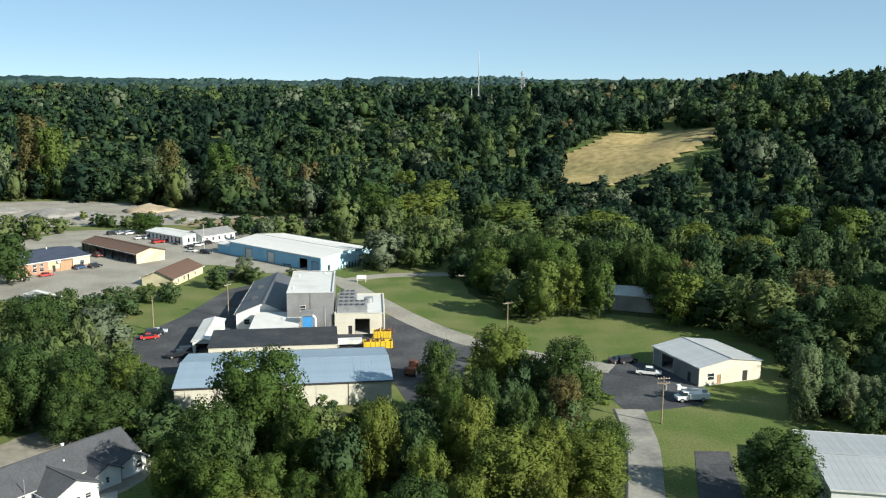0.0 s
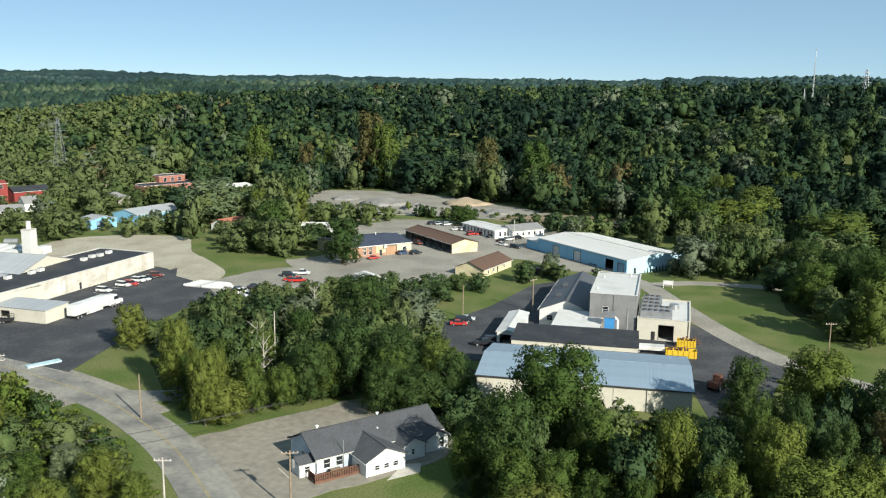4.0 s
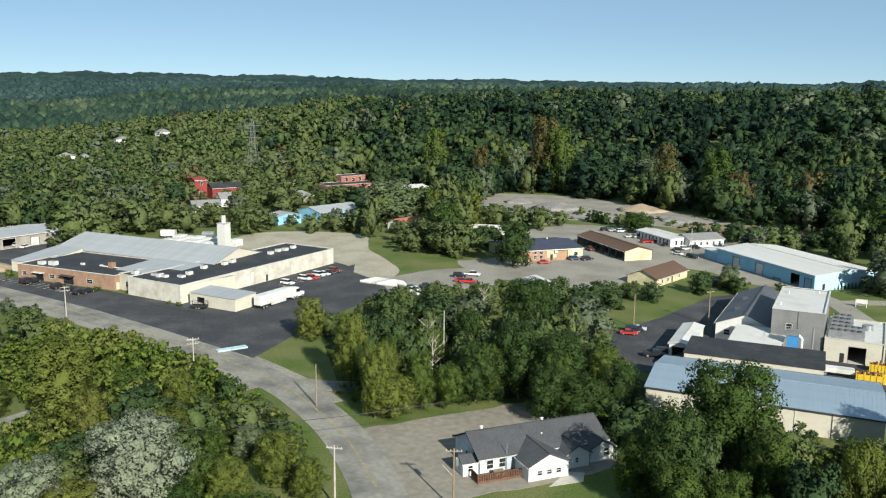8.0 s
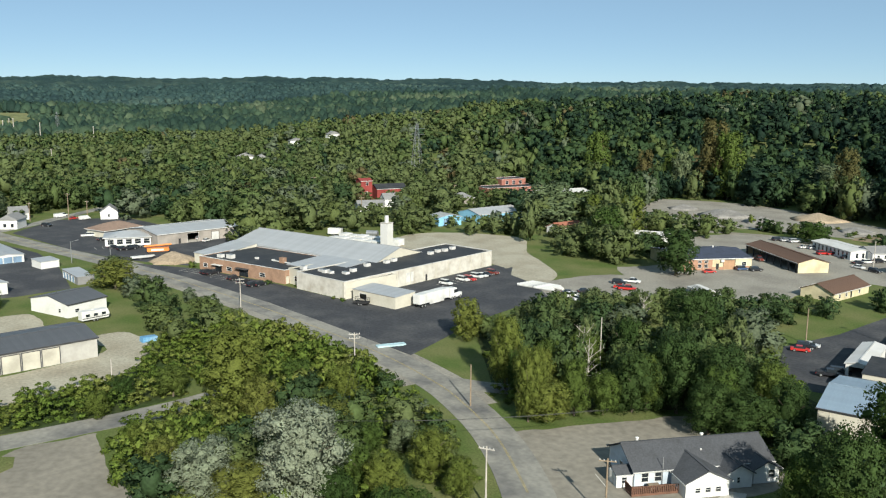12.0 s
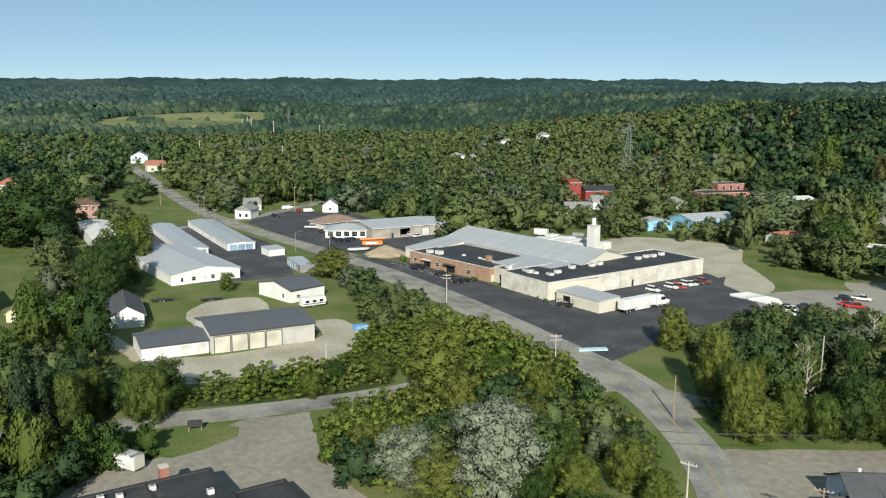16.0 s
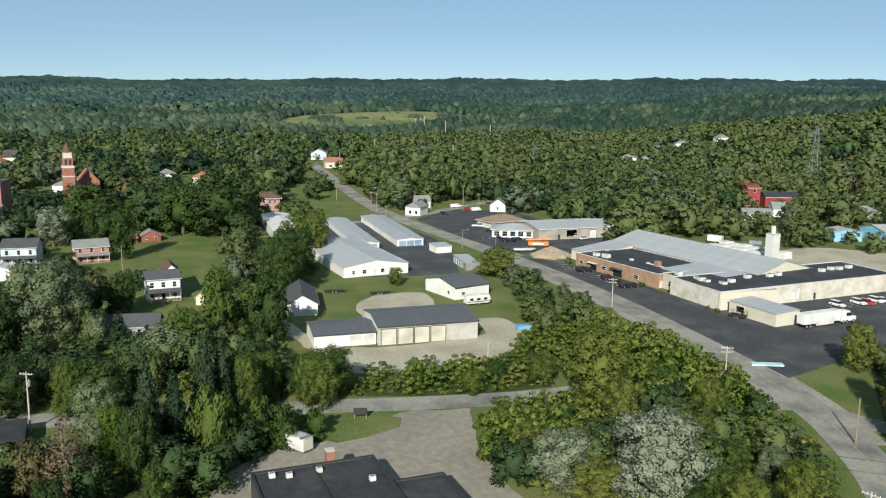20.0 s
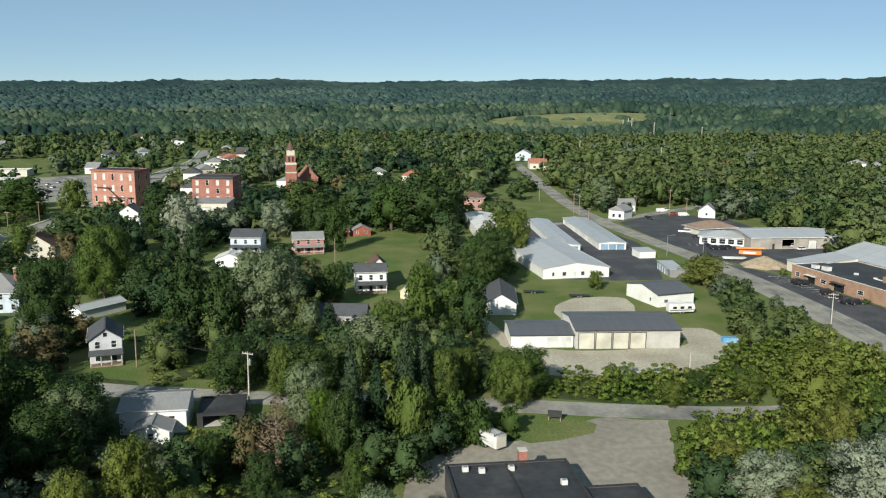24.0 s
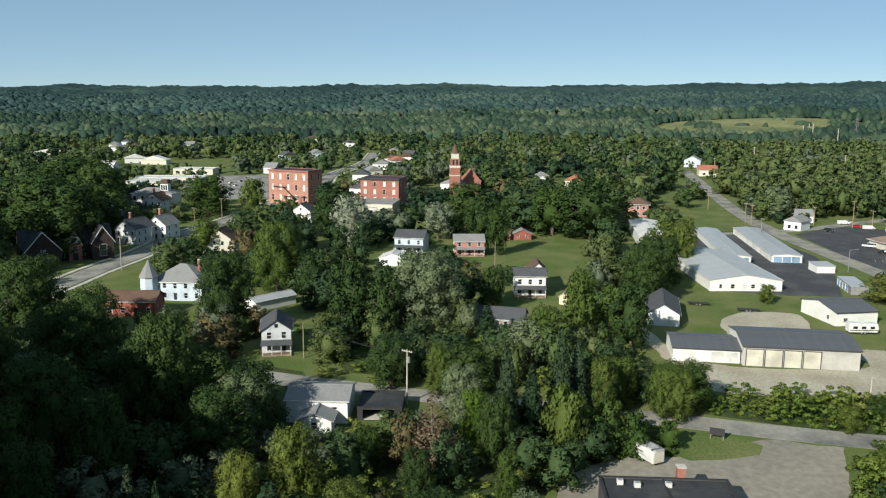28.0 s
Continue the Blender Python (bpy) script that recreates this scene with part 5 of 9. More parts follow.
building("grey_roof_house", "house with a weathered grey hipped roof", "house", -322, 352, 60, 12, 10, 3.6, TAN_GREY, "r", SHINGLE_GREY, "hip", 2.6, 0.4)

# ---- warehouse ----
wh = building("warehouse", "long stained cream warehouse with a black flat roof", "warehouse", -190.5, 160.5, 92.3, 71.5, 22, 5.4, STAINED, "r", ROOF_DARK, "flat", 0, 0,
              [("f", "overhead", 18, 0.9, 3.0, 3.0, DOOR_WHITE), ("f", "overhead", 27, 0.9, 3.0, 3.0, DOOR_WHITE), ("f", "door", 36, 0.05, 1.0, 2.1, DARK)], None, 0, ROOF_WHITE)
for u, v in ((6, 15), (13, 10), (22, 13), (30, 12), (34, 12.5), (52, 12), (57, 13), (60, 12.3), (65, 13)):
    roof_unit(wh, u, v, 5.2, 1.9, 1.4, 1.0)
part("down_pipe", boxes(*[(4.0 + 6.2 * k, 4.12 + 6.2 * k, -0.1, 0, 0.1, 5.3) for k in range(11)]), CREAM, wh)
w1 = building("warehouse_block", "cream painted warehouse front with a black roof", "warehouse", -220.5, 162.6, -4.2, 30, 20, 5.0, CREAM, "r", ROOF_DARK, "flat", 0, 0,
              [("f", "overhead", 8.5, 0.05, 3.6, 3.2, DOOR_CREAM), ("f", W, 3.2, 1.4, 1.4, 1.4, None), ("f", "door", 15, 0.05, 1.0, 2.1, DARK)], None, 0, CREAM)
for u, v in ((4, 3), (12, 4.5), (16, 5), (20, 8)):
    roof_unit(w1, u, v, 4.8, 2.2, 1.5, 1.1)
wb = building("brick_offices", "tan brick offices with a black flat roof", "office", -261, 154.6, 8.2, 41.5, 25, 4.6, BRICK, "r", ROOF_DARK, "flat", 0, 0,
              [("f", "door", 8, 0.05, 3.4, 2.4, GLASS), ("f", "door", 20, 0.05, 4.4, 2.6, GLASS), ("f", W, 2, 1.2, 2, 1.2, None), ("f", W, 14, 1.2, 2.4, 1.2, None), ("f", W, 30, 1.2, 2.4, 1.2, None), ("r", "door", 0.3, 0.05, 1.4, 2.4, DOOR_CREAM)], None, 0, TRIM)
part("brick_chimney", boxes((30.2, 32.0, 8.7, 10.3, 4.2, 6.2)), BRICK, wb)
part("roof_pipe", boxes((26, 30.1, 9.3, 9.6, 4.5, 4.8), (32.1, 36.5, 9.3, 9.6, 4.5, 4.8)), TRIM, wb)
for u, v, s in ((7, 3.5, 2.2), (11, 4.5, 2.6), (19, 9, 1.2), (26, 10, 1.0)):
    roof_unit(wb, u, v, 4.4, s, s * 0.7, s * 0.5)
part("awning", boxes((7.4, 12, -1.3, 0, 2.6, 2.75)), TRIM, wb)
part("awning", boxes((19.4, 25, -1.6, 0, 2.8, 2.95)), TRIM_DARK, wb)
building("gable_hall", "large hall with a light grey metal gable roof", "warehouse", -276, 178.5, 7.5, 70, 26, 5.0, CREAM, "r", ROOF_GREY, "gable_x", 3.6, 0.3, [("r", W, 11.5, 3.4, 1.6, 1.2, DARK)], {"f": GREY_WALL}, 1.1, ROOF_GREY)
building("hall_lean_to", "lean-to with a light grey metal roof", "warehouse", -226.8, 166.6, 5, 20, 17.0, 4.75, GREY_WALL, "r", ROOF_GREY, "shed", 0.75, 0.25, (), None, 1.1)
building("hall_lean_to", "grey roofed lean-to with a cream end wall", "warehouse", -272.6, 159.5, 7.5, 12, 19, 3.6, CREAM, "r", ROOF_GREY, "shed", 2.0, 0.25, (), None, 1.1)
an = building("loading_annex", "cream loading annex with a grey roof beside the dock", "warehouse", -188, 161.7, 4, 17, 8.5, 3.5, CREAM, "r", ROOF_GREY, "shed", 0.35, 0.2, [("f", "open", 2.6, 0.05, 3.0, 2.6, TRIM)], None, 1.4)
st = thing("chimney_stack", "square white chimney stack behind the hall", "chimney", pose(-240, 224, 0, 0, 0, 8))
part("shaft", boxes((-1.75, 1.75, -1.75, 1.75, 0, 11.2)), ROOF_WHITE, st)
part("shoulder", boxes((-1.85, 1.85, -1.85, 1.85, 11.2, 11.5)), CONCRETE, st)
part("flue", tube(bmesh.new(), 0, 0, 11.5, 14.2, 0.85, 0.8, 14), ROOF_WHITE, st)

# ---- storage units and garages ----
building("storage_hall", "white storage hall with a broad grey gable roof", "warehouse", -266.5, 70.6, 93, 22.8, 50, 3.5, WHITE, "r", ROOF_GREY, "gable_y", 1.8, 0.3,
         [("f", "door", 10.4, 0.05, 1.0, 2.1, DOOR_WHITE), ("f", W, 6.6, 1.0, 1.2, 1.2, None), ("f", W, 13, 1.0, 1.2, 1.2, None), ("f", W, 3, 1, 0.8, 1.2, None)], None, 1.1)


def storage_row(x, y, ang, L, D, H, end_mat, side):
    ops = [("f", "overhead", 0.6 + (L - 1.2) / 3 * k + 0.15, 0.05, (L - 1.2) / 3 - 0.3, H - 0.5, end_mat) for k in range(3)]
    n = int(D / 3.1)
    ops += [(side, "overhead", 0.4 + 3.1 * k, 0.05, 2.7, H - 0.5, DOOR_WHITE if side == "l" else DOOR_BLUE) for k in range(n - 1)]
    return building("storage_row", "long low row of storage units with roll-up doors", "storage units", x, y, ang, L, D, H, WHITE, "r", ROOF_GREY, "gable_y", 0.5, 0.25, ops, None, 0, TRIM, None, None, "rows of storage units")


storage_row(-317, 106, 86, 10.8, 68, 2.7, DOOR_BLUE, "l")
storage_row(-313.5, 88, 86, 9.2, 68, 2.7, DOOR_BLUE, "r")
building("small_shed", "small pale shed beside the storage units", "shed", -298, 115.4, 93, 6.4, 7, 2.5, WHITE, "r", ROOF_GREY, "shed", 0.3, 0.2)
building("locker_row", "row of grey storage lockers with a flat roof", "storage units", -265, 113.5, 84, 5.2, 15, 2.5, GREY_WALL, "r", ROOF_GREY, "shed", 0.25, 0.15, [("l", "overhead", 0.5 + 2.9 * k, 0.05, 2.4, 2.1, DOOR_BLUE) for k in range(4)])
building("white_barn", "white barn with a dark steel roof beside a camper", "barn", -242, 90.2, 13, 16, 12.4, 3.7, WHITE, "r", ROOF_STEEL, "gable_y", 1.6, 0.35, [("f", W, 12, 1.2, 1, 1, None), ("r", W, 2, 1.2, 1.2, 0.9, None)], None, 1.0, TRIM_DARK)
building("four_bay_garage", "white metal garage with four cream overhead doors", "garage", -189.9, 58.8, 85, 25.2, 17, 4.6, WHITE, "r", ROOF_STEEL, "gable_x", 1.3, 0.35,
         [("f", "overhead", 0.7 + 4.15 * k, 0.05, 3.7, 3.9, DOOR_CREAM) for k in range(4)], {"f": GARAGE_FRONT}, 0.9, TRIM_DARK)
building("low_garage", "lower white garage with a dark steel roof", "garage", -192.6, 43.6, 85, 15, 13, 3.1, WHITE, "r", ROOF_STEEL, "gable_x", 1.0, 0.3,
         [("f", "overhead", 8.6, 0.05, 2.8, 2.5, DOOR_WHITE), ("f", "overhead", 12.0, 0.05, 2.6, 2.5, DOOR_WHITE), ("f", "overhead", 2, 0.05, 2.8, 2.5, DOOR_WHITE)], None, 0.9, TRIM_DARK)
building("gabled_shed", "white gabled shed with a charcoal roof in the grass", "shed", -223.8, 43.3, 80, 8.4, 20, 3.3, CLAP, "r", SHINGLE, "gable_y", 2.5, 0.4, [("l", "door", 14, 0.05, 1.0, 2.1, DARK), ("l", W, 8, 1, 1, 1, None)])
fl = building("flat_roof_shop", "low building with a black flat roof and metal edging", "shop", -98, 17.5, 90, 19, 23, 4.0, TRIM_DARK, "r", ROOF_DARK, "flat", 0, 0, [("f", "door", 4, 0.05, 1, 2.1, DARK), ("b", W, 3, 1, 2, 1.2, None)], None, 0, DARK)
building("flat_roof_shop", "stepped black roofed wing of the low building", "shop", -98, 36.6, 90, 8.2, 14, 3.7, TRIM_DARK, "r", ROOF_DARK, "flat", 0, 0, [("r", W, 3, 1, 2, 1.2, None)], None, 0, DARK)
for u, v in ((2.8, 21), (9.8, 20.5), (5.2, 20.2), (16.5, 15)):
    roof_unit(fl, u, v, 3.8, 0.9, 0.8, 0.7)
part("roof_step", boxes((9.3, 9.5, 0.4, 22.6, 3.75, 4.02)), DARK, fl)
chimney(fl, 12.2, 23.6, 0, 5.6, 1.2, RED_BRICK)

# ---- shops by the crossing ----
building("repair_shop", "long taupe shop with a light grey roof and open bay", "shop", -312, 166.5, 88, 37, 24, 4.6, TAN_GREY, "r", ROOF_GREY, "gable_x", 1.4, 0.5,
         [("f", "open", 13, 0.05, 5, 3.8, TRIM), ("f", "overhead", 24, 0.05, 3.4, 3.4, DOOR_WHITE), ("f", "door", 9, 0.05, 1, 2.1, DARK)], None, 1.4)
building("shop_front", "white shop front with large windows under a grey hipped roof", "shop", -326, 151.5, 62, 18, 13, 3.4, CLAP, "r", ROOF_GREY, "hip", 1.8, 0.8, [("f", W, 1 + 3.4 * k, 0.7, 2.2, 1.9, None) for k in range(5)] + [("r", W, 2 + 3.4 * k, 0.7, 2.2, 1.9, None) for k in range(3)])
building("diner", "low diner with a tan brown shingle roof", "shop", -345, 160.5, 100, 18, 12, 3.1, CREAM, "r", SHINGLE_TAN, "hip", 2.6, 0.9, [("f", W, 2 + 3.4 * k, 0.8, 2.0, 1.4, None) for k in range(4)])
building("crossing_house", "small pale house beside the crossing", "house", -424, 152, 80, 8, 9, 3.4, CLAP, "r", SHINGLE_GREY, "gable_x", 2.6, 0.4, [("f", W, 2, 1, 1, 1.3, None)])
building("crossing_house", "white gabled house at the edge of the trees", "house", -399, 184, 60, 8, 8, 3.6, CLAP, "r", SHINGLE_GREY, "gable_y", 3.0, 0.4, [("f", W, 3.4, 1.2, 1, 1.3, None)])
building("red_roof_store", "cream store with a bright red roof by the far road", "shop", -672, 164, 84, 14, 12, 5.0, CREAM, "r", SHINGLE_RED, "gable_x", 3.2, 0.5, [("f", W, 3, 1, 2, 1.6, None)])
building("blue_grey_house", "pale blue house with a grey roof by the far road", "house", -760, 172, 70, 14, 12, 6.0, PALE_BLUE, "r", SHINGLE_GREY, "gable_y", 4.0, 0.5)
building("brown_villa", "two storey tan villa with a brown hipped roof", "house", -436, 72, 80, 10, 10, 6.4, PINK, "r", SHINGLE_BROWN, "hip", 3.2, 0.9, [("f", W, 1.4 + 2.8 * k, 1, 1.3, 1.4, None) for k in range(3)] + [("f", W, 1.4 + 2.8 * k, 4, 1.3, 1.4, None) for k in range(3)])
building("white_block", "white building behind the storage hall", "warehouse", -345, 62, 86, 12, 46, 4.6, WHITE, "r", ROOF_WHITE, "gable_y", 1.0, 0.3, [("f", W, 2 + 3 * k, 1.5, 1.4, 1.4, None) for k in range(3)])

# ---- old town ----


def house(label, x, y, ang, L, D, H, wall, roof_mat, rise=2.4, kind="gable_y", porch=0.0, storeys=2, group="houses of the town"):
    ops = []
    for s in range(storeys):
        n = max(2, int(L / 3))
        for k in range(n):
            if not (s == 0 and k == n // 2):
                ops.append(("f", W, L * (k + 0.5) / n - 0.5, 0.9 + 2.9 * s, 1.0, 1.5, None))
        for side in "rl":
            for k in range(max(1, int(D / 4))):
                ops.append((side, W, D * (k + 0.5) / max(1, int(D / 4)) - 0.7, 0.9 + 2.9 * s, 0.9, 1.5, None))
    ops.append(("f", "door", L * ((max(2, int(L / 3)) // 2) + 0.5) / max(2, int(L / 3)) - 0.5, 0.25, 1.0, 2.1, DARK))
    b = building("house", label, "house", x, y, ang, L, D, H, wall, "r", roof_mat, kind, rise, 0.45, ops, None, 0, TRIM, None, None, group)
    if kind == "gable_y" and H > 4:
        part("attic_window", boxes((L / 2 - 0.4, L / 2 + 0.4, -0.04, 0.02, H + rise * 0.25, H + rise * 0.25 + 0.9)), GLASS, b)
    if porch:
        r = part("porch_roof", prism(bmesh.new(), [(-porch - 0.3, 2.7), (0, 3.3), (0, 3.42), (-porch - 0.3, 2.82)], -0.2, L + 0.2, Matrix(((0, 0, 1, 0), (1, 0, 0, 0), (0, 1, 0, 0), (0, 0, 0, 1)))), roof_mat, b)
        part("porch_floor", boxes((0, L, -porch, -0.02, 0.05, 0.4)), WOOD_POLE, b)
        for k in range(4):
            u = 0.2 + (L - 0.4) * k / 3
            part("porch_post", boxes((u - 0.07, u + 0.07, -porch, -porch + 0.14, 0.4, 2.7)), TRIM, b)
        part("porch_rail", boxes((0.2, L - 0.2, -porch + 0.03, -porch + 0.1, 1.2, 1.28)), TRIM, b)
    return b


# half shade on the narrow house is put into its siding as grey
house("narrow white two storey house with a front porch, greyed for half shade", -189.6, -52.0, 103, 6.8, 11, 5.8, PALE_GREY, SHINGLE, 2.3, "gable_y", 2.2)
hw = house("white two storey farmhouse with a dark porch roof", -254, 8.8, 92, 9.4, 7, 6.3, CLAP, SHINGLE, 1.8, "gable_x", 2.6)
building("house_wing", "white gabled rear wing of the farmhouse", "house", -261.5, 13.5, 92, 5.5, 9, 6.3, CLAP, "r", SHINGLE_BROWN, "gable_y", 2.6, 0.4, [("r", W, 3, 1, 1, 1.4, None), ("r", W, 3, 4, 1, 1.4, None)])
building("garden_shed", "small pale yellow garden shed", "shed", -245, 21.6, 60, 3.4, 3.4, 2.4, YELLOW, "r", SHINGLE_GREY, "gable_y", 1.4, 0.25, [("f", "door", 1.2, 0.05, 0.9, 1.9, DOOR_WHITE)])
house("two storey salmon brick house with a grey roof", -318.6, -12, 96, 11.3, 9, 5.6, PINK, SHINGLE_GREY, 2.0, "gable_x", 2.0)
house("pale blue two storey house with a gabled front", -322, -35.3, 84, 11.2, 12, 6.2, PALE_BLUE, SHINGLE, 2.2, "gable_x", 2.0)
building("white_extension", "white single storey extension with a pale roof", "house", -297, -38, 85, 9, 8, 3.0, CLAP, "r", ROOF_WHITE, "gable_y", 1.6, 0.3, [("f", W, 2, 1, 1, 1.2, None)])
building("red_cabin", "small red brown cabin in the lawn", "shed", -357.6, 11.6, 93, 7.4, 6, 2.6, RUST_RED, "r", SHINGLE_GREY, "gable_y", 1.8, 0.3, [("f", W, 1.4, 1, 0.9, 1.1, None), ("f", W, 5, 1, 0.9, 1.1, None)])
building("red_shed", "red brown shed with a curved roof", "shed", -355.8, 5.4, 93, 4.6, 4.5, 2.4, RUST_RED, "r", SHINGLE_BROWN, "gable_x", 1.2, 0.2)
building("white_bungalow", "white bungalow with a low grey roof in the shade", "house", -148.5, -36.5, 91, 11.4, 10, 4.4, CLAP, "r", SHINGLE_GREY, "gable_x", 1.3, 0.4, [("f", W, 7.2, 2.2, 1.0, 1.0, None), ("f", W, 8.4, 2.2, 1.0, 1.0, None), ("r", W, 4, 1.4, 1, 1.3, None)])
building("bungalow_porch", "white gabled porch of the bungalow", "house", -143.5, -33.2, 91, 6, 5, 2.5, CLAP, "r", SHINGLE_GREY, "gable_y", 1.2, 0.4, [("f", W, 2.4, 0.9, 1, 1.2, None)])
building("flat_carport", "dark flat roofed carport beside the street", "garage", -150.5, -23.6, 92, 8.4, 9, 2.6, DARK, "r", ROOF_DARK, "flat", 0, 0, [("f", "open", 1, 0.05, 6, 2.1, TRIM_DARK)], None, 0, DARK)
building("dark_cottage", "small house with a dark roof under the trees", "house", -217, -2, 80, 12, 8, 2.8, TAN_GREY, "r", SHINGLE, "gable_x", 2.2, 0.4, [("f", W, 2, 1, 1, 1.2, None), ("f", W, 7, 1, 1, 1.2, None)])
building("green_roof_shed", "long low shed with a pale roof behind the narrow house", "shed", -232, -68, 50, 5, 14, 2.6, WHITE, "r", ROOF_GREY, "gable_y", 1.0, 0.3)
th = house("grey shingled house with a witch hat corner turret", -240, -99, 88, 16, 14, 5.6, PALE_BLUE, SHINGLE_GREY, 4.2, "hip")
tu = part("turret", tube(bmesh.new(), 0.4, -0.5, 0, 7.2, 2.6, 2.6, 8), PALE_BLUE, th, "octagonal turret")
part("turret_roof", tube(bmesh.new(), 0.4, -0.5, 7.2, 12.2, 3.0, 0.06, 8), SHINGLE_GREY, tu, "conical shingled roof")
chimney(th, 13, 7, 6, 11, 0.9, RED_BRICK)
house("low house with a rust brown roof behind trees", -221, -104, 92, 14, 8, 4.2, RUST_RED, SHINGLE_BROWN, 2.0, "gable_x", 0, 1)
house("gabled house with a brown trimmed roof and tall chimney", -312, -107, 92, 12, 10, 5.4, CREAM, SHINGLE_BROWN, 4.0, "gable_y")
GOTHIC = pose(-287.5, -164, 0, 0, 0, 126)


def barge(base, w, h, rise, over=0.45, v=-0.5):
    """White boards along the two slopes of a front gable."""
    for s in (-1, 1):
        a, b = Vector((w / 2 + s * (w / 2 + over), h - over * rise / (w / 2))), Vector((w / 2, h + rise + 0.1))
        part("bargeboard", prism(bmesh.new(), [(a.x, a.y - 0.3), (b.x, b.y - 0.3), (b.x, b.y + 0.12), (a.x, a.y + 0.12)], -v, -v + 0.1, X90), TRIM, base, "white bargeboard")


# church walls and roofs are coloured near black in place of shade
building("church", "long dark brick church hall, darkened for shade, with a steep slate roof", "church", -287.5, -164, 126, 31, 12, 6.0, SHADED_BRICK, "r", ROOF_DARK, "gable_x", 5.4, 0.5,
         [("f", W, 13.2, 1.2, 1.0, 2.4, None), ("f", W, 20.2, 1.2, 1.0, 2.4, None), ("r", W, 4, 1.4, 1.4, 2.6, None)], None, 0, TRIM_DARK)
gl = building("church", "dark brick gabled church wing, darkened for shade, with white bargeboards", "church", *at(GOTHIC, 0.6, -6.5), 126, 11.5, 12.4, 5.6, SHADED_BRICK, "r", ROOF_DARK, "gable_y", 6.4, 0.5,
              [("f", W, 4.2, 1.2, 3.0, 3.0, None), ("f", W, 4.9, 5.0, 1.6, 0.55, None)], None, 0, TRIM_DARK)
barge(gl, 11.5, 5.6, 6.4)
gr = building("church", "narrow dark brick church gable, darkened for shade, with a tall window", "church", *at(GOTHIC, 23.0, -4.2), 126, 7.6, 10.2, 6.8, SHADED_BRICK, "r", ROOF_DARK, "gable_y", 5.4, 0.5,
              [("f", W, 2.6, 1.4, 2.4, 4.2, None)], None, 0, TRIM_DARK)
barge(gr, 7.6, 6.8, 5.4)
gp = building("church_porch", "brick entrance bay with a pale pointed gable", "church", *at(GOTHIC, 15.4, -2.2), 126, 4.4, 4.4, 6.2, SHADED_BRICK, "r", ROOF_GREY, "gable_y", 4.4, 0.3,
              [("f", "door", 1.2, 0.05, 2.0, 2.8, DARK), ("f", W, 1.3, 3.6, 1.8, 1.7, None)], {"f": RED_BRICK}, 0, TRIM)
barge(gp, 4.4, 6.2, 4.4, 0.3, -0.35)
part("gable_panel", prism(bmesh.new(), [(0.5, 6.5), (3.9, 6.5), (2.2, 9.9)], 0.02, 0.1, X90), PALE_BLUE, gp, "pale gable panel")
# grey siding and darkened brick carry the shade of this street
for lab, x, y, a, L, D, H, wl_, rf in (("grey slate roofed house on the town street", -333, -150, 75, 10, 12, 6.2, PALE_GREY, SHINGLE), ("white trimmed house with a grey dormer roof", -345, -142, 80, 9, 11, 6.0, CLAP, SHINGLE_GREY),
                                  ("pale house with a brown roof on the town street", -425, -176, 80, 11, 10, 6.2, CLAP, SHINGLE_BROWN), ("old house with tall chimneys", -352, -166, 75, 12, 10, 7.0, SHADED_BRICK, SHINGLE),
                                  ("white house half hidden by trees", -392, -92, 85, 10, 9, 6.0, CLAP, SHINGLE)):
    hh = house(lab, x, y, a, L, D, H, wl_, rf, 3.6, "gable_y")
    chimney(hh, 3, 6, 6, 12, 0.9, RED_BRICK)
ms = building("mansion", "large white mansion with a dark mansard roof", "mansion", -434, -186, 88, 22, 13, 8.6, CLAP, "r", SHINGLE_GREY, "hip", 2.6, 0.6, [("f", W, 1.5 + 4.2 * k, 1, 1.4, 2.2, None) for k in range(5)] + [("f", W, 1.5 + 4.2 * k, 5, 1.4, 2.2, None) for k in range(5)])
cu = part("cupola", boxes((15, 19, 3, 7, 8.6, 13.6)), CLAP, ms, "square white cupola")
part("cupola_roof", boxes((14.6, 19.4, 2.6, 7.4, 13.6, 14.0), (15.2, 18.8, 3.2, 6.8, 14.0, 15.6)), SHINGLE_BROWN, cu)
for k in range(3):
    part("cupola_window", boxes((15.4 + 1.2 * k, 16.2 + 1.2 * k, 2.94, 3.0, 10.2, 12.8)), GLASS, cu)


def block(name, label, x, y, ang, L, D, H, wall, cols, rows, roof_mat=ROOF_DARK, first=1.4, glass_h=2.4):
    ops = []
    for j in range(rows):
        for k in range(cols):
            # most front panes are white to stand for reflected sky
            ops.append(("f", "sky_pane" if (k + j) % 4 else W, L * (k + 0.5) / cols - 0.65, first + j * (H - 1.5) / rows, 1.3, glass_h, TRIM))
        for k in range(2):
            ops.append(("r", W, D * (k + 0.5) / 2 - 0.7, first + j * (H - 1.5) / rows, 1.2, glass_h, TRIM))
    return building(name, label, "building", x, y, ang, L, D, H, wall, "r", roof_mat, "flat", 0, 0, ops, None, 0, TRIM_DARK)


bk = block("brick_block", "three storey orange brick block with an iron fire escape", -470, -122, 68, 26, 14, 19.0, ORANGE_BRICK, 5, 3, ROOF_DARK, 2.0, 3.2)
part("cornice", boxes((-0.5, 26.5, -0.5, 0, 18.1, 18.9), (26.0, 26.5, 0, 14, 18.1, 18.9)), RED_BRICK, bk)
fe = part("fire_escape", boxes((3, 12, -1.2, 0, 9.6, 9.7), (10, 25, -1.2, 0, 4.6, 4.7)), DARK, bk)
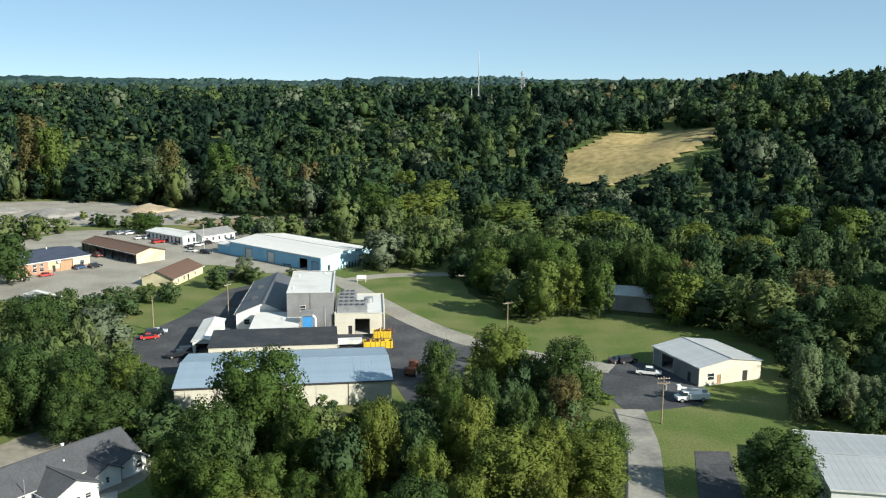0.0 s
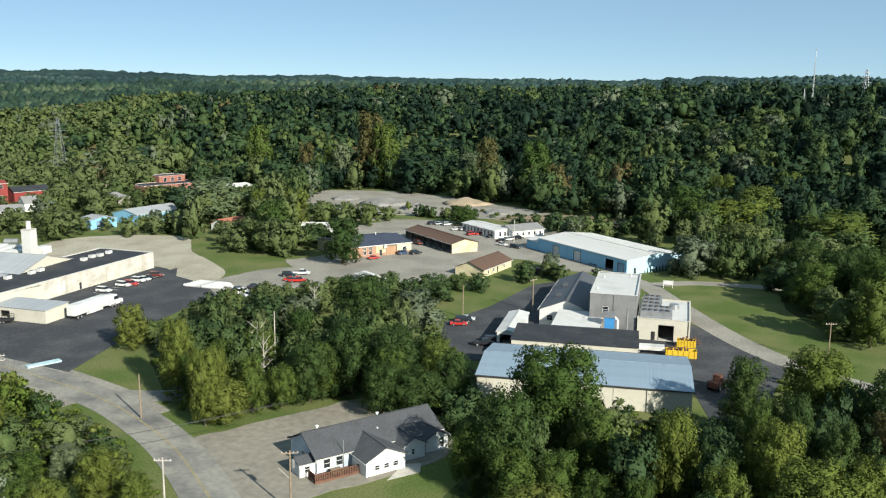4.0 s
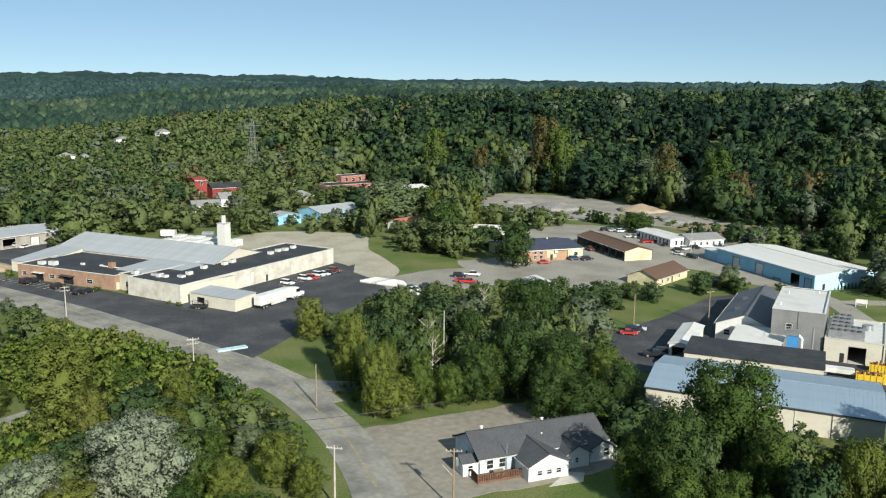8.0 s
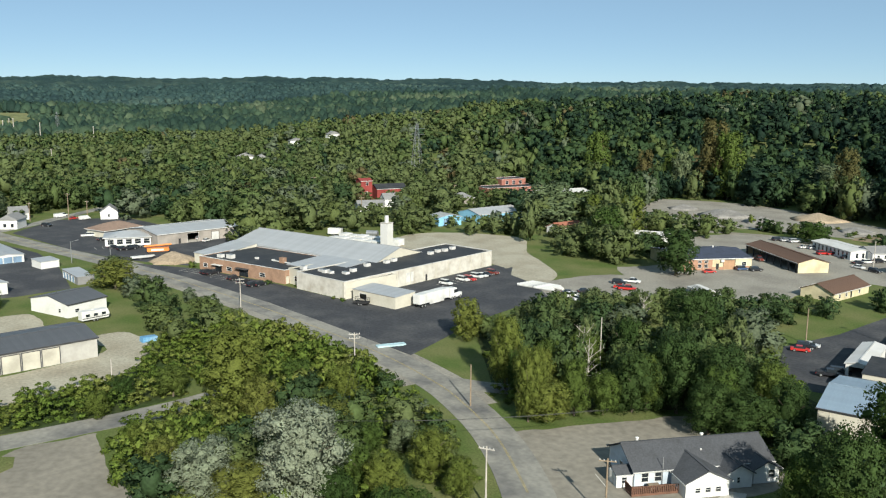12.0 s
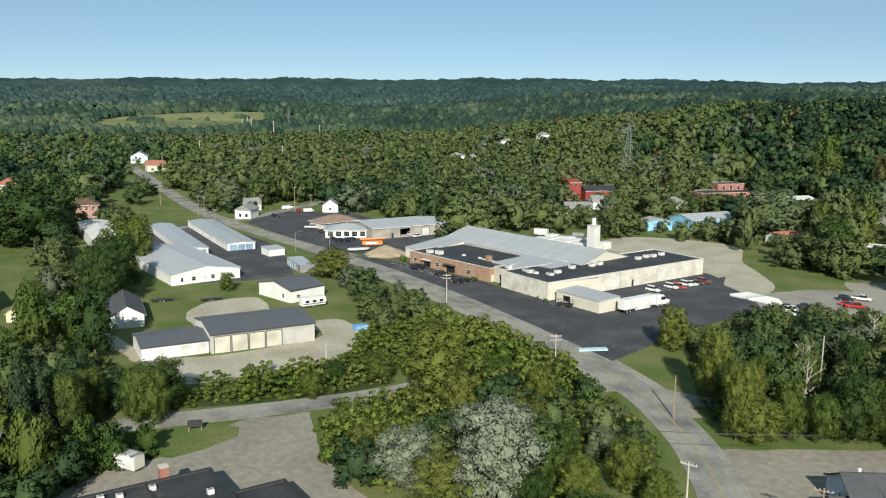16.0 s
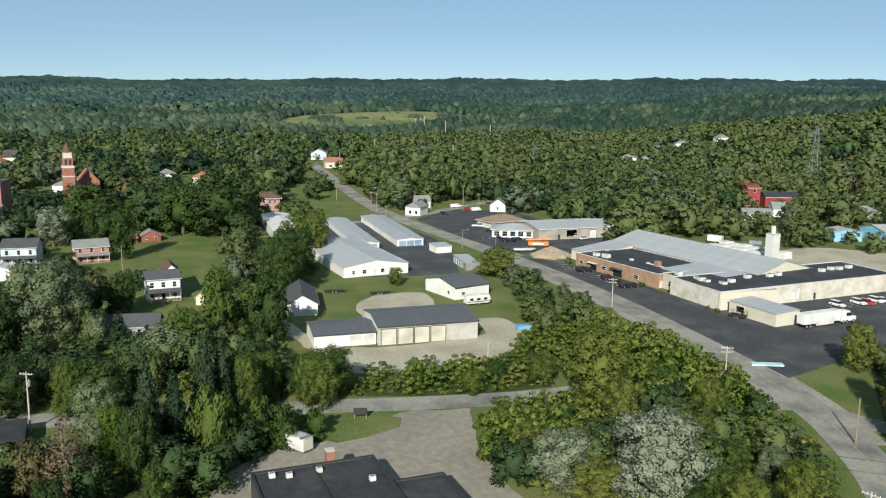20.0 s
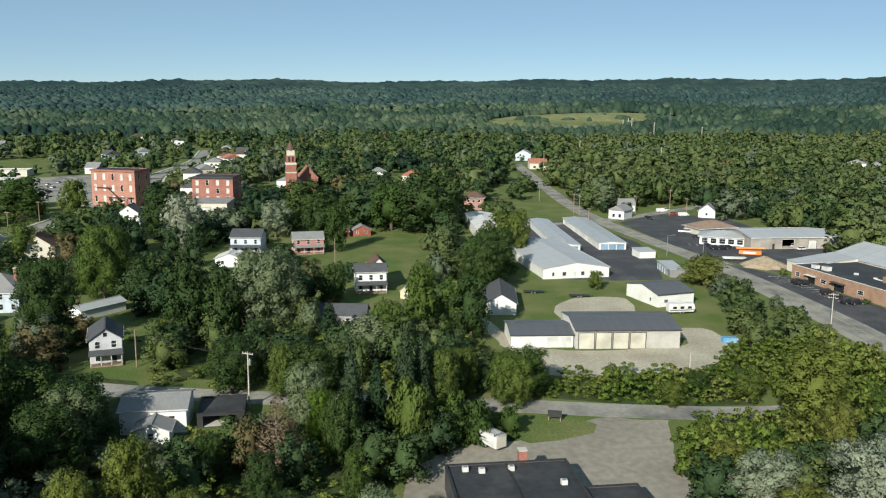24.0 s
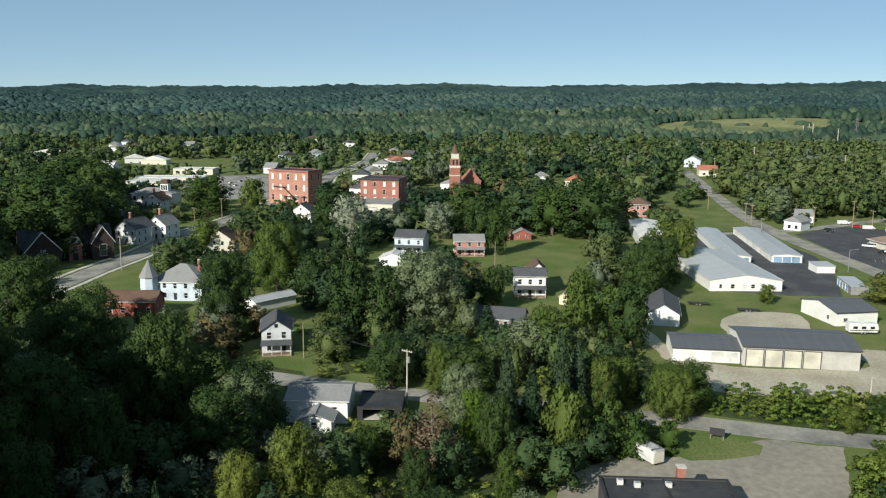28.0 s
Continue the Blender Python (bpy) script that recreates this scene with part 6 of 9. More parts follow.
for k in range(8):
    part("rail_post", boxes((3 + 1.28 * k, 3.06 + 1.28 * k, -1.2, -1.14, 9.7, 10.7)), DARK, fe)
part("stair", prism(bmesh.new(), [(10, 9.6), (10.3, 9.6), (16.3, 4.7), (16.0, 4.7)], 0.4, 1.2, X90), DARK, fe)
b1 = block("brick_block", "red brick commercial block with tall windows", -440, -66, 82, 20.5, 18, 17.5, RED_BRICK, 4, 4)
part("cornice", boxes((-0.4, 20.9, -0.4, 0, 16.6, 17.4)), DARK, b1)
building("block_annex", "low cream block annex with a white door", "building", -423, -64, 82, 17, 16, 6.4, CREAM, "r", SHINGLE_GREY, "shed", 0.8, 0.3, [("f", "overhead", 5, 0.05, 4, 4.4, DOOR_WHITE)])
FOOTPRINTS.append([(-528, -28), (-500, -26), (-500, 4), (-528, 8)])
sp = thing("church_steeple", "banded red brick church steeple with a slate spire", "church", pose(-520, -20, 0, 0, 0, 8))
part("tower", boxes((-3, 3, -3, 3, 0, 17)), RED_BRICK, sp)
part("stone_band", boxes((-3.15, 3.15, -3.15, 3.15, 17, 18.2)), CREAM, sp)
part("string_course", boxes((-3.15, 3.15, -3.15, 3.15, 12, 12.6)), CREAM, sp)
part("belfry", boxes((-2.6, 2.6, -2.6, 2.6, 18.2, 22.5)), RED_BRICK, sp)
for k in (-1, 1):
    part("louvre", boxes((2.55, 2.66, k * 1.1 - 0.6, k * 1.1 + 0.6, 18.8, 21.8)), DARK, sp)
part("clock_stage", boxes((-2.2, 2.2, -2.2, 2.2, 22.5, 25.5)), CREAM, sp)
part("spire", tube(bmesh.new(), 0, 0, 25.5, 31.5, 2.6, 0.1, 8), SHINGLE_BROWN, sp)
building("church_nave", "red brick church nave with a pointed gable", "church", -530, -15, 95, 11, 20, 8, RED_BRICK, "r", SHINGLE_RED, "gable_y", 6, 0.4, [("f", W, 4.5, 3, 2, 4, None)])
for lab, x, y, L, D, H, rf in (("white commercial building with a flat pale roof", -528, -232, 26, 30, 4.5, ROOF_WHITE), ("long low shop with a white roof", -560, -236, 44, 16, 4.5, ROOF_WHITE), ("low store with a pale flat roof", -629, -236, 30, 16, 4.5, ROOF_WHITE)):
    building("store", lab, "shop", x, y, 92, L, D, H, CREAM, "r", rf, "flat", 0, 0, [("f", W, 2 + 5 * k, 0.8, 3, 2, None) for k in range(int(L / 6))])


# ---- vehicles ----
def loft(bm, sections):
    """Skin through equal rings of points."""
    rings = [[bm.verts.new(p) for p in s] for s in sections]
    n = len(rings[0])
    for a, b in zip(rings, rings[1:]):
        for i in range(n):
            bm.faces.new((a[i], a[(i + 1) % n], b[(i + 1) % n], b[i]))
    bm.faces.new(rings[0][::-1]), bm.faces.new(rings[-1])
    bmesh.ops.recalc_face_normals(bm, faces=bm.faces)
    return bm


def side_profile(pts, w, tuck=0.12):
    """A body from its side outline (x, z), narrower towards the top."""
    top = max(z for _, z in pts)
    low = min(z for _, z in pts)
    def ring(s):
        return [(x, s * (w / 2 - tuck * ((z - low) / (top - low)) ** 2), z) for x, z in pts]
    bm = bmesh.new()
    loft(bm, [ring(-1), ring(-0.0001), ring(1)])
    bmesh.ops.bevel(bm, geom=[e for e in bm.edges if e.is_manifold and e.calc_face_angle(0) > 0.5], offset=0.05, segments=1, affect="EDGES")
    return bm


SHAPES = {
    "sedan": (1.80, [(-2.25, 0.32), (2.2, 0.30), (2.3, 0.62), (1.25, 0.88), (-1.6, 0.92), (-2.28, 0.86)], [(-1.55, 0.90), (1.15, 0.88), (0.35, 1.38), (-0.95, 1.40)], 1.35),
    "suv": (1.90, [(-2.3, 0.36), (2.25, 0.34), (2.35, 0.80), (1.2, 1.04), (-2.3, 1.06)], [(-2.25, 1.05), (1.15, 1.03), (0.5, 1.66), (-2.0, 1.70)], 1.40),
    "pickup": (1.98, [(-2.8, 0.45), (2.6, 0.42), (2.75, 0.85), (1.5, 1.10), (0.0, 1.12), (-2.8, 1.08)], [(-0.75, 1.10), (1.45, 1.10), (0.75, 1.78), (-0.65, 1.80)], 1.75),
    "van": (2.0, [(-2.7, 0.40), (2.6, 0.38), (2.75, 0.90), (2.0, 1.15), (1.2, 2.05), (-2.7, 2.10)], [(0.9, 1.25), (2.02, 1.18), (1.25, 1.98), (0.9, 2.0)], 1.7)}
CARS = {}
PAINT_WORD = {"white": "white", "black": "black", "red": "bright red", "silver": "silver grey", "blue": "dark blue", "maroon": "maroon"}
KIND_WORD = {"sedan": "sedan", "suv": "sport utility car", "pickup": "pickup truck", "van": "delivery van"}


def wheel_set(ob, spots, r, w=0.22):
    for x, s in spots:
        t = part("wheel", tube(bmesh.new(), 0, 0, -w / 2, w / 2, r, r, 14), RUBBER, ob)
        t.matrix_basis = pose(x, s, r, 90, 0, 0)
        part("rim", tube(bmesh.new(), 0, 0, -w / 2 - 0.01, w / 2 + 0.01, r * 0.62, r * 0.62, 10), STEEL, t)


def vehicle(kind, colour, x, y, ang):
    key = (kind, colour)
    m = pose(x, y, land(x, y) + 0.05, 0, 0, ang)
    if key in CARS:
        return copy_thing(CARS[key], m)
    w, body, cabin, ax = SHAPES[kind]
    ob = thing("car" if kind in ("sedan", "suv") else ("pickup_truck" if kind == "pickup" else "van"), f"parked {PAINT_WORD[colour]} {KIND_WORD[kind]} with dark windows", "car" if kind in ("sedan", "suv") else "truck", pose(0, 0, 0), "parked cars")
    part("body", side_profile(body, w), CAR_PAINT[colour], ob)
    part("cabin_glass", side_profile(cabin, w - 0.1, 0.18), GLASS, ob)
    cx = [p[0] for p in cabin]
    cz = max(p[1] for p in cabin)
    if kind != "van":
        xs = sorted(p[0] for p in cabin if p[1] > cz - 0.1)
        part("roof", boxes((xs[0] - 0.05, xs[1] + 0.05, -w / 2 + 0.28, w / 2 - 0.28, cz - 0.03, cz + 0.04)), CAR_PAINT[colour], ob)
    if kind == "pickup":
        part("bed", boxes((-2.7, -0.85, -w / 2 + 0.2, w / 2 - 0.2, 1.09, 1.12)), DARK, ob)
    for s in (-1, 1):
        front, back = max(p[0] for p in body), min(p[0] for p in body)
        part("headlight", boxes((front - 0.16, front + 0.0, s * w * 0.34 - 0.18, s * w * 0.34 + 0.18, 0.62, 0.76)), TRIM, ob)
        part("tail_light", boxes((back - 0.03, back + 0.08, s * w * 0.38 - 0.14, s * w * 0.38 + 0.14, 0.70, 0.86)), CAR_PAINT["red"], ob)
    wheel_set(ob, [(ax, w / 2 - 0.1), (ax, -w / 2 + 0.1), (-ax, w / 2 - 0.1), (-ax, -w / 2 + 0.1)], 0.34 if kind == "sedan" else 0.38)
    ob.matrix_world = m
    CARS[key] = ob
    return ob


def bucket_truck(x, y, ang):
    ob = thing("utility_truck", "white utility truck with a folded boom and ladder rack", "truck", pose(x, y, 0.05, 0, 0, ang))
    part("body", boxes((-3.4, 0.9, -1.05, 1.05, 0.6, 1.7)), CAR_PAINT["white"], ob)
    part("cab", side_profile([(0.9, 0.5), (3.3, 0.5), (3.4, 1.15), (2.5, 1.35), (2.0, 2.1), (0.9, 2.15)], 2.0), CAR_PAINT["white"], ob)
    part("windscreen", side_profile([(1.2, 1.35), (2.55, 1.35), (2.08, 2.02), (1.2, 2.05)], 2.04, 0.1), GLASS, ob)
    for k in range(3):
        part("locker_door", boxes((-3.2 + 1.3 * k, -2.1 + 1.3 * k, -1.09, -1.05, 0.75, 1.55)), STEEL, ob)
    b = part("boom", rod(bmesh.new(), (-2.8, 0, 2.2), (2.6, 0, 2.9), 0.22, 8), CAR_PAINT["white"], ob)
    part("bucket", boxes((2.5, 3.3, -0.4, 0.4, 2.5, 3.5)), CAR_PAINT["white"], b)
    part("boom_base", boxes((-3.1, -2.3, -0.4, 0.4, 1.7, 2.3)), STEEL, ob)
    wheel_set(ob, [(2.4, 0.95), (2.4, -0.95), (-2.0, 0.95), (-2.0, -0.95)], 0.45)


# ---- poles and wires ----
def utility_pole(x, y, h, ang, arms=1, transformer=0, wood=WOOD_POLE):
    z = land(x, y)
    ob = thing("utility_pole", "wooden utility pole with a crossarm" if arms else "bare wooden utility pole", "pole", pose(x, y, z, 0, 0, ang), "utility poles")
    k = max(1.0, math.hypot(x, y) / 330)
    part("post", tube(bmesh.new(), 0, 0, -0.3, h, 0.17 * k, 0.12 * k, 8), wood, ob)
    for j in range(arms):
        a = part("crossarm", boxes((-1.25, 1.25, -0.07, 0.07, h - 0.5 - 0.9 * j, h - 0.36 - 0.9 * j)), wood, ob)
        for u in (-1.1, -0.5, 0.5, 1.1):
            part("insulator", tube(bmesh.new(), u, 0, h - 0.36 - 0.9 * j, h - 0.14 - 0.9 * j, 0.05, 0.04, 6), TRIM, a)
    if transformer:
        t = part("transformer", tube(bmesh.new(), 0.42, 0, h - 2.6, h - 1.6, 0.28, 0.28, 12), STEEL, ob, "grey can transformer")
        part("bushing", tube(bmesh.new(), 0.42, 0, h - 1.6, h - 1.35, 0.06, 0.05, 6), TRIM, t)
    return ob


def street_light(x, y, h, ang):
    ob = thing("street_light", "tall steel street light with a curved arm", "street light", pose(x, y, land(x, y), 0, 0, ang))
    part("post", tube(bmesh.new(), 0, 0, -0.2, h, 0.13, 0.09, 8), STEEL, ob)
    part("arm", rod(bmesh.new(), (0, 0, h - 0.3), (2.2, 0, h + 0.3), 0.06, 6), STEEL, ob)
    part("lamp_head", boxes((1.9, 2.7, -0.18, 0.18, h + 0.22, h + 0.4)), STEEL, ob)


def wire(p, q, sag=0.8, r=0.018):
    p, q = Vector(p), Vector(q)
    side = Vector((-(q - p).y, (q - p).x, 0)).normalized() * r
    rings = []
    for k in range(9):
        t = k / 8
        c = p.lerp(q, t) - Vector((0, 0, sag * 4 * t * (1 - t)))
        rings.append([c + side, c - side, c + Vector((0, 0, 1.5 * r))])
    bm = loft(bmesh.new(), rings)
    return tagged(part("power_line", bm, DARK, None), "thin dark overhead power line between poles", "power line", "overhead lines")


def lattice_tower(x, y, h, w, label, arms=3):
    z = land(x, y)
    ob = thing("pylon", label, "pylon", pose(x, y, z, 0, 0, 25))
    legs = [(-1, -1), (1, -1), (1, 1), (-1, 1)]
    t = 0.11
    for a, b in legs:
        part("leg", rod(bmesh.new(), (a * w, b * w, -1), (a * w * 0.12, b * w * 0.12, h), t, 4), STEEL, ob)
    n = 7
    for k in range(n):
        z0, z1 = h * k / n, h * (k + 1) / n
        s0, s1 = w * (1 - 0.88 * k / n), w * (1 - 0.88 * (k + 1) / n)
        bm = bmesh.new()
        for i in range(4):
            (a, b), (c, d) = legs[i], legs[(i + 1) % 4]
            rod(bm, (a * s0, b * s0, z0), (c * s1, d * s1, z1), t * 0.6, 3)
            rod(bm, (c * s0, d * s0, z0), (a * s1, b * s1, z1), t * 0.6, 3)
        part("bracing", bm, STEEL, ob)
    for k in range(arms):
        zz = h * (0.72 + 0.1 * k)
        part("crossarm", rod(rod(bmesh.new(), (-w * 1.3, 0, zz), (w * 1.3, 0, zz), t, 4), (-w * 1.3, 0, zz), (0, 0, zz + h * 0.04), t * 0.6, 3), STEEL, ob)


def heap(label, x, y, r, h, material):
    bm = bmesh.new()
    bmesh.ops.create_cone(bm, cap_ends=True, segments=22, radius1=1, radius2=0.08, depth=1)
    bmesh.ops.subdivide_edges(bm, edges=bm.edges, cuts=2, use_grid_fill=True)
    for v in bm.verts:
        n = noise.noise((v.co.x * 2 + x, v.co.y * 2, v.co.z * 2))
        q = v.co.z + 0.5
        v.co = Vector((v.co.x * r * (1 + 0.25 * n), v.co.y * r * (1 + 0.2 * n), q * h * (1 + 0.2 * n)))
    ob = part("gravel_mound", bm, material, None, smooth=True)
    ob.location = (x, y, land(x, y) - 0.02)
    return tagged(ob, label, "heap", "heaps of stone and sand")


# cars in the business yard
vehicle("sedan", "red", -131.3, 276.0, 50)
vehicle("suv", "blue", -125.1, 288.7, 52)
vehicle("suv", "black", -121.1, 290.9, 52)
vehicle("pickup", "maroon", -128.6, 310.9, -40)
vehicle("sedan", "white", -137.6, 268.1, 20)
vehicle("suv", "black", -142.2, 361.4, 55)
vehicle("sedan", "silver", -139.0, 362.3, 55)
vehicle("suv", "white", -134.9, 361.7, 55)
vehicle("sedan", "white", -126.7, 350.6, 55)
vehicle("suv", "silver", -123.3, 351.5, 55)
vehicle("suv", "red", -116.1, 341.0, 55)
vehicle("sedan", "red", -113.3, 343.2, 55)
vehicle("sedan", "black", -106.5, 339.1, 55)
vehicle("suv", "black", -103.7, 339.8, 55)
vehicle("sedan", "black", -99.6, 330.9, 55)
vehicle("suv", "white", -97.4, 334.3, 55)
vehicle("suv", "black", -94.9, 339.3, 55)
vehicle("sedan", "white", -96.7, 322.1, -20)
vehicle("suv", "black", -90.1, 318.6, -20)
vehicle("pickup", "white", -59.5, 303.8, -40)
vehicle("suv", "black", -54.8, 297.2, -40)
vehicle("suv", "black", -42.5, 288.0, -40)
# cars beside the factory
vehicle("sedan", "red", -72.5, 203.8, 20)
vehicle("suv", "black", -72.4, 207.2, 20)
vehicle("pickup", "black", -60.6, 189.1, 20)
vehicle("suv", "black", -59.4, 192.3, 20)
vehicle("sedan", "silver", -72.1, 209.0, 20)
# cars along the warehouse
vehicle("suv", "white", -183.0, 196.8, 5)
vehicle("suv", "white", -182.9, 204.9, 5)
vehicle("suv", "red", -181.8, 207.0, 5)
vehicle("suv", "white", -183.0, 211.9, 5)
vehicle("sedan", "white", -182.9, 214.4, 5)
vehicle("sedan", "black", -183.0, 216.8, 5)
vehicle("suv", "maroon", -183.2, 220.4, 5)
vehicle("suv", "black", -251.5, 151.5, 98)
vehicle("pickup", "black", -249.3, 152.3, 98)
vehicle("suv", "black", -237.1, 152.7, 98)
vehicle("suv", "black", -230.4, 152.0, 98)
vehicle("suv", "black", -224.6, 151.7, 98)
vehicle("suv", "black", -223.7, 153.6, 98)
# cars on the gravel strip
vehicle("pickup", "white", -141.7, 242.3, 20)
vehicle("suv", "black", -144.0, 237.9, 20)
vehicle("pickup", "red", -137.1, 231.7, 25)
vehicle("sedan", "red", -140.0, 232.4, 25)
vehicle("sedan", "black", -145.0, 219.3, 60)
vehicle("suv", "white", -144.2, 211.8, 60)
vehicle("sedan", "black", -147.3, 214.2, 60)
vehicle("sedan", "white", -138.6, 213.7, 60)
vehicle("sedan", "silver", -140.0, 209.6, 60)
vehicle("suv", "black", -141.1, 219.7, 60)
# cars by the shops
vehicle("suv", "black", -394.3, 156.6, 30)
vehicle("pickup", "white", -353.6, 157.2, 60)
vehicle("suv", "silver", -352.7, 160.2, 60)
vehicle("sedan", "black", -319.7, 152.1, 90)
vehicle("suv", "black", -313.7, 152.7, 90)
vehicle("pickup", "black", -312.9, 155.1, 90)
vehicle("sedan", "black", -314.7, 158.6, 90)
vehicle("sedan", "red", -314.7, 172.5, 100)
vehicle("sedan", "white", -308.7, 186.5, 110)
vehicle("suv", "silver", -314.5, 187.2, 110)
vehicle("van", "white", -418.6, 172.7, 100)
vehicle("sedan", "red", -408.5, 175.0, 100)
vehicle("van", "white", -403.0, 178.1, 100)
vehicle("suv", "white", -422.4, 176.2, 100)
vehicle("sedan", "black", -340.0, 157.2, 90)
# cars in the town
vehicle("sedan", "silver", -374.2, -130.5, 170)
vehicle("sedan", "white", -571.1, -174.7, 170)
vehicle("sedan", "white", -553.6, -166.4, 170)
vehicle("sedan", "black", -530.2, -161.7, 170)
vehicle("sedan", "silver", -505.7, -156.0, 170)
vehicle("sedan", "white", -498.6, -141.9, 170)
vehicle("sedan", "silver", -583.2, -171.6, 170)
vehicle("sedan", "blue", -284.2, 7.5, 90)
vehicle("sedan", "white", -222.2, 2.1, 80)
# cars beside the pole barn
vehicle("pickup", "white", 45.3, 179.0, -15)
vehicle("sedan", "black", 40.4, 187.7, 20)
vehicle("suv", "black", 42.4, 187.8, 20)
bucket_truck(50.1, 163.0, 188)
# utility poles
utility_pole(41.0, 150.8, 9.2, 10, 2, 1, WOOD_POLE)
utility_pole(16.3, 206.9, 9.5, 20, 1, 0, WOOD_POLE)
utility_pole(-75.8, 90.6, 9.5, 20, 1, 0, POLE_GREY)
utility_pole(-60.7, 99.4, 9.5, 30, 1, 1, WOOD_POLE)
utility_pole(-135.8, 117.1, 9.5, 60, 2, 0, POLE_GREY)
utility_pole(-204.4, 133.6, 8.5, 60, 2, 0, POLE_GREY)
utility_pole(-97.4, 154.5, 13, 60, 0, 0, POLE_GREY)
utility_pole(-105.0, 120.3, 8.5, 60, 0, 0, WOOD_POLE)
utility_pole(-159.8, -15.1, 11.2, 60, 1, 1, POLE_GREY)
utility_pole(-222.4, 34.8, 10, 60, 1, 1, WOOD_POLE)
utility_pole(-187.6, -41.7, 8.5, 90, 0, 0, WOOD_POLE)
utility_pole(-300.7, 3.2, 9, 90, 0, 0, WOOD_POLE)
utility_pole(-74.1, 211.5, 9, 60, 0, 0, WOOD_POLE)
utility_pole(-58.2, 224.9, 9.5, 60, 1, 0, WOOD_POLE)
utility_pole(-162.5, 75.2, 7, 60, 0, 0, POLE_GREY)
utility_pole(-415.3, 157.4, 9, 30, 1, 0, WOOD_POLE)
utility_pole(-407.0, 172.2, 13, 30, 1, 0, WOOD_POLE)
utility_pole(-404.0, 179.9, 9, 30, 1, 0, WOOD_POLE)
utility_pole(-372.2, 119.0, 9, 30, 1, 0, WOOD_POLE)
utility_pole(-418.5, 125.8, 10, 30, 1, 0, WOOD_POLE)
utility_pole(-411.5, 126.6, 10, 30, 1, 0, WOOD_POLE)
utility_pole(-616.8, 161.1, 18, 30, 1, 0, WOOD_POLE)
utility_pole(-616.9, 173.9, 9, 30, 1, 0, WOOD_POLE)
utility_pole(-468.0, 120.3, 8, 30, 1, 0, WOOD_POLE)
utility_pole(-325.8, 286.7, 9, 60, 1, 0, WOOD_POLE)
utility_pole(-312.1, 305.3, 9, 60, 1, 0, WOOD_POLE)
utility_pole(-306.6, 323.7, 9, 60, 1, 0, WOOD_POLE)
utility_pole(-334.7, 366.6, 9, 60, 1, 0, WOOD_POLE)
utility_pole(-420.2, 327.6, 10, 60, 1, 0, WOOD_POLE)
utility_pole(-419.2, 330.3, 10, 60, 1, 0, WOOD_POLE)
utility_pole(-337.7, 359.2, 9, 60, 1, 0, WOOD_POLE)
utility_pole(-340.6, 377.6, 8, 60, 1, 0, WOOD_POLE)
utility_pole(-372.5, -131.0, 10, 80, 1, 0, WOOD_POLE)
utility_pole(-406.9, -129.3, 10, 80, 1, 0, WOOD_POLE)
utility_pole(-280.8, -124.9, 12, 80, 1, 0, WOOD_POLE)
utility_pole(-487.9, -136.2, 10, 80, 1, 0, WOOD_POLE)
utility_pole(-179.0, 356.9, 9, 60, 0, 0, WOOD_POLE)
utility_pole(-93.2, 327.1, 10, -30, 0, 0, POLE_GREY)
utility_pole(-1160.4, 415.6, 20, 30, 1, 0, POLE_GREY)
utility_pole(-1190.5, 434.3, 20, 30, 1, 0, POLE_GREY)
utility_pole(-1189.3, 439.1, 20, 30, 1, 0, POLE_GREY)
utility_pole(-1064.3, 423.2, 22, 30, 1, 0, POLE_GREY)
utility_pole(-952.9, 437.5, 22, 30, 1, 0, POLE_GREY)
utility_pole(-1816.0, 603.5, 18, 30, 1, 0, POLE_GREY)
utility_pole(-695.5, 284.0, 16, 30, 1, 0, POLE_GREY)
utility_pole(-802.3, 245.0, 16, 30, 1, 0, POLE_GREY)
# street lights
street_light(-301.5, 127.5, 8, 60)
street_light(-294.1, 138.4, 9, 60)
street_light(-320.9, -130.0, 8, 200)
street_light(-281.7, -125.5, 11, 200)

for p, q in (((-103.5, 78.8, 9.2), (-72, 116, 9.2)), ((41, 150.8, 8.8), (4.5, 170, 8.9)), ((-149, 133, 9.0), (-104, 88, 9.2)), ((-204, 139, 8.2), (-149, 133, 9.0))):
    for d in (-1.0, 0.0, 1.0):
        wire((p[0] + d * 0.7, p[1] + d * 0.7, p[2]), (q[0] + d * 0.7, q[1] + d * 0.7, q[2]))
for k in range(3):
    wire((-160, -15.2 + 0.5 * k, 10.8 - 0.4 * k), (-188, -42 + 0.5 * k, 8.0), 1.0)
    wire((-160, -15.2 + 0.5 * k, 10.8 - 0.4 * k), (-196, 36, 9.5), 1.2)
lattice_tower(62, 690, 33, 3.2, "tall steel lattice transmission tower on the ridge")
lattice_tower(-424, 425, 41, 4.4, "steel lattice transmission tower in the woods")
for x, y, h, w in ((26, 655, 45, 0.4), (22, 700, 18, 0.8), (57, 640, 14, 1.2)):
    lattice_tower(x, y, h, w, "slender steel radio mast on the ridge", 0)
lattice_tower(-1150, 480, 30, 3.2, "steel lattice transmission tower beyond the field")

# ---- lorries, trailers and machines ----
sm = thing("semi_trailer_truck", "white semi truck backed up to the loading annex", "truck", pose(-168, 168.3, 0.05, 0, 0, 93))
part("trailer_box", boxes((0, 13.2, -1.28, 1.28, 1.15, 3.95)), TRIM, sm, "long white box trailer")
part("trailer_frame", boxes((0.4, 12.8, -0.5, 0.5, 0.85, 1.15)), DARK, sm)
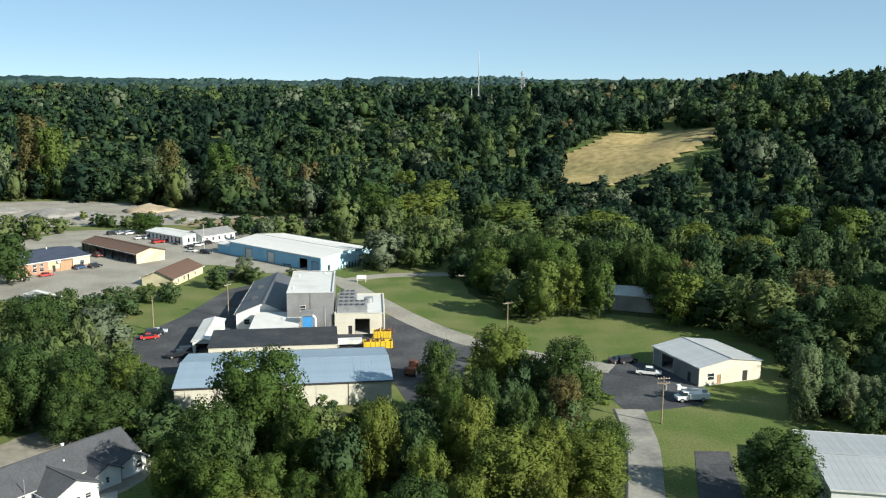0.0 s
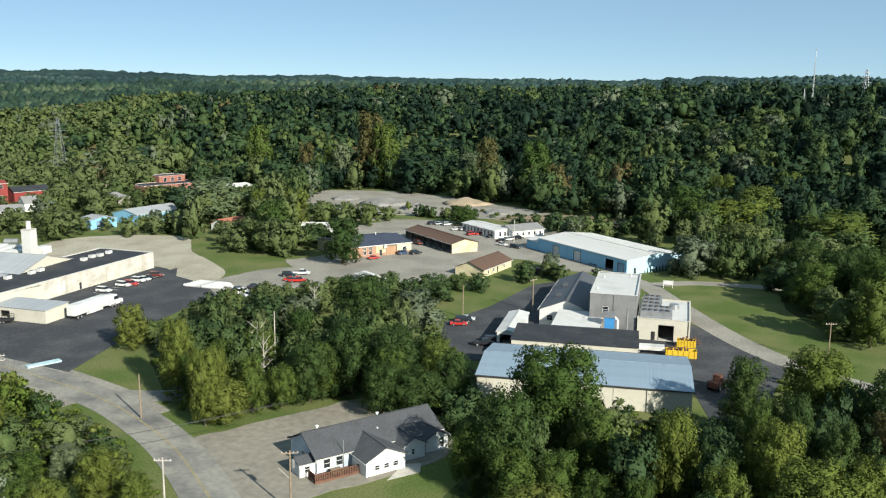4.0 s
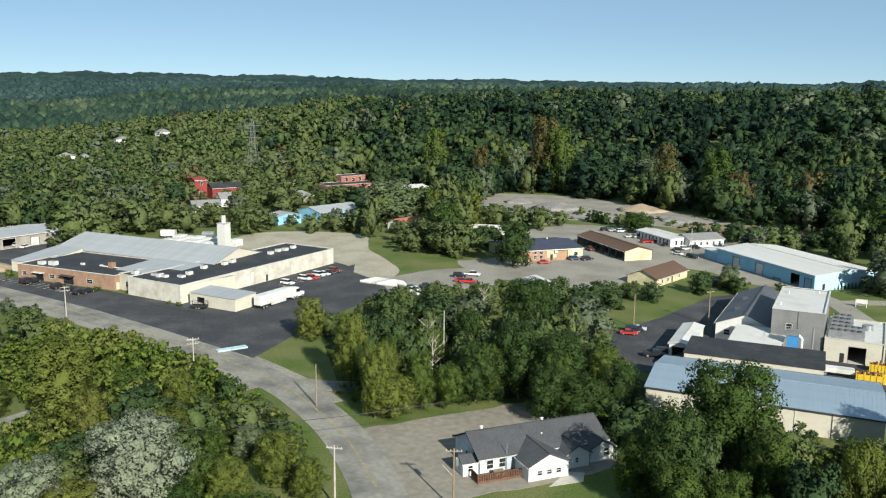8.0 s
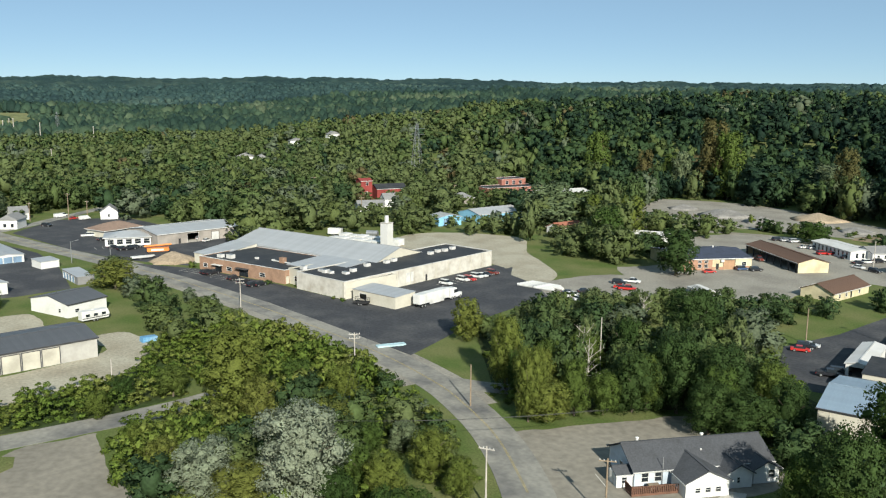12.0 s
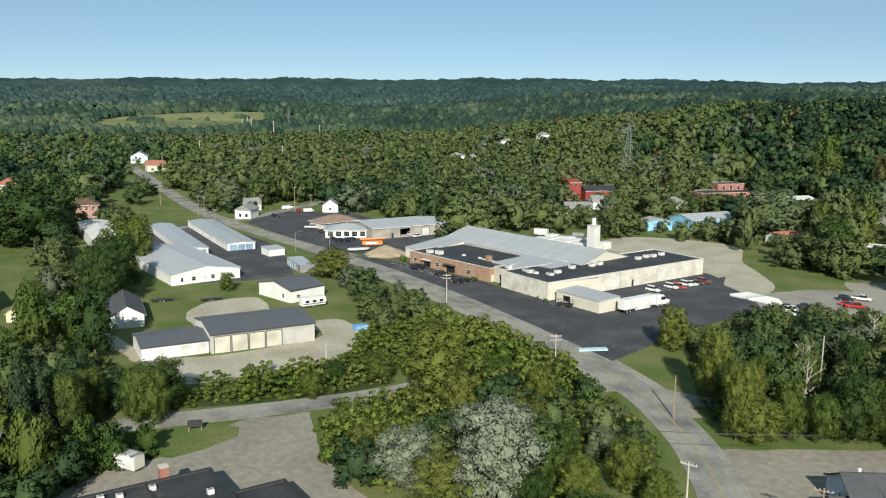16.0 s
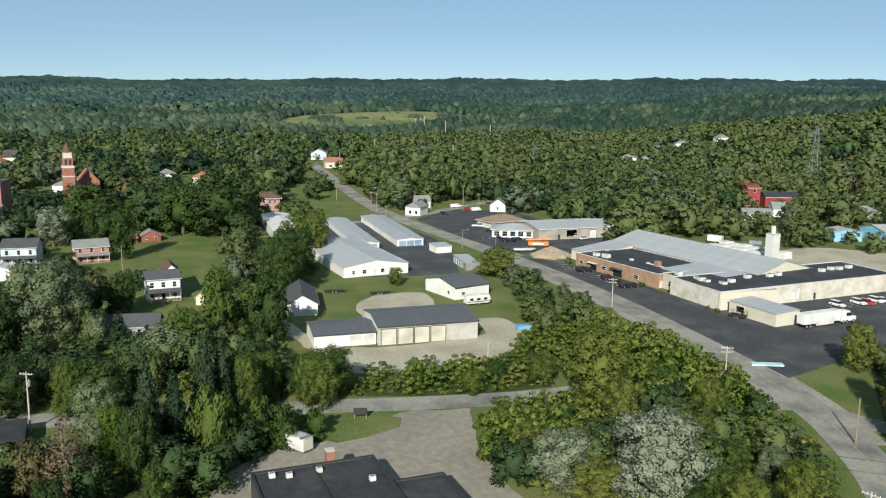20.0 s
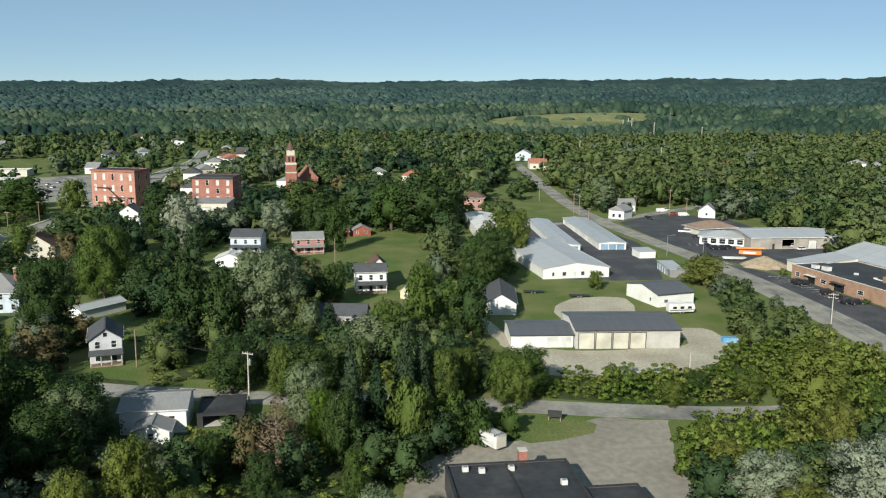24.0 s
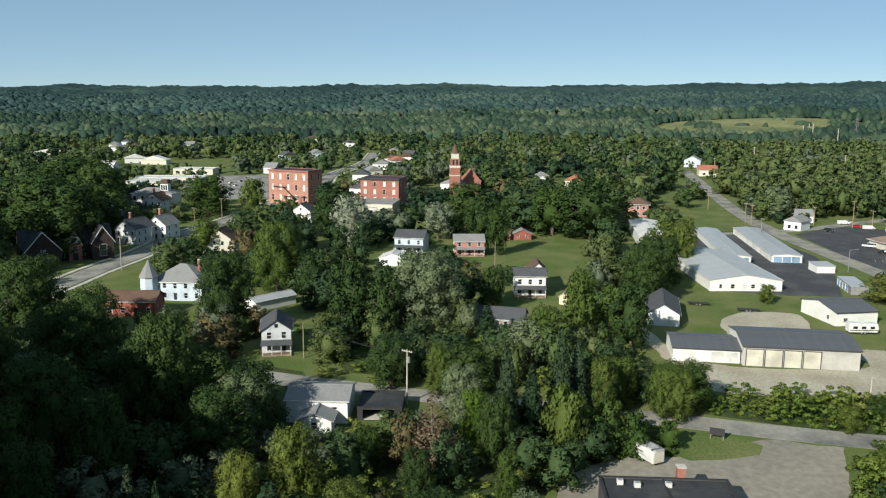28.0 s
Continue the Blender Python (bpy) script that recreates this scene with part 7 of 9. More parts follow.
part("cab", side_profile([(13.9, 0.6), (19.2, 0.6), (19.4, 1.7), (17.6, 1.95), (16.9, 3.4), (13.9, 3.7)], 2.4), CAR_PAINT["white"], sm)
part("windscreen", side_profile([(15.6, 2.0), (17.65, 1.98), (17.0, 3.2), (15.6, 3.3)], 2.44, 0.14), GLASS, sm)
wheel_set(sm, [(x, s) for x in (1.2, 2.5, 14.6, 15.9, 18.4) for s in (-1.1, 1.1)], 0.5, 0.3)
part("skirt", boxes((4.5, 11, -1.2, -1.16, 0.5, 1.15)), TRIM, sm)

rv = thing("camper", "white camper trailer with dark windows beside the barn", "camper", pose(-219.5, 94, 0.05, 0, 0, 91))
part("body", side_profile([(0, 0.6), (7.2, 0.6), (7.6, 1.6), (7.2, 2.9), (0, 3.0)], 2.4, 0.05), TRIM, rv)
for u in (1.0, 3.2, 5.4):
    part("window", boxes((u, u + 1.1, -1.24, -1.18, 1.5, 2.2)), GLASS, rv)
part("stripe", boxes((0.1, 7.3, -1.23, -1.2, 1.05, 1.25)), DARK, rv)
part("roof_vent", boxes((3, 3.7, -0.35, 0.35, 3.0, 3.2)), TRIM, rv)
wheel_set(rv, [(3.2, -1.05), (3.2, 1.05), (4.1, -1.05), (4.1, 1.05)], 0.34)

cg = thing("cargo_trailer", "white box trailer with ladders on its roof rack", "trailer", pose(-139.2, 25.9, 0.05, 0, 0, 30))
part("box", boxes((0, 6.2, -1.15, 1.15, 0.6, 2.7)), TRIM, cg)
part("rear_door", boxes((6.2, 6.25, -1.0, 1.0, 0.7, 2.6)), CREAM, cg)
part("faded_lettering", boxes((1.6, 3.6, -1.17, -1.15, 1.6, 1.9), (2.0, 4.2, -1.17, -1.15, 1.2, 1.35)), STEEL, cg)
for s in (-0.7, 0.0, 0.7):
    rk = part("ladder", boxes((-0.6, 6.6, s - 0.22, s - 0.16, 2.95, 3.03), (-0.6, 6.6, s + 0.16, s + 0.22, 2.95, 3.03), *[(0.4 * k, 0.4 * k + 0.05, s - 0.16, s + 0.16, 2.97, 3.01) for k in range(-1, 16)]), STEEL, cg)
part("rack", boxes((0.4, 0.5, -1.1, 1.1, 2.7, 2.95), (5.5, 5.6, -1.1, 1.1, 2.7, 2.95)), DARK, cg)
wheel_set(cg, [(2.6, -1.0), (2.6, 1.0), (3.4, -1.0), (3.4, 1.0)], 0.33)

for x, y, a, ln in ((-18.8, 196.6, 9, 7.0), (-17.2, 205.8, 6, 4.4)):
    dp = thing("roll_off_container", "yellow steel roll-off container full of scrap", "container", pose(x, y, 0.05, 0, 0, a))
    part("tub", boxes((0, ln, 0, 0.12, 0, 1.7), (0, ln, 2.2, 2.32, 0, 1.7), (0, 0.12, 0.12, 2.2, 0, 1.7), (ln - 0.12, ln, 0.12, 2.2, 0, 1.7), (0.12, ln - 0.12, 0.12, 2.2, 0, 0.15)), YELLOW_STEEL, dp)
    for k in range(6):
        part("rib", boxes((0.4 + k * (ln - 0.9) / 5, 0.52 + k * (ln - 0.9) / 5, -0.1, 0, 0, 1.65)), YELLOW_STEEL, dp)
    for k in range(7):
        part("scrap", rod(bmesh.new(), (0.6 + 0.75 * k, 0.4, 0.9), (0.8 + 0.7 * k, 1.9, 1.7 + 0.3 * (k % 3)), 0.2, 5), RUST, dp)
bt = thing("flatbed_trailer", "white flatbed trailer in front of the loading bay", "trailer", pose(-27.5, 196.5, 0.05, 0, 0, 9))
part("deck", boxes((0, 8.4, 0, 2.4, 0.95, 1.9)), TRIM, bt)
wheel_set(bt, [(1.4, 0.2), (1.4, 2.2), (2.6, 0.2), (2.6, 2.2)], 0.45)
dc = thing("dust_collector", "blue dust collector with galvanised ducts", "machine", pose(-33.4, 204.6, 0, 0, 0, 8))
part("hopper", boxes((-1.2, 1.2, -1.0, 1.0, 1.5, 6.2)), BLUE_STEEL, dc)
for a, b in ((-1.1, -0.9), (1.1, -0.9), (-1.1, 0.9), (1.1, 0.9)):
    part("leg", boxes((a - 0.08, a + 0.08, b - 0.08, b + 0.08, 0, 1.5)), STEEL, dc)
part("head", boxes((-1.5, 1.3, -1.2, 1.2, 6.2, 7.2)), STEEL, dc)
part("duct", rod(rod(bmesh.new(), (1.9, -0.5, 0), (1.9, -0.5, 5.6), 0.35, 10), (1.9, -0.5, 5.6), (0.9, -0.2, 6.4), 0.35, 10), TRIM, dc)
part("exhaust_pipe", tube(bmesh.new(), 4.2, 0.8, 0, 8.2, 0.22, 0.22, 10), STEEL, dc)
part("guard_rail", boxes((-1.6, 1.4, -1.35, -1.3, 7.9, 7.98), (-1.6, -1.55, -1.3, 1.3, 7.9, 7.98), (-1.6, -1.54, -1.35, -1.29, 7.2, 7.9), (1.3, 1.36, -1.35, -1.29, 7.2, 7.9)), STEEL, dc)
ld = thing("loader", "rusty red front loader parked in the shade", "machine", pose(-6.3, 178.5, 0.05, 0, 0, 70))
part("chassis", boxes((-2.4, 1.6, -1.0, 1.0, 0.7, 1.8)), RUST, ld)
part("cab", boxes((-0.6, 0.9, -0.8, 0.8, 1.8, 3.0)), RUST, ld)
part("bucket", boxes((2.2, 3.2, -1.3, 1.3, 0.2, 1.2)), RUST, ld)
part("arm", rod(rod(bmesh.new(), (0.5, -0.9, 1.7), (2.4, -0.9, 0.9), 0.14, 5), (0.5, 0.9, 1.7), (2.4, 0.9, 0.9), 0.14, 5), RUST, ld)
wheel_set(ld, [(-1.5, -1.1), (-1.5, 1.1), (1.2, -1.1), (1.2, 1.1)], 0.7, 0.45)
ct = thing("scrap_container", "long dark steel container in the weeds", "container", pose(-76, 273.4, 0, 0, 0, 0.5))
part("tub", boxes((0, 11.3, 0, 2.6, 0.1, 2.1)), DARK, ct)
for k in range(9):
    part("rib", boxes((0.3 + 1.3 * k, 0.42 + 1.3 * k, -0.1, 0, 0.1, 2.1)), RUST, ct)
for k in range(6):
    pp = thing("culvert_pipe", "long pale plastic culvert pipe stacked on the ground", "pipe", pose(-166 + 0.2 * k, 212.5 + 1.25 * k, 0.5, 0, 0, 3), "stacked culvert pipes")
    part("barrel", rod(bmesh.new(), (0, 0, 0), (14 - (k % 3) * 1.5, 0, 0), 0.48, 12), TRIM, pp)
    part("collar", rod(bmesh.new(), (6, 0, 0), (6.4, 0, 0), 0.53, 12), STEEL, pp)
bo = thing("boat", "white covered boat on a trailer in the gravel yard", "boat", pose(-122, 244.5, 0.05, 0, 0, -27))
part("hull", side_profile([(0, 0.9), (11, 0.7), (13.5, 1.5), (12.5, 1.9), (0, 1.9)], 2.8, -0.3), TRIM, bo)
part("cover", side_profile([(0.4, 1.9), (11.5, 1.9), (9.5, 2.6), (3, 3.0)], 2.3, 0.5), ROOF_WHITE, bo)
part("trailer_frame", boxes((0.5, 14.5, -0.6, -0.5, 0.5, 0.65), (0.5, 14.5, 0.5, 0.6, 0.5, 0.65)), YELLOW_STEEL, bo)
wheel_set(bo, [(3, -1), (3, 1), (4, -1), (4, 1)], 0.35)
tk = thing("storage_tank", "white cylindrical tank lying on saddles", "tank", pose(-171, 291, 0, 0, 0, 85))
part("shell", rod(bmesh.new(), (0, 0, 1.5), (11, 0, 1.5), 1.3, 16), TRIM, tk)
for u in (2, 9):
    part("saddle", boxes((u - 0.2, u + 0.2, -1.1, 1.1, 0, 0.7)), CONCRETE, tk)
om = thing("tracked_machine", "orange tracked machine parked by the road", "machine", pose(-298, 159, 0.05, 0, 0, 65))
part("body", boxes((-4, 4, -1.3, 1.3, 0.9, 2.2)), ORANGE_STEEL, om)
part("boom", rod(bmesh.new(), (-5, 0, 2.9), (5, 0, 3.3), 0.35, 8), ORANGE_STEEL, om)
for s in (-1, 1):
    part("track", boxes((-3.4, 3.4, s * 1.0 - 0.3, s * 1.0 + 0.3, 0, 0.9)), DARK, om)
part("panel", boxes((-2.5, 2, -1.33, -1.3, 1.2, 1.9)), TRIM, om)
jb = thing("boat_trailer", "small white boat on a trailer beside the road", "boat", pose(-291, 149, 0.05, 0, 0, 80))
part("hull", side_profile([(-4, 0.7), (3, 0.6), (4.6, 1.2), (-4, 1.3)], 2.0, -0.2), TRIM, jb)
wheel_set(jb, [(-1, -0.9), (-1, 0.9)], 0.3)
mt = thing("dump_trailer", "dark mesh sided trailer against the loading annex", "trailer", pose(-184, 158.6, 0.05, 0, 0, 28))
part("bed", boxes((0, 4.6, -1, 1, 0.6, 0.75)), DARK, mt)
for s in (-1, 1):
    part("side", boxes((0, 4.6, s - 0.03, s + 0.03, 0.75, 1.1), (0, 4.6, s - 0.03, s + 0.03, 2.1, 2.2), *[(0.0 + 1.5 * k, 0.08 + 1.5 * k, s - 0.03, s + 0.03, 0.75, 2.1) for k in range(4)]), DARK, mt)
wheel_set(mt, [(1.8, -0.9), (1.8, 0.9), (2.6, -0.9), (2.6, 0.9)], 0.33)
cy = thing("cyan_sheet", "pale cyan plastic sheet lying on the lot edge", "sheet", pose(-146, 137.5, 0.05, 0, 0, 65))
part("sheet", boxes((-3.6, 3.6, -0.9, 0.9, 0, 0.35)), CYAN, cy)
bx = thing("tarp_stack", "stack under a blue tarpaulin in the grass", "stack", pose(-191.5, 98.5, 0, 0, 0, 85))
part("tarp", side_profile([(-2, 0), (2, 0), (1.9, 1.1), (-1.8, 1.3)], 2.2, 0.15), TARP, bx)
for x, y, a in ((-247.5, 62.5, 80), (-241, 75, 80)):
    ft = thing("utility_trailer", "dark low utility trailer in the grass", "trailer", pose(x, y, 0.05, 0, 0, a))
    part("deck", boxes((-3, 3, -1, 1, 0.55, 0.7)), DARK, ft)
    part("hitch", rod(bmesh.new(), (3, 0, 0.6), (4.4, 0, 0.5), 0.08, 5), DARK, ft)
    part("stake_side", boxes((-3, 3, -1, -0.95, 0.9, 1.0), *[(-3 + 1.5 * k, -2.92 + 1.5 * k, -1, -0.95, 0.7, 0.9) for k in range(5)]), DARK, ft)
    wheel_set(ft, [(-0.5, -1.05), (-0.5, 1.05), (0.5, -1.05), (0.5, 1.05)], 0.33)
sg = thing("business_sign", "dark wooden sign board on two posts at the lot entrance", "sign", pose(-145.9, 41.6, 0, 0, 0, 70))
part("board", boxes((-1.3, 1.3, -0.08, 0.08, 0.9, 2.2)), DARK, sg)
for u in (-1.1, 1.1):
    part("post", boxes((u - 0.07, u + 0.07, -0.07, 0.07, -0.2, 2.4)), WOOD_POLE, sg)
sg = thing("entrance_sign", "white framed sign at the lawn corner", "sign", pose(-26.4, 270.6, 0, 0, 0, 10))
part("board", boxes((-1.6, 1.6, -0.08, 0.08, 1.2, 2.4)), TRIM, sg)
for u in (-1.4, 1.4):
    part("post", boxes((u - 0.08, u + 0.08, -0.08, 0.08, -0.2, 2.5)), TRIM, sg)
for k in range(14):
    fp = thing("garden_post", "short dark conifer in a row beside the blue works", "shrub", pose(-38.5 + 0.92 * k, 291.5 + 0.9 * k - 1.5, 0, 0, 0, 0), "row of clipped conifers")
    part("foliage", tube(bmesh.new(), 0, 0, 0, 2.0, 0.42, 0.12, 7), LEAF["conifer"], fp)
for k in range(9):
    x, y = -60.0 + 1.1 * k, 384 + 0.6 * k
    fp = thing("fence_post", "weathered post of the yard fence", "fence post", pose(x, y, 0, 0, 0, 0), "yard fence posts")
    part("post", boxes((-0.15, 0.15, -0.15, 0.15, 0, 2.2)), WOOD_POLE, fp)

heap("grey heap of crushed stone in the yard", -194, 420, 14, 3.6, STONE_PILE)
heap("grey heap of crushed stone in the yard", -170, 410, 9, 3.0, STONE_PILE)
heap("tan heap of sand at the foot of the woods", -153, 440, 14, 3.6, SAND_PILE)
heap("pale heap of broken concrete", -126, 412, 9, 2.2, STONE_PILE)
heap("tan heap of sand beside the offices", -281, 156, 8.5, 3.4, SAND_PILE)
heap("grey heap of gravel in the yard", -222, 430, 9, 2.6, STONE_PILE)

# ---- white parts stored behind the warehouse ----
for k in range(7):
    for j in range(2):
        pl = thing("pallet_stack", "row of white wrapped pallets behind the hall", "pallets", pose(-272 + 4.3 * k - 2.4 * j, 221 + 0.9 * k + 7.5 * j, 0.05, 0, 0, 10), "wrapped pallets")
        part("wrap", boxes((0, 3.8, 0, 4.6, 0.15, 2.4 + 0.3 * ((k + j) % 2))), TRIM, pl)
        part("pallet", boxes((0, 3.8, 0, 4.6, 0, 0.15)), WOOD_POLE, pl)
wt = thing("box_trailer", "white box trailer parked behind the hall", "trailer", pose(-286, 232, 0.05, 0, 0, 30))
part("box", boxes((0, 6, 0, 2.4, 0.8, 3.2)), TRIM, wt)
wheel_set(wt, [(2, 0.2), (2, 2.2), (3, 0.2), (3, 2.2)], 0.35)
tk = thing("steel_tank", "galvanised tank behind the hall", "tank", pose(-273, 243, 0, 0, 0, 30))
part("shell", rod(bmesh.new(), (0, 0, 1.4), (5, 0, 1.4), 1.3, 14), STEEL, tk)
part("saddle", boxes((0.8, 1.2, -1, 1, 0, 0.6), (3.8, 4.2, -1, 1, 0, 0.6)), CONCRETE, tk)


weeds = random.Random(8)
for k in range(46):
    t = k / 46
    x, y = -236 + 172 * t + weeds.uniform(-5, 5), 383 + weeds.uniform(-7, 6) + (26 * weeds.random() ** 2 if k % 3 == 0 else 0) + 10 * math.sin(t * 3.1)
    tree(weeds.choice(("green", "olive", "green", "sage")), x, y, weeds.uniform(1.6, 4.2), weeds.uniform(2.2, 4.5), "bush", low=True)

# ---- houses scattered among the far trees ----
def far_house(x, y, ang, w, d, h, wall, roof_mat, label):
    z = min(land(x, y), land(x + w, y), land(x, y + d), land(x + w, y + d)) - (0.3 if math.hypot(x, y) < 600 else 1.8)
    ob = thing("house", label, "house", pose(x, y, z, 0, 0, ang), "houses among the far trees")
    part("wall", boxes((0, w, 0, d, -9, h)), wall, ob)
    part("roof", prism(bmesh.new(), [(-0.5, h), (w + 0.5, h), (w / 2, h + min(w * 0.3, 3.4))], -d - 0.5, 0.5, X90), roof_mat, ob)
    for k in range(2):
        part("window", boxes((w * (0.25 + 0.4 * k), w * (0.25 + 0.4 * k) + 1.3, -0.06, 0, 1.2, 2.8)), GLASS, ob)
    FOOTPRINTS.append([(x - 12, y - 12), (x + 12, y - 12), (x + 12, y + 12), (x - 12, y + 12)])


# ---- painted parking bays, shrubs by the walls and rubble ----
def bays(label, x, y, ang, n, pitch, length, material=PAINT):
    ob = thing("parking_lines", label, "road marking", pose(x, y, 0.056, 0, 0, ang))
    for k in range(n):
        part("line", boxes((k * pitch, k * pitch + 0.12, 0, length, -0.02, 0.006)), material, ob)


bays("faded white parking lines in front of the brick offices", -263, 147.5, 5, 14, 2.9, 5.0)
bays("faded white parking lines along the warehouse", -185.5, 195, 92, 11, 2.6, -4.6)
bays("worn white parking lines beside the cottage", -66.5, 108.6, 54, 5, 2.6, 4.6)
bays("faded white parking lines in front of the shops", -322, 146, 75, 9, 2.8, 5.0)
for x, y, h, r in ((-264.5, 153.6, 3.4, 2.3), (-223.8, 156.9, 3.6, 2.4), (-214, 160.6, 1.4, 1.6), (-209, 160.4, 1.2, 1.4), (-193.2, 158.6, 1.6, 1.3), (-189.3, 158.8, 1.6, 1.6), (-256.5, 153.6, 1.3, 1.5), (-252.5, 153.9, 1.2, 1.4)):
    tree("green", x, y, h, r, "bush", low=True)
rubble = np.random.default_rng(3)
for k in range(22):
    x, y = -20.5 + rubble.uniform(-4, 4), 151.6 + rubble.uniform(-1.2, 1.6)
    rk = thing("rubble_block", "broken pallet and rubble block against the factory wall", "rubble", pose(x, y, 0.02, rubble.uniform(-12, 12), rubble.uniform(-12, 12), rubble.uniform(0, 180)), "rubble by the factory")
    part("block", boxes((-0.6, 0.6, -0.4, 0.4, 0, rubble.uniform(0.3, 0.8))), [CONCRETE, WOOD_POLE, RUST][k % 3], rk)
far_house(-688, 450, 48, 16, 10, 4.5, CLAP, SHINGLE_GREY, "white house with a grey roof among trees")
far_house(-782, 583, 67, 18, 10, 6, CLAP, SHINGLE_GREY, "white house with a grey roof among trees")
far_house(-769, 628, 75, 14, 10, 6, CLAP, SHINGLE_GREY, "white house with a grey roof among trees")
far_house(-662, 455, 60, 10, 10, 4.5, CLAP, SHINGLE_GREY, "white house with a grey roof among trees")
far_house(-400, 138, 47, 8, 10, 4.5, CLAP, SHINGLE_GREY, "white house with a grey roof among trees")
far_house(-792, -431, -253, 30, 10, 6, CREAM, ROOF_WHITE, "cream house with a pale flat roof among trees")
far_house(-1670, -858, -254, 14, 10, 6, CLAP, SHINGLE_GREY, "white house with a grey roof among trees")
far_house(-1102, -567, -239, 14, 10, 6, CREAM, SHINGLE_GREY, "cream house with a grey roof among trees")
far_house(-874, -396, -272, 16, 10, 6, CLAP, SHINGLE_GREY, "white house with a grey roof among trees")
far_house(-898, -384, -253, 12, 10, 6, CLAP, SHINGLE_BROWN, "white house with a brown roof among trees")
far_house(-1161, -466, -235, 14, 10, 6, CLAP, SHINGLE, "white house with a charcoal roof among trees")
far_house(-1274, -493, -234, 16, 10, 6, TAN_GREY, SHINGLE_GREY, "taupe house with a grey roof among trees")
far_house(-1138, -410, -231, 12, 10, 6, CLAP, SHINGLE, "white house with a charcoal roof among trees")
far_house(-1184, -446, -234, 14, 10, 6, CLAP, SHINGLE_BROWN, "white house with a brown roof among trees")
far_house(-1182, -375, -278, 26, 10, 6, CREAM, SHINGLE_GREY, "cream house with a grey roof among trees")
far_house(-1591, -532, -274, 14, 10, 6, CLAP, SHINGLE_GREY, "white house with a grey roof among trees")
far_house(-1215, -318, -250, 14, 10, 6, CLAP, SHINGLE_BROWN, "white house with a brown roof among trees")
far_house(-786, -190, -230, 14, 10, 6, PALE_BLUE, SHINGLE, "pale blue house with a charcoal roof among trees")
far_house(-822, -170, -240, 12, 10, 6, PALE_BLUE, SHINGLE_GREY, "pale blue house with a grey roof among trees")
far_house(-1134, -650, -240, 18, 10, 6, CLAP, SHINGLE, "white house with a charcoal roof among trees")
far_house(-1756, -980, -236, 24, 10, 6, RED_BRICK, ROOF_WHITE, "red brick house with a pale flat roof among trees")
far_house(-727, -315, -246, 18, 10, 6, CLAP, ROOF_WHITE, "white house with a pale flat roof among trees")
far_house(-716, -296, -271, 22, 10, 6, CREAM, ROOF_WHITE, "cream house with a pale flat roof among trees")
far_house(-2379, -959, -258, 44, 10, 6, TAN_GREY, ROOF_RED, "taupe house with a bright red roof among trees")
far_house(-1737, -303, -242, 60, 10, 6, CREAM, ROOF_WHITE, "cream house with a pale flat roof among trees")
far_house(-2159, -637, -269, 14, 10, 6, CLAP, SHINGLE, "white house with a charcoal roof among trees")
far_house(-1724, -462, -260, 16, 10, 6, CREAM, SHINGLE_GREY, "cream house with a grey roof among trees")
far_house(-1421, -681, -238, 12, 10, 6, CLAP, SHINGLE_GREY, "white house with a grey roof among trees")
far_house(-2029, -233, -293, 16, 10, 6, CREAM, SHINGLE_GREY, "cream house with a grey roof among trees")
far_house(-1794, -248, -282, 14, 10, 6, CLAP, SHINGLE_GREY, "white house with a grey roof among trees")
far_house(-490, -80, -286, 14, 10, 7, CLAP, SHINGLE, "white house with a charcoal roof among trees")
far_house(-686, -93, -268, 16, 10, 7, CLAP, SHINGLE_GREY, "white house with a grey roof among trees")
far_house(-724, -82, -243, 16, 10, 7, CLAP, SHINGLE_RED, "white house with a faded red roof among trees")
far_house(-750, -91, -279, 12, 10, 7, CLAP, SHINGLE_BROWN, "white house with a brown roof among trees")
far_house(-577, -92, -266, 12, 10, 7, CLAP, SHINGLE, "white house with a charcoal roof among trees")
far_house(-526, -29, -282, 14, 10, 7, CLAP, SHINGLE_GREY, "white house with a grey roof among trees")
far_house(-622, -88, -242, 12, 10, 7, CREAM, SHINGLE_GREY, "cream house with a grey roof among trees")
far_house(-773, -79, -259, 14, 10, 7, CLAP, SHINGLE_BROWN, "white house with a brown roof among trees")
far_house(-565, 51, 79, 12, 10, 6, CREAM, SHINGLE_RED, "cream house with a faded red roof among trees")
far_house(-595, 35, 98, 8, 10, 6, CLAP, SHINGLE_GREY, "white house with a grey roof among trees")


town = random.Random(21)
for k in range(34):
    a, r = radians(town.uniform(182, 206)), 560 + 1050 * (k / 34) + town.uniform(-30, 30)
    hx, hy = r * math.cos(a), r * math.sin(a)
    if any(math.hypot(f[0][0] + 12 - hx, f[0][1] + 12 - hy) < 34 for f in FOOTPRINTS) or not clear(hx, hy):
        continue
    wall_, wall_name = town.choice(((CLAP, "white"), (CLAP, "white"), (CREAM, "cream"), (PALE_BLUE, "pale blue"), (PALE_GREY, "pale grey"), (RED_BRICK, "red brick")))
    roof_, roof_name = town.choice(((SHINGLE_GREY, "grey"), (SHINGLE, "charcoal"), (SHINGLE_BROWN, "brown"), (ROOF_WHITE, "pale flat")))
    far_house(hx, hy, town.choice((75, 100, 165, 190)) + town.uniform(-8, 8), town.uniform(9, 17), town.uniform(9, 13), town.uniform(5, 7), wall_, roof_, f"{wall_name} house with a {roof_name} roof among trees")

# ---- trees told one by one ----
# the stand in front of the factory
tree("green", -30.6, 136.3, 18.0, 9.5)
tree("dark", -33.1, 115.1, 16.9, 5.3)
tree("green", -21.2, 123.7, 12.6, 4.1)
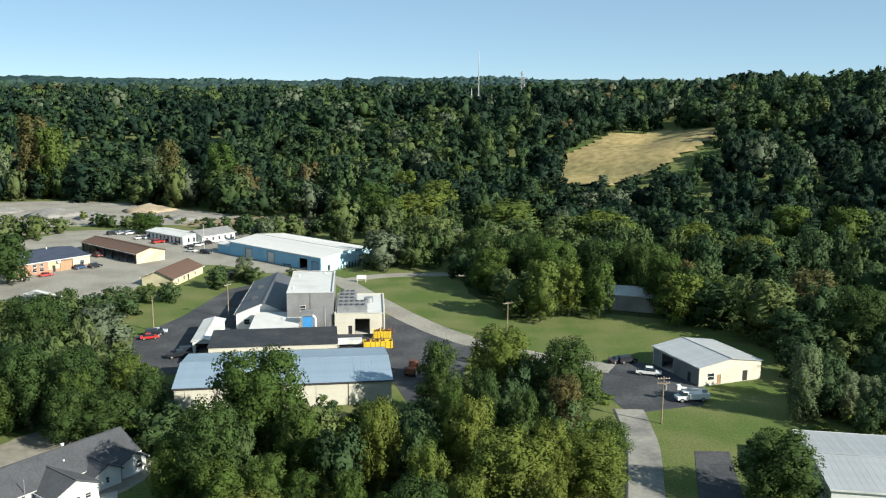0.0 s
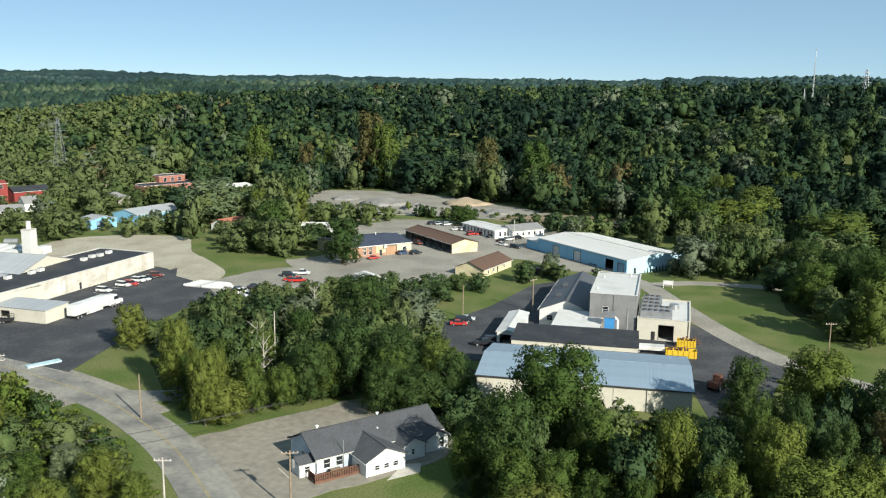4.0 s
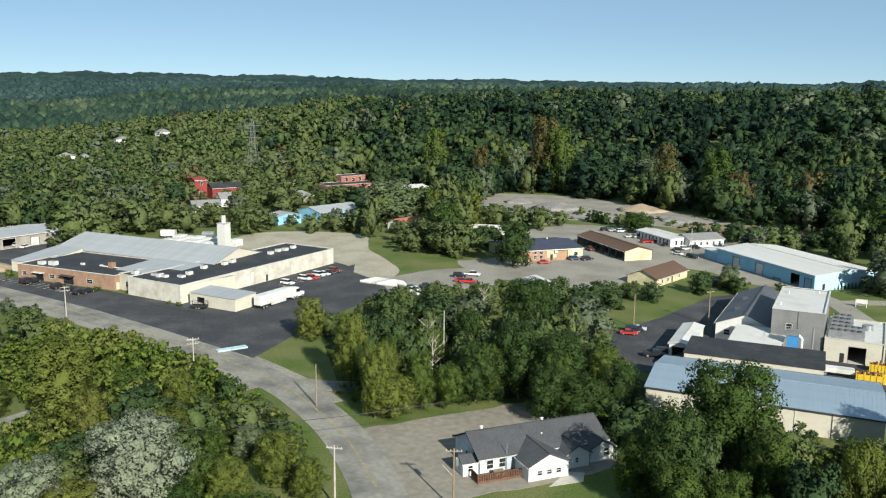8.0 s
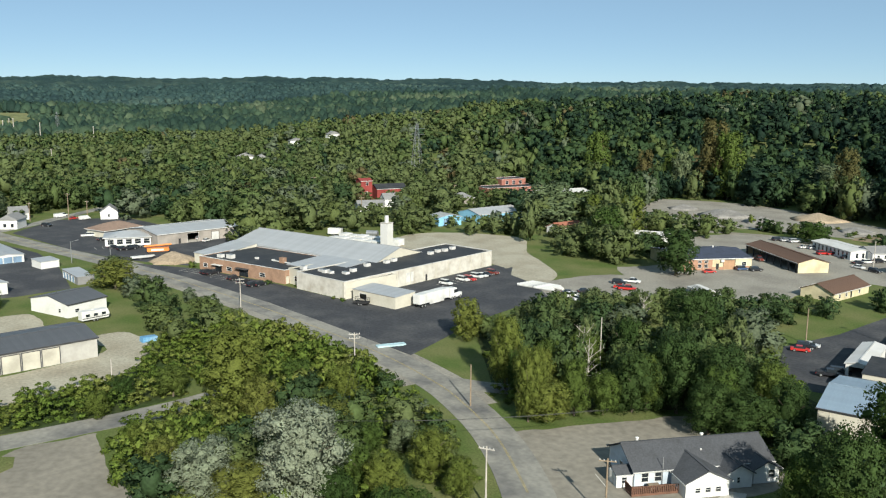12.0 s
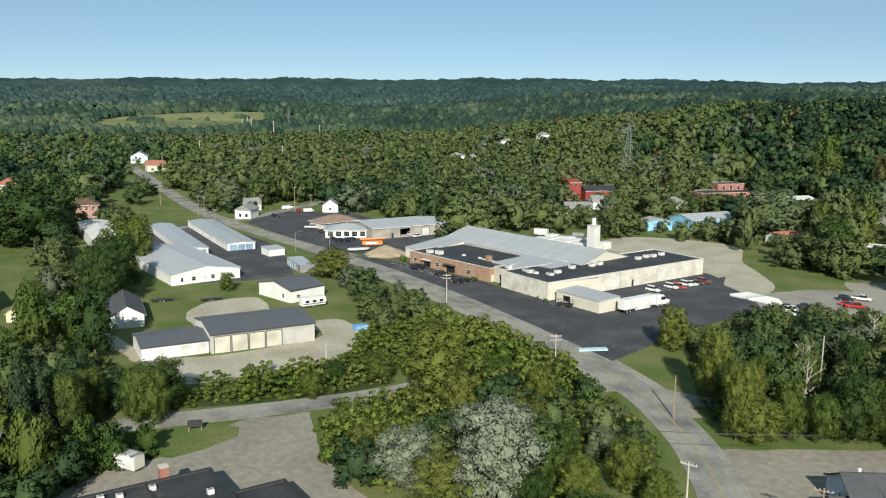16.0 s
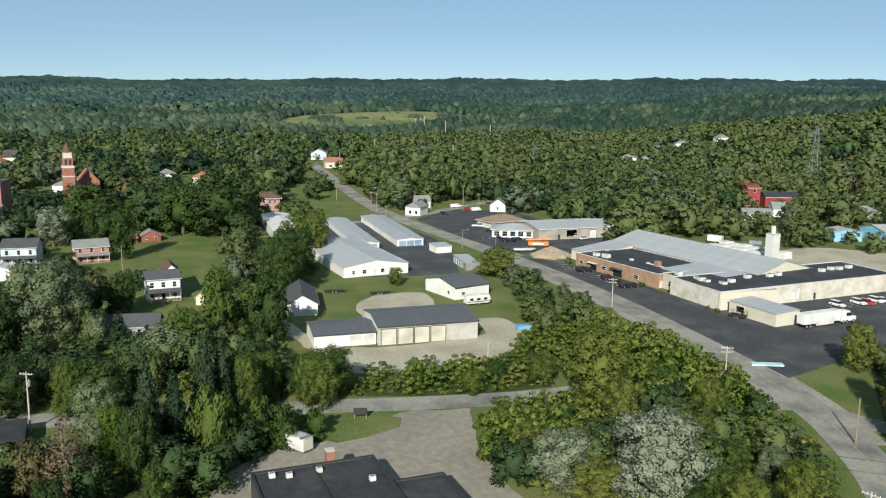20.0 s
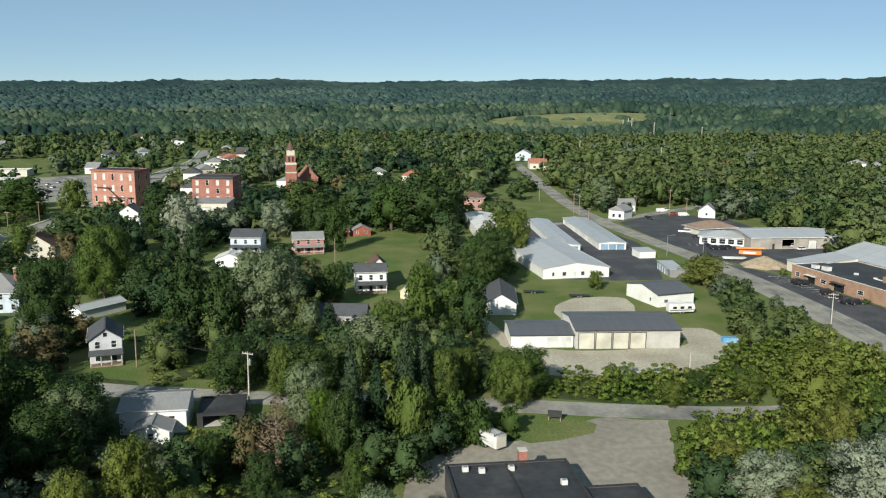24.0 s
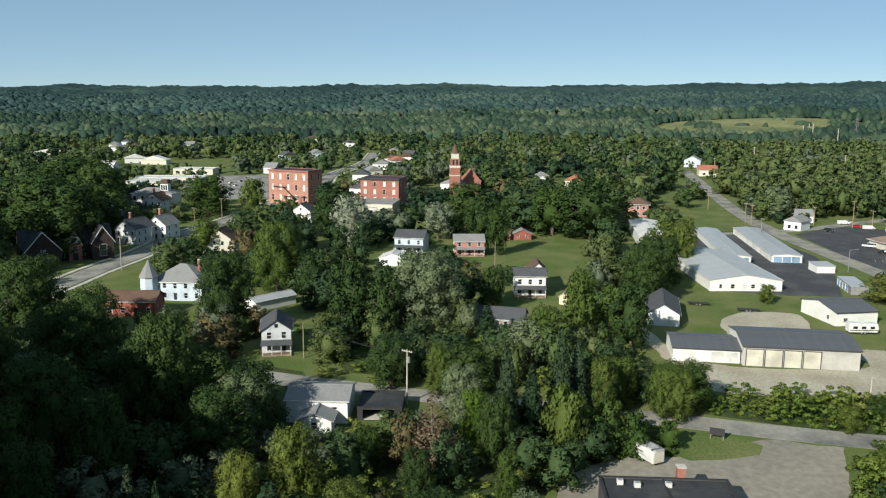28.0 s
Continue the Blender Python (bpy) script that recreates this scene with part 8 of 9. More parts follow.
tree("green", -39.0, 115.5, 11.4, 3.7)
tree("green", -24.9, 113.4, 12.3, 5.2)
tree("green", -31.1, 111.0, 10.0, 4.5)
tree("green", -19.9, 113.7, 9.2, 4.2)
# the stand beside the east drive
tree("olive", -9.6, 122.5, 15.0, 3.5)
tree("green", -3.0, 124.7, 15.0, 4.8)
tree("dark", -0.6, 152.6, 15.0, 4.4)
tree("olive", 11.9, 163.3, 15.0, 7.1)
tree("dark", 23.6, 151.6, 15.0, 6.2)
tree("rust", 20.1, 133.6, 14.9, 4.4)
tree("dark", 13.0, 129.9, 14.7, 4.2)
tree("olive", 4.4, 123.5, 15.0, 4.4)
tree("olive", 9.4, 111.6, 15.0, 5.7)
tree("olive", -1.9, 110.5, 13.6, 4.3)
tree("green", 27.0, 129.3, 14.3, 4.7)
tree("olive", 16.0, 117.9, 14.3, 4.6)
tree("green", 1.9, 137.5, 15.0, 3.6)
tree("olive", 22.2, 119.4, 11.8, 4.7)
tree("green", -12.9, 111.1, 11.8, 4.1)
tree("dark", 7.4, 138.9, 15.0, 4.1)
tree("green", -6.8, 104.8, 12.0, 3.9)
tree("olive", 3.4, 104.4, 11.7, 4.5)
tree("olive", 14.7, 105.7, 11.5, 4.6)
# trees round the east lawn
tree("dark", 49.9, 117.8, 11.8, 7.2)
tree("sage", 67.9, 152.8, 14.8, 3.4, "tall")
tree("sage", 76.2, 152.9, 11.3, 2.7, "tall")
tree("sage", 80.0, 153.0, 8.8, 2.8, "tall")
tree("olive", 35.0, 229.0, 15.0, 4.6)
tree("green", 26.6, 223.4, 17.0, 5.7)
tree("green", 15.1, 255.9, 14.1, 8.0)
tree("dark", 66.5, 226.7, 15.0, 5.6)
tree("rust", 66.3, 230.1, 16.0, 5.4)
tree("olive", 98.4, 263.6, 17.0, 10.3)
tree("rust", 99.6, 225.1, 14.8, 7.0)
tree("green", 75.7, 227.4, 13.4, 7.5)
tree("olive", 88.5, 293.1, 17.0, 9.5)
tree("olive", -11.1, 372.0, 17.0, 11.5)
tree("green", -22.8, 360.8, 17.0, 10.1)
tree("olive", 10.5, 451.7, 17.0, 11.4)
tree("green", 26.5, 344.5, 17.0, 9.7)
tree("olive", 59.7, 312.9, 17.0, 9.0)
tree("dark", 97.3, 191.9, 17.0, 9.2)
tree("green", 145.0, 302.9, 17.0, 12.3)
tree("green", 130.3, 316.8, 17.0, 11.5)
# the grove beside the warehouse lot
tree("olive", -106.5, 132.9, 17.0, 5.9)
tree("green", -101.5, 131.0, 14.2, 4.2)
tree("green", -100.0, 139.8, 17.0, 5.4)
tree("olive", -91.8, 121.7, 15.7, 4.9)
tree("green", -97.5, 148.6, 17.0, 5.6)
tree("green", -92.2, 157.3, 17.0, 5.7)
tree("dark", -88.8, 178.3, 17.0, 7.9)
tree("green", -79.2, 143.0, 16.7, 5.7)
tree("green", -83.9, 134.9, 12.0, 5.1)
tree("dark", -74.1, 145.3, 14.9, 5.7)
tree("green", -64.9, 143.8, 17.0, 5.9)
tree("dark", -58.3, 140.1, 12.7, 4.9)
tree("olive", -94.5, 128.6, 13.5, 4.6)
tree("green", -87.6, 130.6, 14.5, 4.6)
tree("olive", -136.2, 154.3, 11.6, 5.3)
tree("dark", -80.5, 139.8, 11.5, 4.7)
tree("dark", -64.2, 138.6, 9.7, 4.9)
tree("olive", -89.7, 124.2, 8.9, 4.0)
bare_tree(-90.6, 139.0, 13)
bare_tree(-110.3, 194.4, 9)
bare_tree(-100.0, 151.4, 11)
# the back of the grove
tree("green", -60.6, 156.8, 13.7, 5.8)
tree("dark", -65.7, 145.8, 14.7, 5.6)
tree("dark", -53.0, 145.8, 12.3, 5.0)
tree("green", -59.2, 141.3, 8.8, 4.5)
# the wild corner between the roads
tree("silver", -96.8, 72.5, 15, 8.6)
tree("silver", -107.3, 62.7, 9.5, 5.2)
tree("silver", -104.5, 72.4, 7.5, 3.6)
tree("olive", -135.7, 86.7, 16.5, 6.6, "tall")
tree("green", -132.7, 99.0, 11, 6)
tree("olive", -123.0, 102.8, 9, 5)
tree("sage", -98.7, 95.7, 10.5, 4.4, "tall")
tree("olive", -87.9, 91.6, 9, 5)
tree("green", -90.1, 73.4, 9, 4.8)
tree("olive", -87.9, 81.3, 8, 5)
tree("olive", -80.4, 90.0, 7, 4)
tree("green", -151.4, 82.5, 8, 5.5)
tree("green", -157.8, 75.0, 6.5, 4)
tree("olive", -151.3, 66.8, 5.5, 3.4)
tree("green", -102.5, 91.3, 8, 4.5)
tree("olive", -101.6, 65.6, 7, 4)
tree("olive", -118.9, 62.2, 7, 4.4)
tree("olive", -129.4, 63.9, 6, 3.8)
tree("olive", -125.9, 85.9, 10, 5)
tree("green", -127.6, 73.7, 8, 4.6)
tree("olive", -109.1, 87.3, 9, 4.5)
tree("green", -93.7, 81.8, 8.5, 4.4)
# trees round the garages and storage hall
tree("dark", -267.8, 54.7, 17.0, 8.5)
tree("green", -304.5, 70.6, 17.0, 5.3)
tree("green", -251.1, 83.4, 5.5, 2.9)
tree("olive", -252.4, 119.6, 8.7, 4.9)
tree("green", -160.2, 39.5, 15.8, 7.2)
tree("green", -155.5, 33.8, 13.6, 4.2)
tree("sage", -431.9, 145.0, 17.0, 9.6)
tree("green", -160.2, 26.4, 17.0, 3.3)
tree("dark", -153.9, 21.2, 16.4, 3.6)
tree("conifer", -149.6, 17.0, 16.9, 3.1)
tree("green", -208.5, 23.8, 17.0, 3.6)
tree("green", -140.1, 31.9, 5.8, 3.0, "bush")
tree("green", -138.5, 25.6, 7.7, 3.8, "bush")
tree("green", -137.8, 20.6, 7.5, 4.1, "bush")
# trees among the houses
tree("sage", -213.1, -15.9, 21.0, 13.0)
tree("dark", -206.9, -66.2, 21.0, 9.2)
tree("dark", -206.9, -33.4, 21.0, 6.5)
tree("silver", -331.1, -53.8, 21.0, 8.0)
tree("dark", -357.1, -67.3, 21.0, 9.2)
tree("green", -253.8, -64.2, 20.7, 8.1)
tree("dark", -164.3, -4.1, 14.7, 5.7)
tree("silver", -357.1, -20.6, 15.7, 7.5)
tree("dark", -387.1, -9.2, 16.0, 8.3)
tree("dark", -385.4, 12.7, 16.0, 8.0)
tree("dark", -364.7, 44.8, 21.0, 9.3)
tree("green", -372.5, 28.6, 20.1, 6.8)
tree("dark", -249.2, 46.8, 16.5, 7.9)
tree("green", -318.4, 69.0, 14.2, 6.0)
tree("dark", -233.9, 1.4, 13.5, 4.0)
tree("rust", -231.4, 1.4, 5.5, 2.5)
tree("green", -204.2, 32.3, 14.4, 2.9)
tree("green", -199.4, 22.6, 16.9, 3.4)
tree("sage", -186.3, 8.9, 10.0, 4.3)
tree("conifer", -146.3, 13.8, 18.6, 3.4)
tree("green", -151.6, 21.7, 18.1, 3.3)
tree("green", -154.2, 36.2, 17.0, 5.0)
tree("brown", -128.0, -7.8, 13.8, 5.2)
tree("bright", -136.7, -1.3, 11.6, 2.4)
tree("conifer", -136.5, 3.8, 16.0, 3.2)
tree("olive", -112.2, -26.7, 15.5, 5.9)
tree("green", -126.3, -18.3, 11.9, 3.8)
tree("olive", -107.7, -33.3, 12.9, 5.4)
tree("sage", -146.6, -3.7, 12.8, 4.3)
# more trees among the houses
tree("green", -134.0, 13.7, 8.0, 3.6, "bush")
tree("green", -138.5, 21.9, 7.4, 3.8, "bush")
tree("green", -108.9, -19.1, 12.3, 4.7)
tree("dark", -116.8, -9.6, 10.1, 3.5)
tree("green", -116.4, 3.7, 12.3, 3.2)
tree("dark", -239.6, -49.5, 16.5, 5.5)
tree("green", -403.6, -112.8, 19.0, 7.0)
tree("green", -416.3, -139.2, 19.0, 7.4)
tree("dark", -202.8, -24.7, 19.0, 4.6)
tree("green", -164.4, -9.2, 14.2, 4.3)
tree("dark", -129.9, 2.2, 12.5, 3.5)
tree("conifer", -138.8, 8.2, 15.3, 3.3)
tree("green", -138.7, 15.6, 14.3, 2.9)
tree("sage", -139.9, -41.9, 12.3, 5.1)
tree("dark", -167.9, -19.2, 15.6, 4.4)
tree("green", -186.2, 13.4, 13.3, 4.3)
tree("dark", -199.3, 35.0, 12.7, 3.5)
# the stand below the old town, dark leaf tint holding the hollow's shade
tree("dark", -149.1, -75.8, 22.0, 9.1)
tree("dark", -191.0, -108.6, 22.0, 9.3)
tree("dark", -139.8, -64.3, 22.0, 5.7)
tree("dark", -116.5, -64.9, 21.1, 7.4)
tree("dark", -107.9, -66.1, 18.9, 5.9)
tree("dark", -136.0, -58.4, 18.1, 5.1)
tree("dark", -113.6, -55.7, 17.2, 4.8)
tree("dark", -96.8, -56.9, 15.1, 5.1)
tree("dark", -419.0, -211.1, 22.0, 15.7)
tree("dark", -320.5, -175.6, 22.0, 12.3)
tree("dark", -391.8, -182.6, 22.0, 12.1)
tree("conifer", -97.7, -44.4, 13.9, 2.3)
tree("conifer", -94.2, -39.4, 13.5, 1.9)
tree("green", -313.5, -106.3, 13.0, 4.2)
tree("green", -324.1, 4.3, 17.6, 5.5)
tree("dark", -349.2, -2.5, 18.9, 6.9)
tree("dark", -137.8, -89.2, 22.0, 8.0)
tree("dark", -200.0, -132.1, 22.0, 10.1)
# trees round the east lawn
tree("green", 43.0, 228.0, 14.5, 4.8)
tree("olive", 63.5, 221.5, 13.5, 4.4)
tree("dark", 13.8, 286.5, 15.5, 9.7)
tree("dark", 21.4, 265.1, 16.6, 8.3)
tree("green", 31.9, 251.3, 17.0, 9.3)
tree("dark", 49.0, 255.9, 17.0, 10.3)
tree("dark", 59.6, 249.8, 17.0, 9.4)
tree("green", 62.2, 234.4, 17.0, 7.5)
tree("dark", 29.0, 279.1, 15.5, 8.7)
# more of the stand below the old town, crowns tinted dark for shade
tree("dark", -143.0, -50.3, 21.7, 6.5)
tree("dark", -143.3, -41.3, 17.7, 5.2)
tree("dark", -138.3, -54.8, 22.0, 6.4)
tree("dark", -162.3, -78.4, 20.9, 6.7)
tree("dark", -156.4, -67.9, 20.2, 5.9)
tree("dark", -155.9, -82.6, 17.9, 7.1)
tree("dark", -129.2, -43.0, 18.1, 5.2)
tree("conifer", -204.5, 0.5, 10, 3.2)
tree("sage", -207.0, -4.5, 9, 3.4)
# the dark trees behind the church
tree("dark", -300.6, -154.4, 21.0, 8.9)
tree("dark", -310.8, -163.5, 17.1, 7.9)
tree("dark", -314.8, -172.6, 21.5, 7.2)
tree("dark", -327.1, -162.7, 19.7, 8.1)
tree("dark", -342.8, -154.5, 18.4, 8.8)
tree("dark", -341.6, -180.7, 21.0, 7.3)
tree("dark", -353.4, -181.3, 17.0, 8.7)
tree("dark", -370.4, -174.3, 21.9, 8.7)
tree("dark", -387.3, -185.5, 19.7, 8.4)
tree("dark", -398.4, -187.3, 20.5, 8.9)
tree("dark", -390.0, -211.6, 18.8, 7.3)
tree("dark", -410.0, -190.3, 18.5, 8.2)
tree("dark", -429.1, -193.0, 18.7, 7.6)
tree("dark", -422.6, -225.9, 18.6, 8.0)
tree("dark", -430.1, -224.7, 21.9, 7.0)
tree("dark", -447.4, -235.9, 17.1, 8.6)
tree("dark", -461.9, -224.9, 17.0, 7.1)
tree("dark", -479.5, -224.3, 18.0, 8.5)
# tall trees at the foot of the bluff
tree("sage", -170.9, 510.9, 20.0, 10.5)
tree("rust", -114.8, 476.3, 20.0, 12.3)
tree("olive", -123.5, 465.0, 16.6, 8.1)
tree("olive", -190.7, 320.7, 20.0, 9.4)
tree("sage", -233.7, 321.6, 20.0, 10.6)
tree("dark", -137.6, 263.7, 12.6, 5.2)
tree("green", -175.7, 280.3, 17.9, 7.4)
tree("olive", -203.1, 312.5, 20.0, 6.3)
tree("green", -129.6, 366.9, 8.6, 4.4)
tree("olive", -18.9, 433.5, 20.0, 13.3)
tree("green", -32.7, 384.6, 20.0, 11.9)
tree("green", -3.0, 391.9, 20.0, 11.0)
tree("rust", -281.3, 489.0, 27, 5.5, "tall")
tree("green", -264.6, 492.2, 25, 5, "tall")
tree("sage", -254.0, 488.0, 28, 5.5, "tall")
tree("rust", -235.1, 491.6, 30, 6, "tall")
tree("green", -223.6, 487.6, 28, 6, "tall")
tree("sage", -158.9, 471.1, 23, 6.5, "tall")
tree("rust", -151.0, 472.5, 22, 5, "tall")
tree("green", -117.6, 452.8, 24, 7, "tall")
tree("rust", -105.8, 450.0, 23, 7.5, "tall")
tree("green", -316.3, 488.7, 26, 5, "tall")


# ---- wild trees ----
wrng = np.random.default_rng(4)
TH0, TH1 = 57, 216


def sample(r0, r1, step):
    """Jittered places of a wood between two distances."""
    n = int(r1 / step) + 2
    g = np.stack(np.meshgrid(np.arange(-n, n + 1), np.arange(-n, n + 1)), -1).reshape(-1, 2).astype(float)
    g[:, 0] += 0.5 * (g[:, 1] % 2)
    g = g * step + wrng.uniform(-0.5, 0.5, g.shape) * step
    r, t = np.hypot(g[:, 0], g[:, 1]), np.degrees(np.arctan2(g[:, 1], g[:, 0])) % 360
    return g[(r >= r0) & (r < r1) & (t > TH0) & (t < TH1)]


def sample_box(x0, x1, y0, y1, step):
    return [(x + wrng.uniform(-0.4, 0.4) * step, y + wrng.uniform(-0.4, 0.4) * step) for x in np.arange(x0, x1, step) for y in np.arange(y0, y1, step)]


BOXES = []


def keep_out():
    """Bounding boxes of the open places, for a quick first test."""
    for p in OPEN + FOOTPRINTS:
        a = np.array(p)
        BOXES.append((a[:, 0].min(), a[:, 0].max(), a[:, 1].min(), a[:, 1].max(), p))


keep_out()


def free(x, y):
    for x0, x1, y0, y1, p in BOXES:
        if x0 <= x <= x1 and y0 <= y <= y1 and inside((x, y), p):
            return False
    return True


def low_zone(x, y):
    for p, h in LOW:
        if inside((x, y), p):
            return h
    return None


# unseen tall stand south of the old town, added to shade the hollow below
for x, y in ((-275, -173), (-286, -181), (-262, -167), (-250, -180), (-292, -192), (-266, -192), (-240, -168), (-226, -160), (-300, -200), (-320, -205)):
    tree("dark", x, y, wrng.uniform(19, 24), wrng.uniform(7, 8.5))
placed = np.array([(a, b, c) for a, b, c in PLANTED]) if PLANTED else np.zeros((0, 3))


def overlooks(x, y, h, side=3.6):
    """True if a tree of that height would stand in the open view across a lot, a lawn or a building."""
    r = math.hypot(x, y)
    k = max(1.0, (56.8 if r < 290 else 53.5) / (60 - 0.9 * h))
    u, v = -y / r * side, x / r * side
    n = 2 + int(r * (k - 1) / 14)
    for i in range(1, n + 1):
        f = 1 + (k - 1) * i / n
        if not free(x * f, y * f):
            return True
    return not (free(x * k + u, y * k + v) and free(x * k - u, y * k - v))


def crowded(x, y, f=0.8, m=2.0):
    return len(placed) and (np.hypot(placed[:, 0] - x, placed[:, 1] - y) < placed[:, 2] * f + m).any()


def tint_for(x, y, k):
    th, r = math.degrees(math.atan2(y, x)) % 360, math.hypot(x, y)
    if th < 100 and r > 200:
        return "dark" if k < 0.35 else "green" if k < 0.8 else "olive" if k < 0.97 else "rust"
    if th > 165:
        return "dark" if k < 0.5 else "green" if k < 0.88 else "sage" if k < 0.96 else "conifer"
    return "dark" if k < 0.18 else "green" if k < 0.66 else "olive" if k < 0.95 else "sage"


single = 0
PLANTED_LATE = []
for x, y in sorted(sample(72, 215, 7.4).tolist(), key=lambda p: math.hypot(*p)):
    th = math.degrees(math.atan2(y, x)) % 360
    if not free(x, y) or crowded(x, y):
        continue
    lh = low_zone(x, y)
    if lh is not None:
        continue
    h = wrng.uniform(9.5, 15.5)
    while h > 2 and overlooks(x, y, h):
        h *= 0.72
    if h <= 2:
        continue
    if h < 6.5:
        continue
    if single >= 95:
        continue
    single += 1
    PLANTED_LATE.append((x, y, 4.5))
    tint = tint_for(x, y, wrng.random())
    tree(tint, x, y, h, wrng.uniform(3.8, 5.6), "conifer" if tint == "conifer" else ("tall" if wrng.random() < 0.3 else "round"))


def wood(name, label, r0, r1, step, lobes, cards, size, core, material, hmin, hmax, variants=8, thin=0.0, spots=None):
    """Many trees in one mesh, each with its own tint, painted slope shade included."""
    forms = []
    for k in range(variants):
        V, F, N = foliage(np.random.default_rng(100 + k), "round" if k % 3 else "tall", lobes, cards, size, 5.5, 12.0, core, 0.85, 0.36)
        forms.append((V * np.array([1, 1, 0.94]), F, N))
    VV, A, B, T = [], [], [], []
    n = 0
    for x, y in (sample(r0, r1, step) if spots is None else spots):
        if not free(x, y) or low_zone(x, y) is not None and r0 < 200:
            continue
        r = math.hypot(x, y)
        th = math.degrees(math.atan2(y, x)) % 360
        town = th > 160 and 215 < r < 1500
        if wrng.random() < (thin + (0.40 if town else 0.0)):
            continue
        if r < 360 and crowded(x, y, 0.7, 1.5):
            continue
        h = hmin + (hmax - hmin) * min(1.15, max(0.0, wrng.beta(1.5, 1.7) + 0.45 * noise.noise((x / 60, y / 60, 9.0))))
        if th > 132:
            h *= 0.80
        if (r < 650 or th > 138 and r < 1500) and spots is None:
            while h > 2.5 and overlooks(x, y, h):
                h *= 0.72
            if h <= 2.5:
                continue
        V, F, N = forms[wrng.integers(variants)]
        w = min((step / (7.6 if th > 122 else 8.6)) * min(1.8, max(0.5, wrng.lognormal(-0.06, 0.38))), h / 12 * 1.3)
        t = wrng.uniform(0, 6.28)
        c, s = math.cos(t), math.sin(t)
        P = V * np.array([w, w, h / 12.0])
        P = np.stack([P[:, 0] * c - P[:, 1] * s + x, P[:, 0] * s + P[:, 1] * c + y, P[:, 2] + land(x, y) - 0.3], 1)
        VV.append(P)
        A.append(F + n)
        B.append(np.stack([N[:, 0] * c - N[:, 1] * s, N[:, 0] * s + N[:, 1] * c, N[:, 2]], 1))
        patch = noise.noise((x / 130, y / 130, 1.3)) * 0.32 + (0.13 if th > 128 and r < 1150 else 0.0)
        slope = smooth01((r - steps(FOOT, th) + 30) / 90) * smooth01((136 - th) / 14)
        # v drops on the bluff and in the east: shade put into leaf colour
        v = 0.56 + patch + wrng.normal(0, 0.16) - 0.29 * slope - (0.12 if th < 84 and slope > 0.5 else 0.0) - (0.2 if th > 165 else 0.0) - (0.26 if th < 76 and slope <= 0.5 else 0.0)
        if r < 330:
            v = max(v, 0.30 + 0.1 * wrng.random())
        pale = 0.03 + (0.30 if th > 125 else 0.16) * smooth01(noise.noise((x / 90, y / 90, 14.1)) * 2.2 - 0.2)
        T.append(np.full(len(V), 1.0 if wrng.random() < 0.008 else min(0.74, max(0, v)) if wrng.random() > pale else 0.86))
        n += len(V)
    me = mesh_from(name, np.concatenate(VV), np.concatenate(A), np.concatenate(B), material)
    at = me.attributes.new("tint", "FLOAT", "POINT")
    at.data.foreach_set("value", np.concatenate(T).astype(np.float32))
    return tagged(new(name, me), label, "woods", kind="stuff")


def scrub():
    """Dense shrubs on the wild ground between the roads and under the trees."""
    forms = [foliage(np.random.default_rng(300 + k), "bush", 7, 360, 0.29, 2.6, 3.6, 0.46, 0.45, 0.0) for k in range(6)]
    spots = []
    for x, y in sample(70, 222, 3.1):
        lh = low_zone(x, y)
        if lh == 0 or not free(x, y):
            continue
        if lh is None:
            if wrng.random() < 0.74:
                continue
            lh = 3.4
        if lh == 2.6 and wrng.random() < 0.5:
            continue
        h = lh * wrng.uniform(0.6, 1.25) * (1 + 0.5 * noise.noise((x / 9, y / 9, 3.3)))
        while h > 1.2 and overlooks(x, y, h, 1.5):
            h *= 0.75
        if h > 1.2:
            spots.append((x, y, h))
    VV, A, B, T, n = [], [], [], [], 0
    for x, y, h in spots:
        V, F, N = forms[wrng.integers(6)]
        w = (1.5 + 0.44 * h) / 2.6 * wrng.uniform(0.8, 1.2)
        t = wrng.uniform(0, 6.28)
        c, sn = math.cos(t), math.sin(t)
        VV.append(np.stack([(V[:, 0] * c - V[:, 1] * sn) * w + x, (V[:, 0] * sn + V[:, 1] * c) * w + y, V[:, 2] * h / 3.6 + land(x, y) - 0.2], 1))
        A.append(F + n)
        B.append(np.stack([N[:, 0] * c - N[:, 1] * sn, N[:, 0] * sn + N[:, 1] * c, N[:, 2]], 1))
        T.append(np.full(len(V), min(1, max(0, 0.55 + 0.8 * noise.noise((x / 14, y / 14, 6.1)) + wrng.normal(0, 0.2)))))
        n += len(V)
    me = mesh_from("shrubs", np.concatenate(VV), np.concatenate(A), np.concatenate(B), LEAF["scrub"])
    me.attributes.new("tint", "FLOAT", "POINT").data.foreach_set("value", np.concatenate(T).astype(np.float32))
    return tagged(new("shrubs", me), "dense yellow green shrubs and saplings on wild ground", "shrubs", kind="stuff")


scrub()
# trees on the added spur, out of view, to lengthen its shadow
wood("spur_woods", "dark green unseen woods on the steep spur added south of the town for shade", 0, 0, 10, 12, 260, 1.0, 0.8, LEAF["woods"], 17, 20, 4, 0.0, [p for p in sample_box(-200, 10, -220, -30, 8.5) if shade_spur(*p) > 6])
# woods beyond the view, added so their shadow reaches the lawn
wood("east_woods", "tall green unseen woods on the slope east of the lawn, added for shade", 0, 0, 12, 12, 320, 0.9, 0.75, LEAF["woods"], 20, 25, 4, 0.0, [p for p in sample_box(90, 270, 110, 340, 11) if math.hypot(*p) > 165 and 30 < math.degrees(math.atan2(p[1], p[0])) < 58.5])
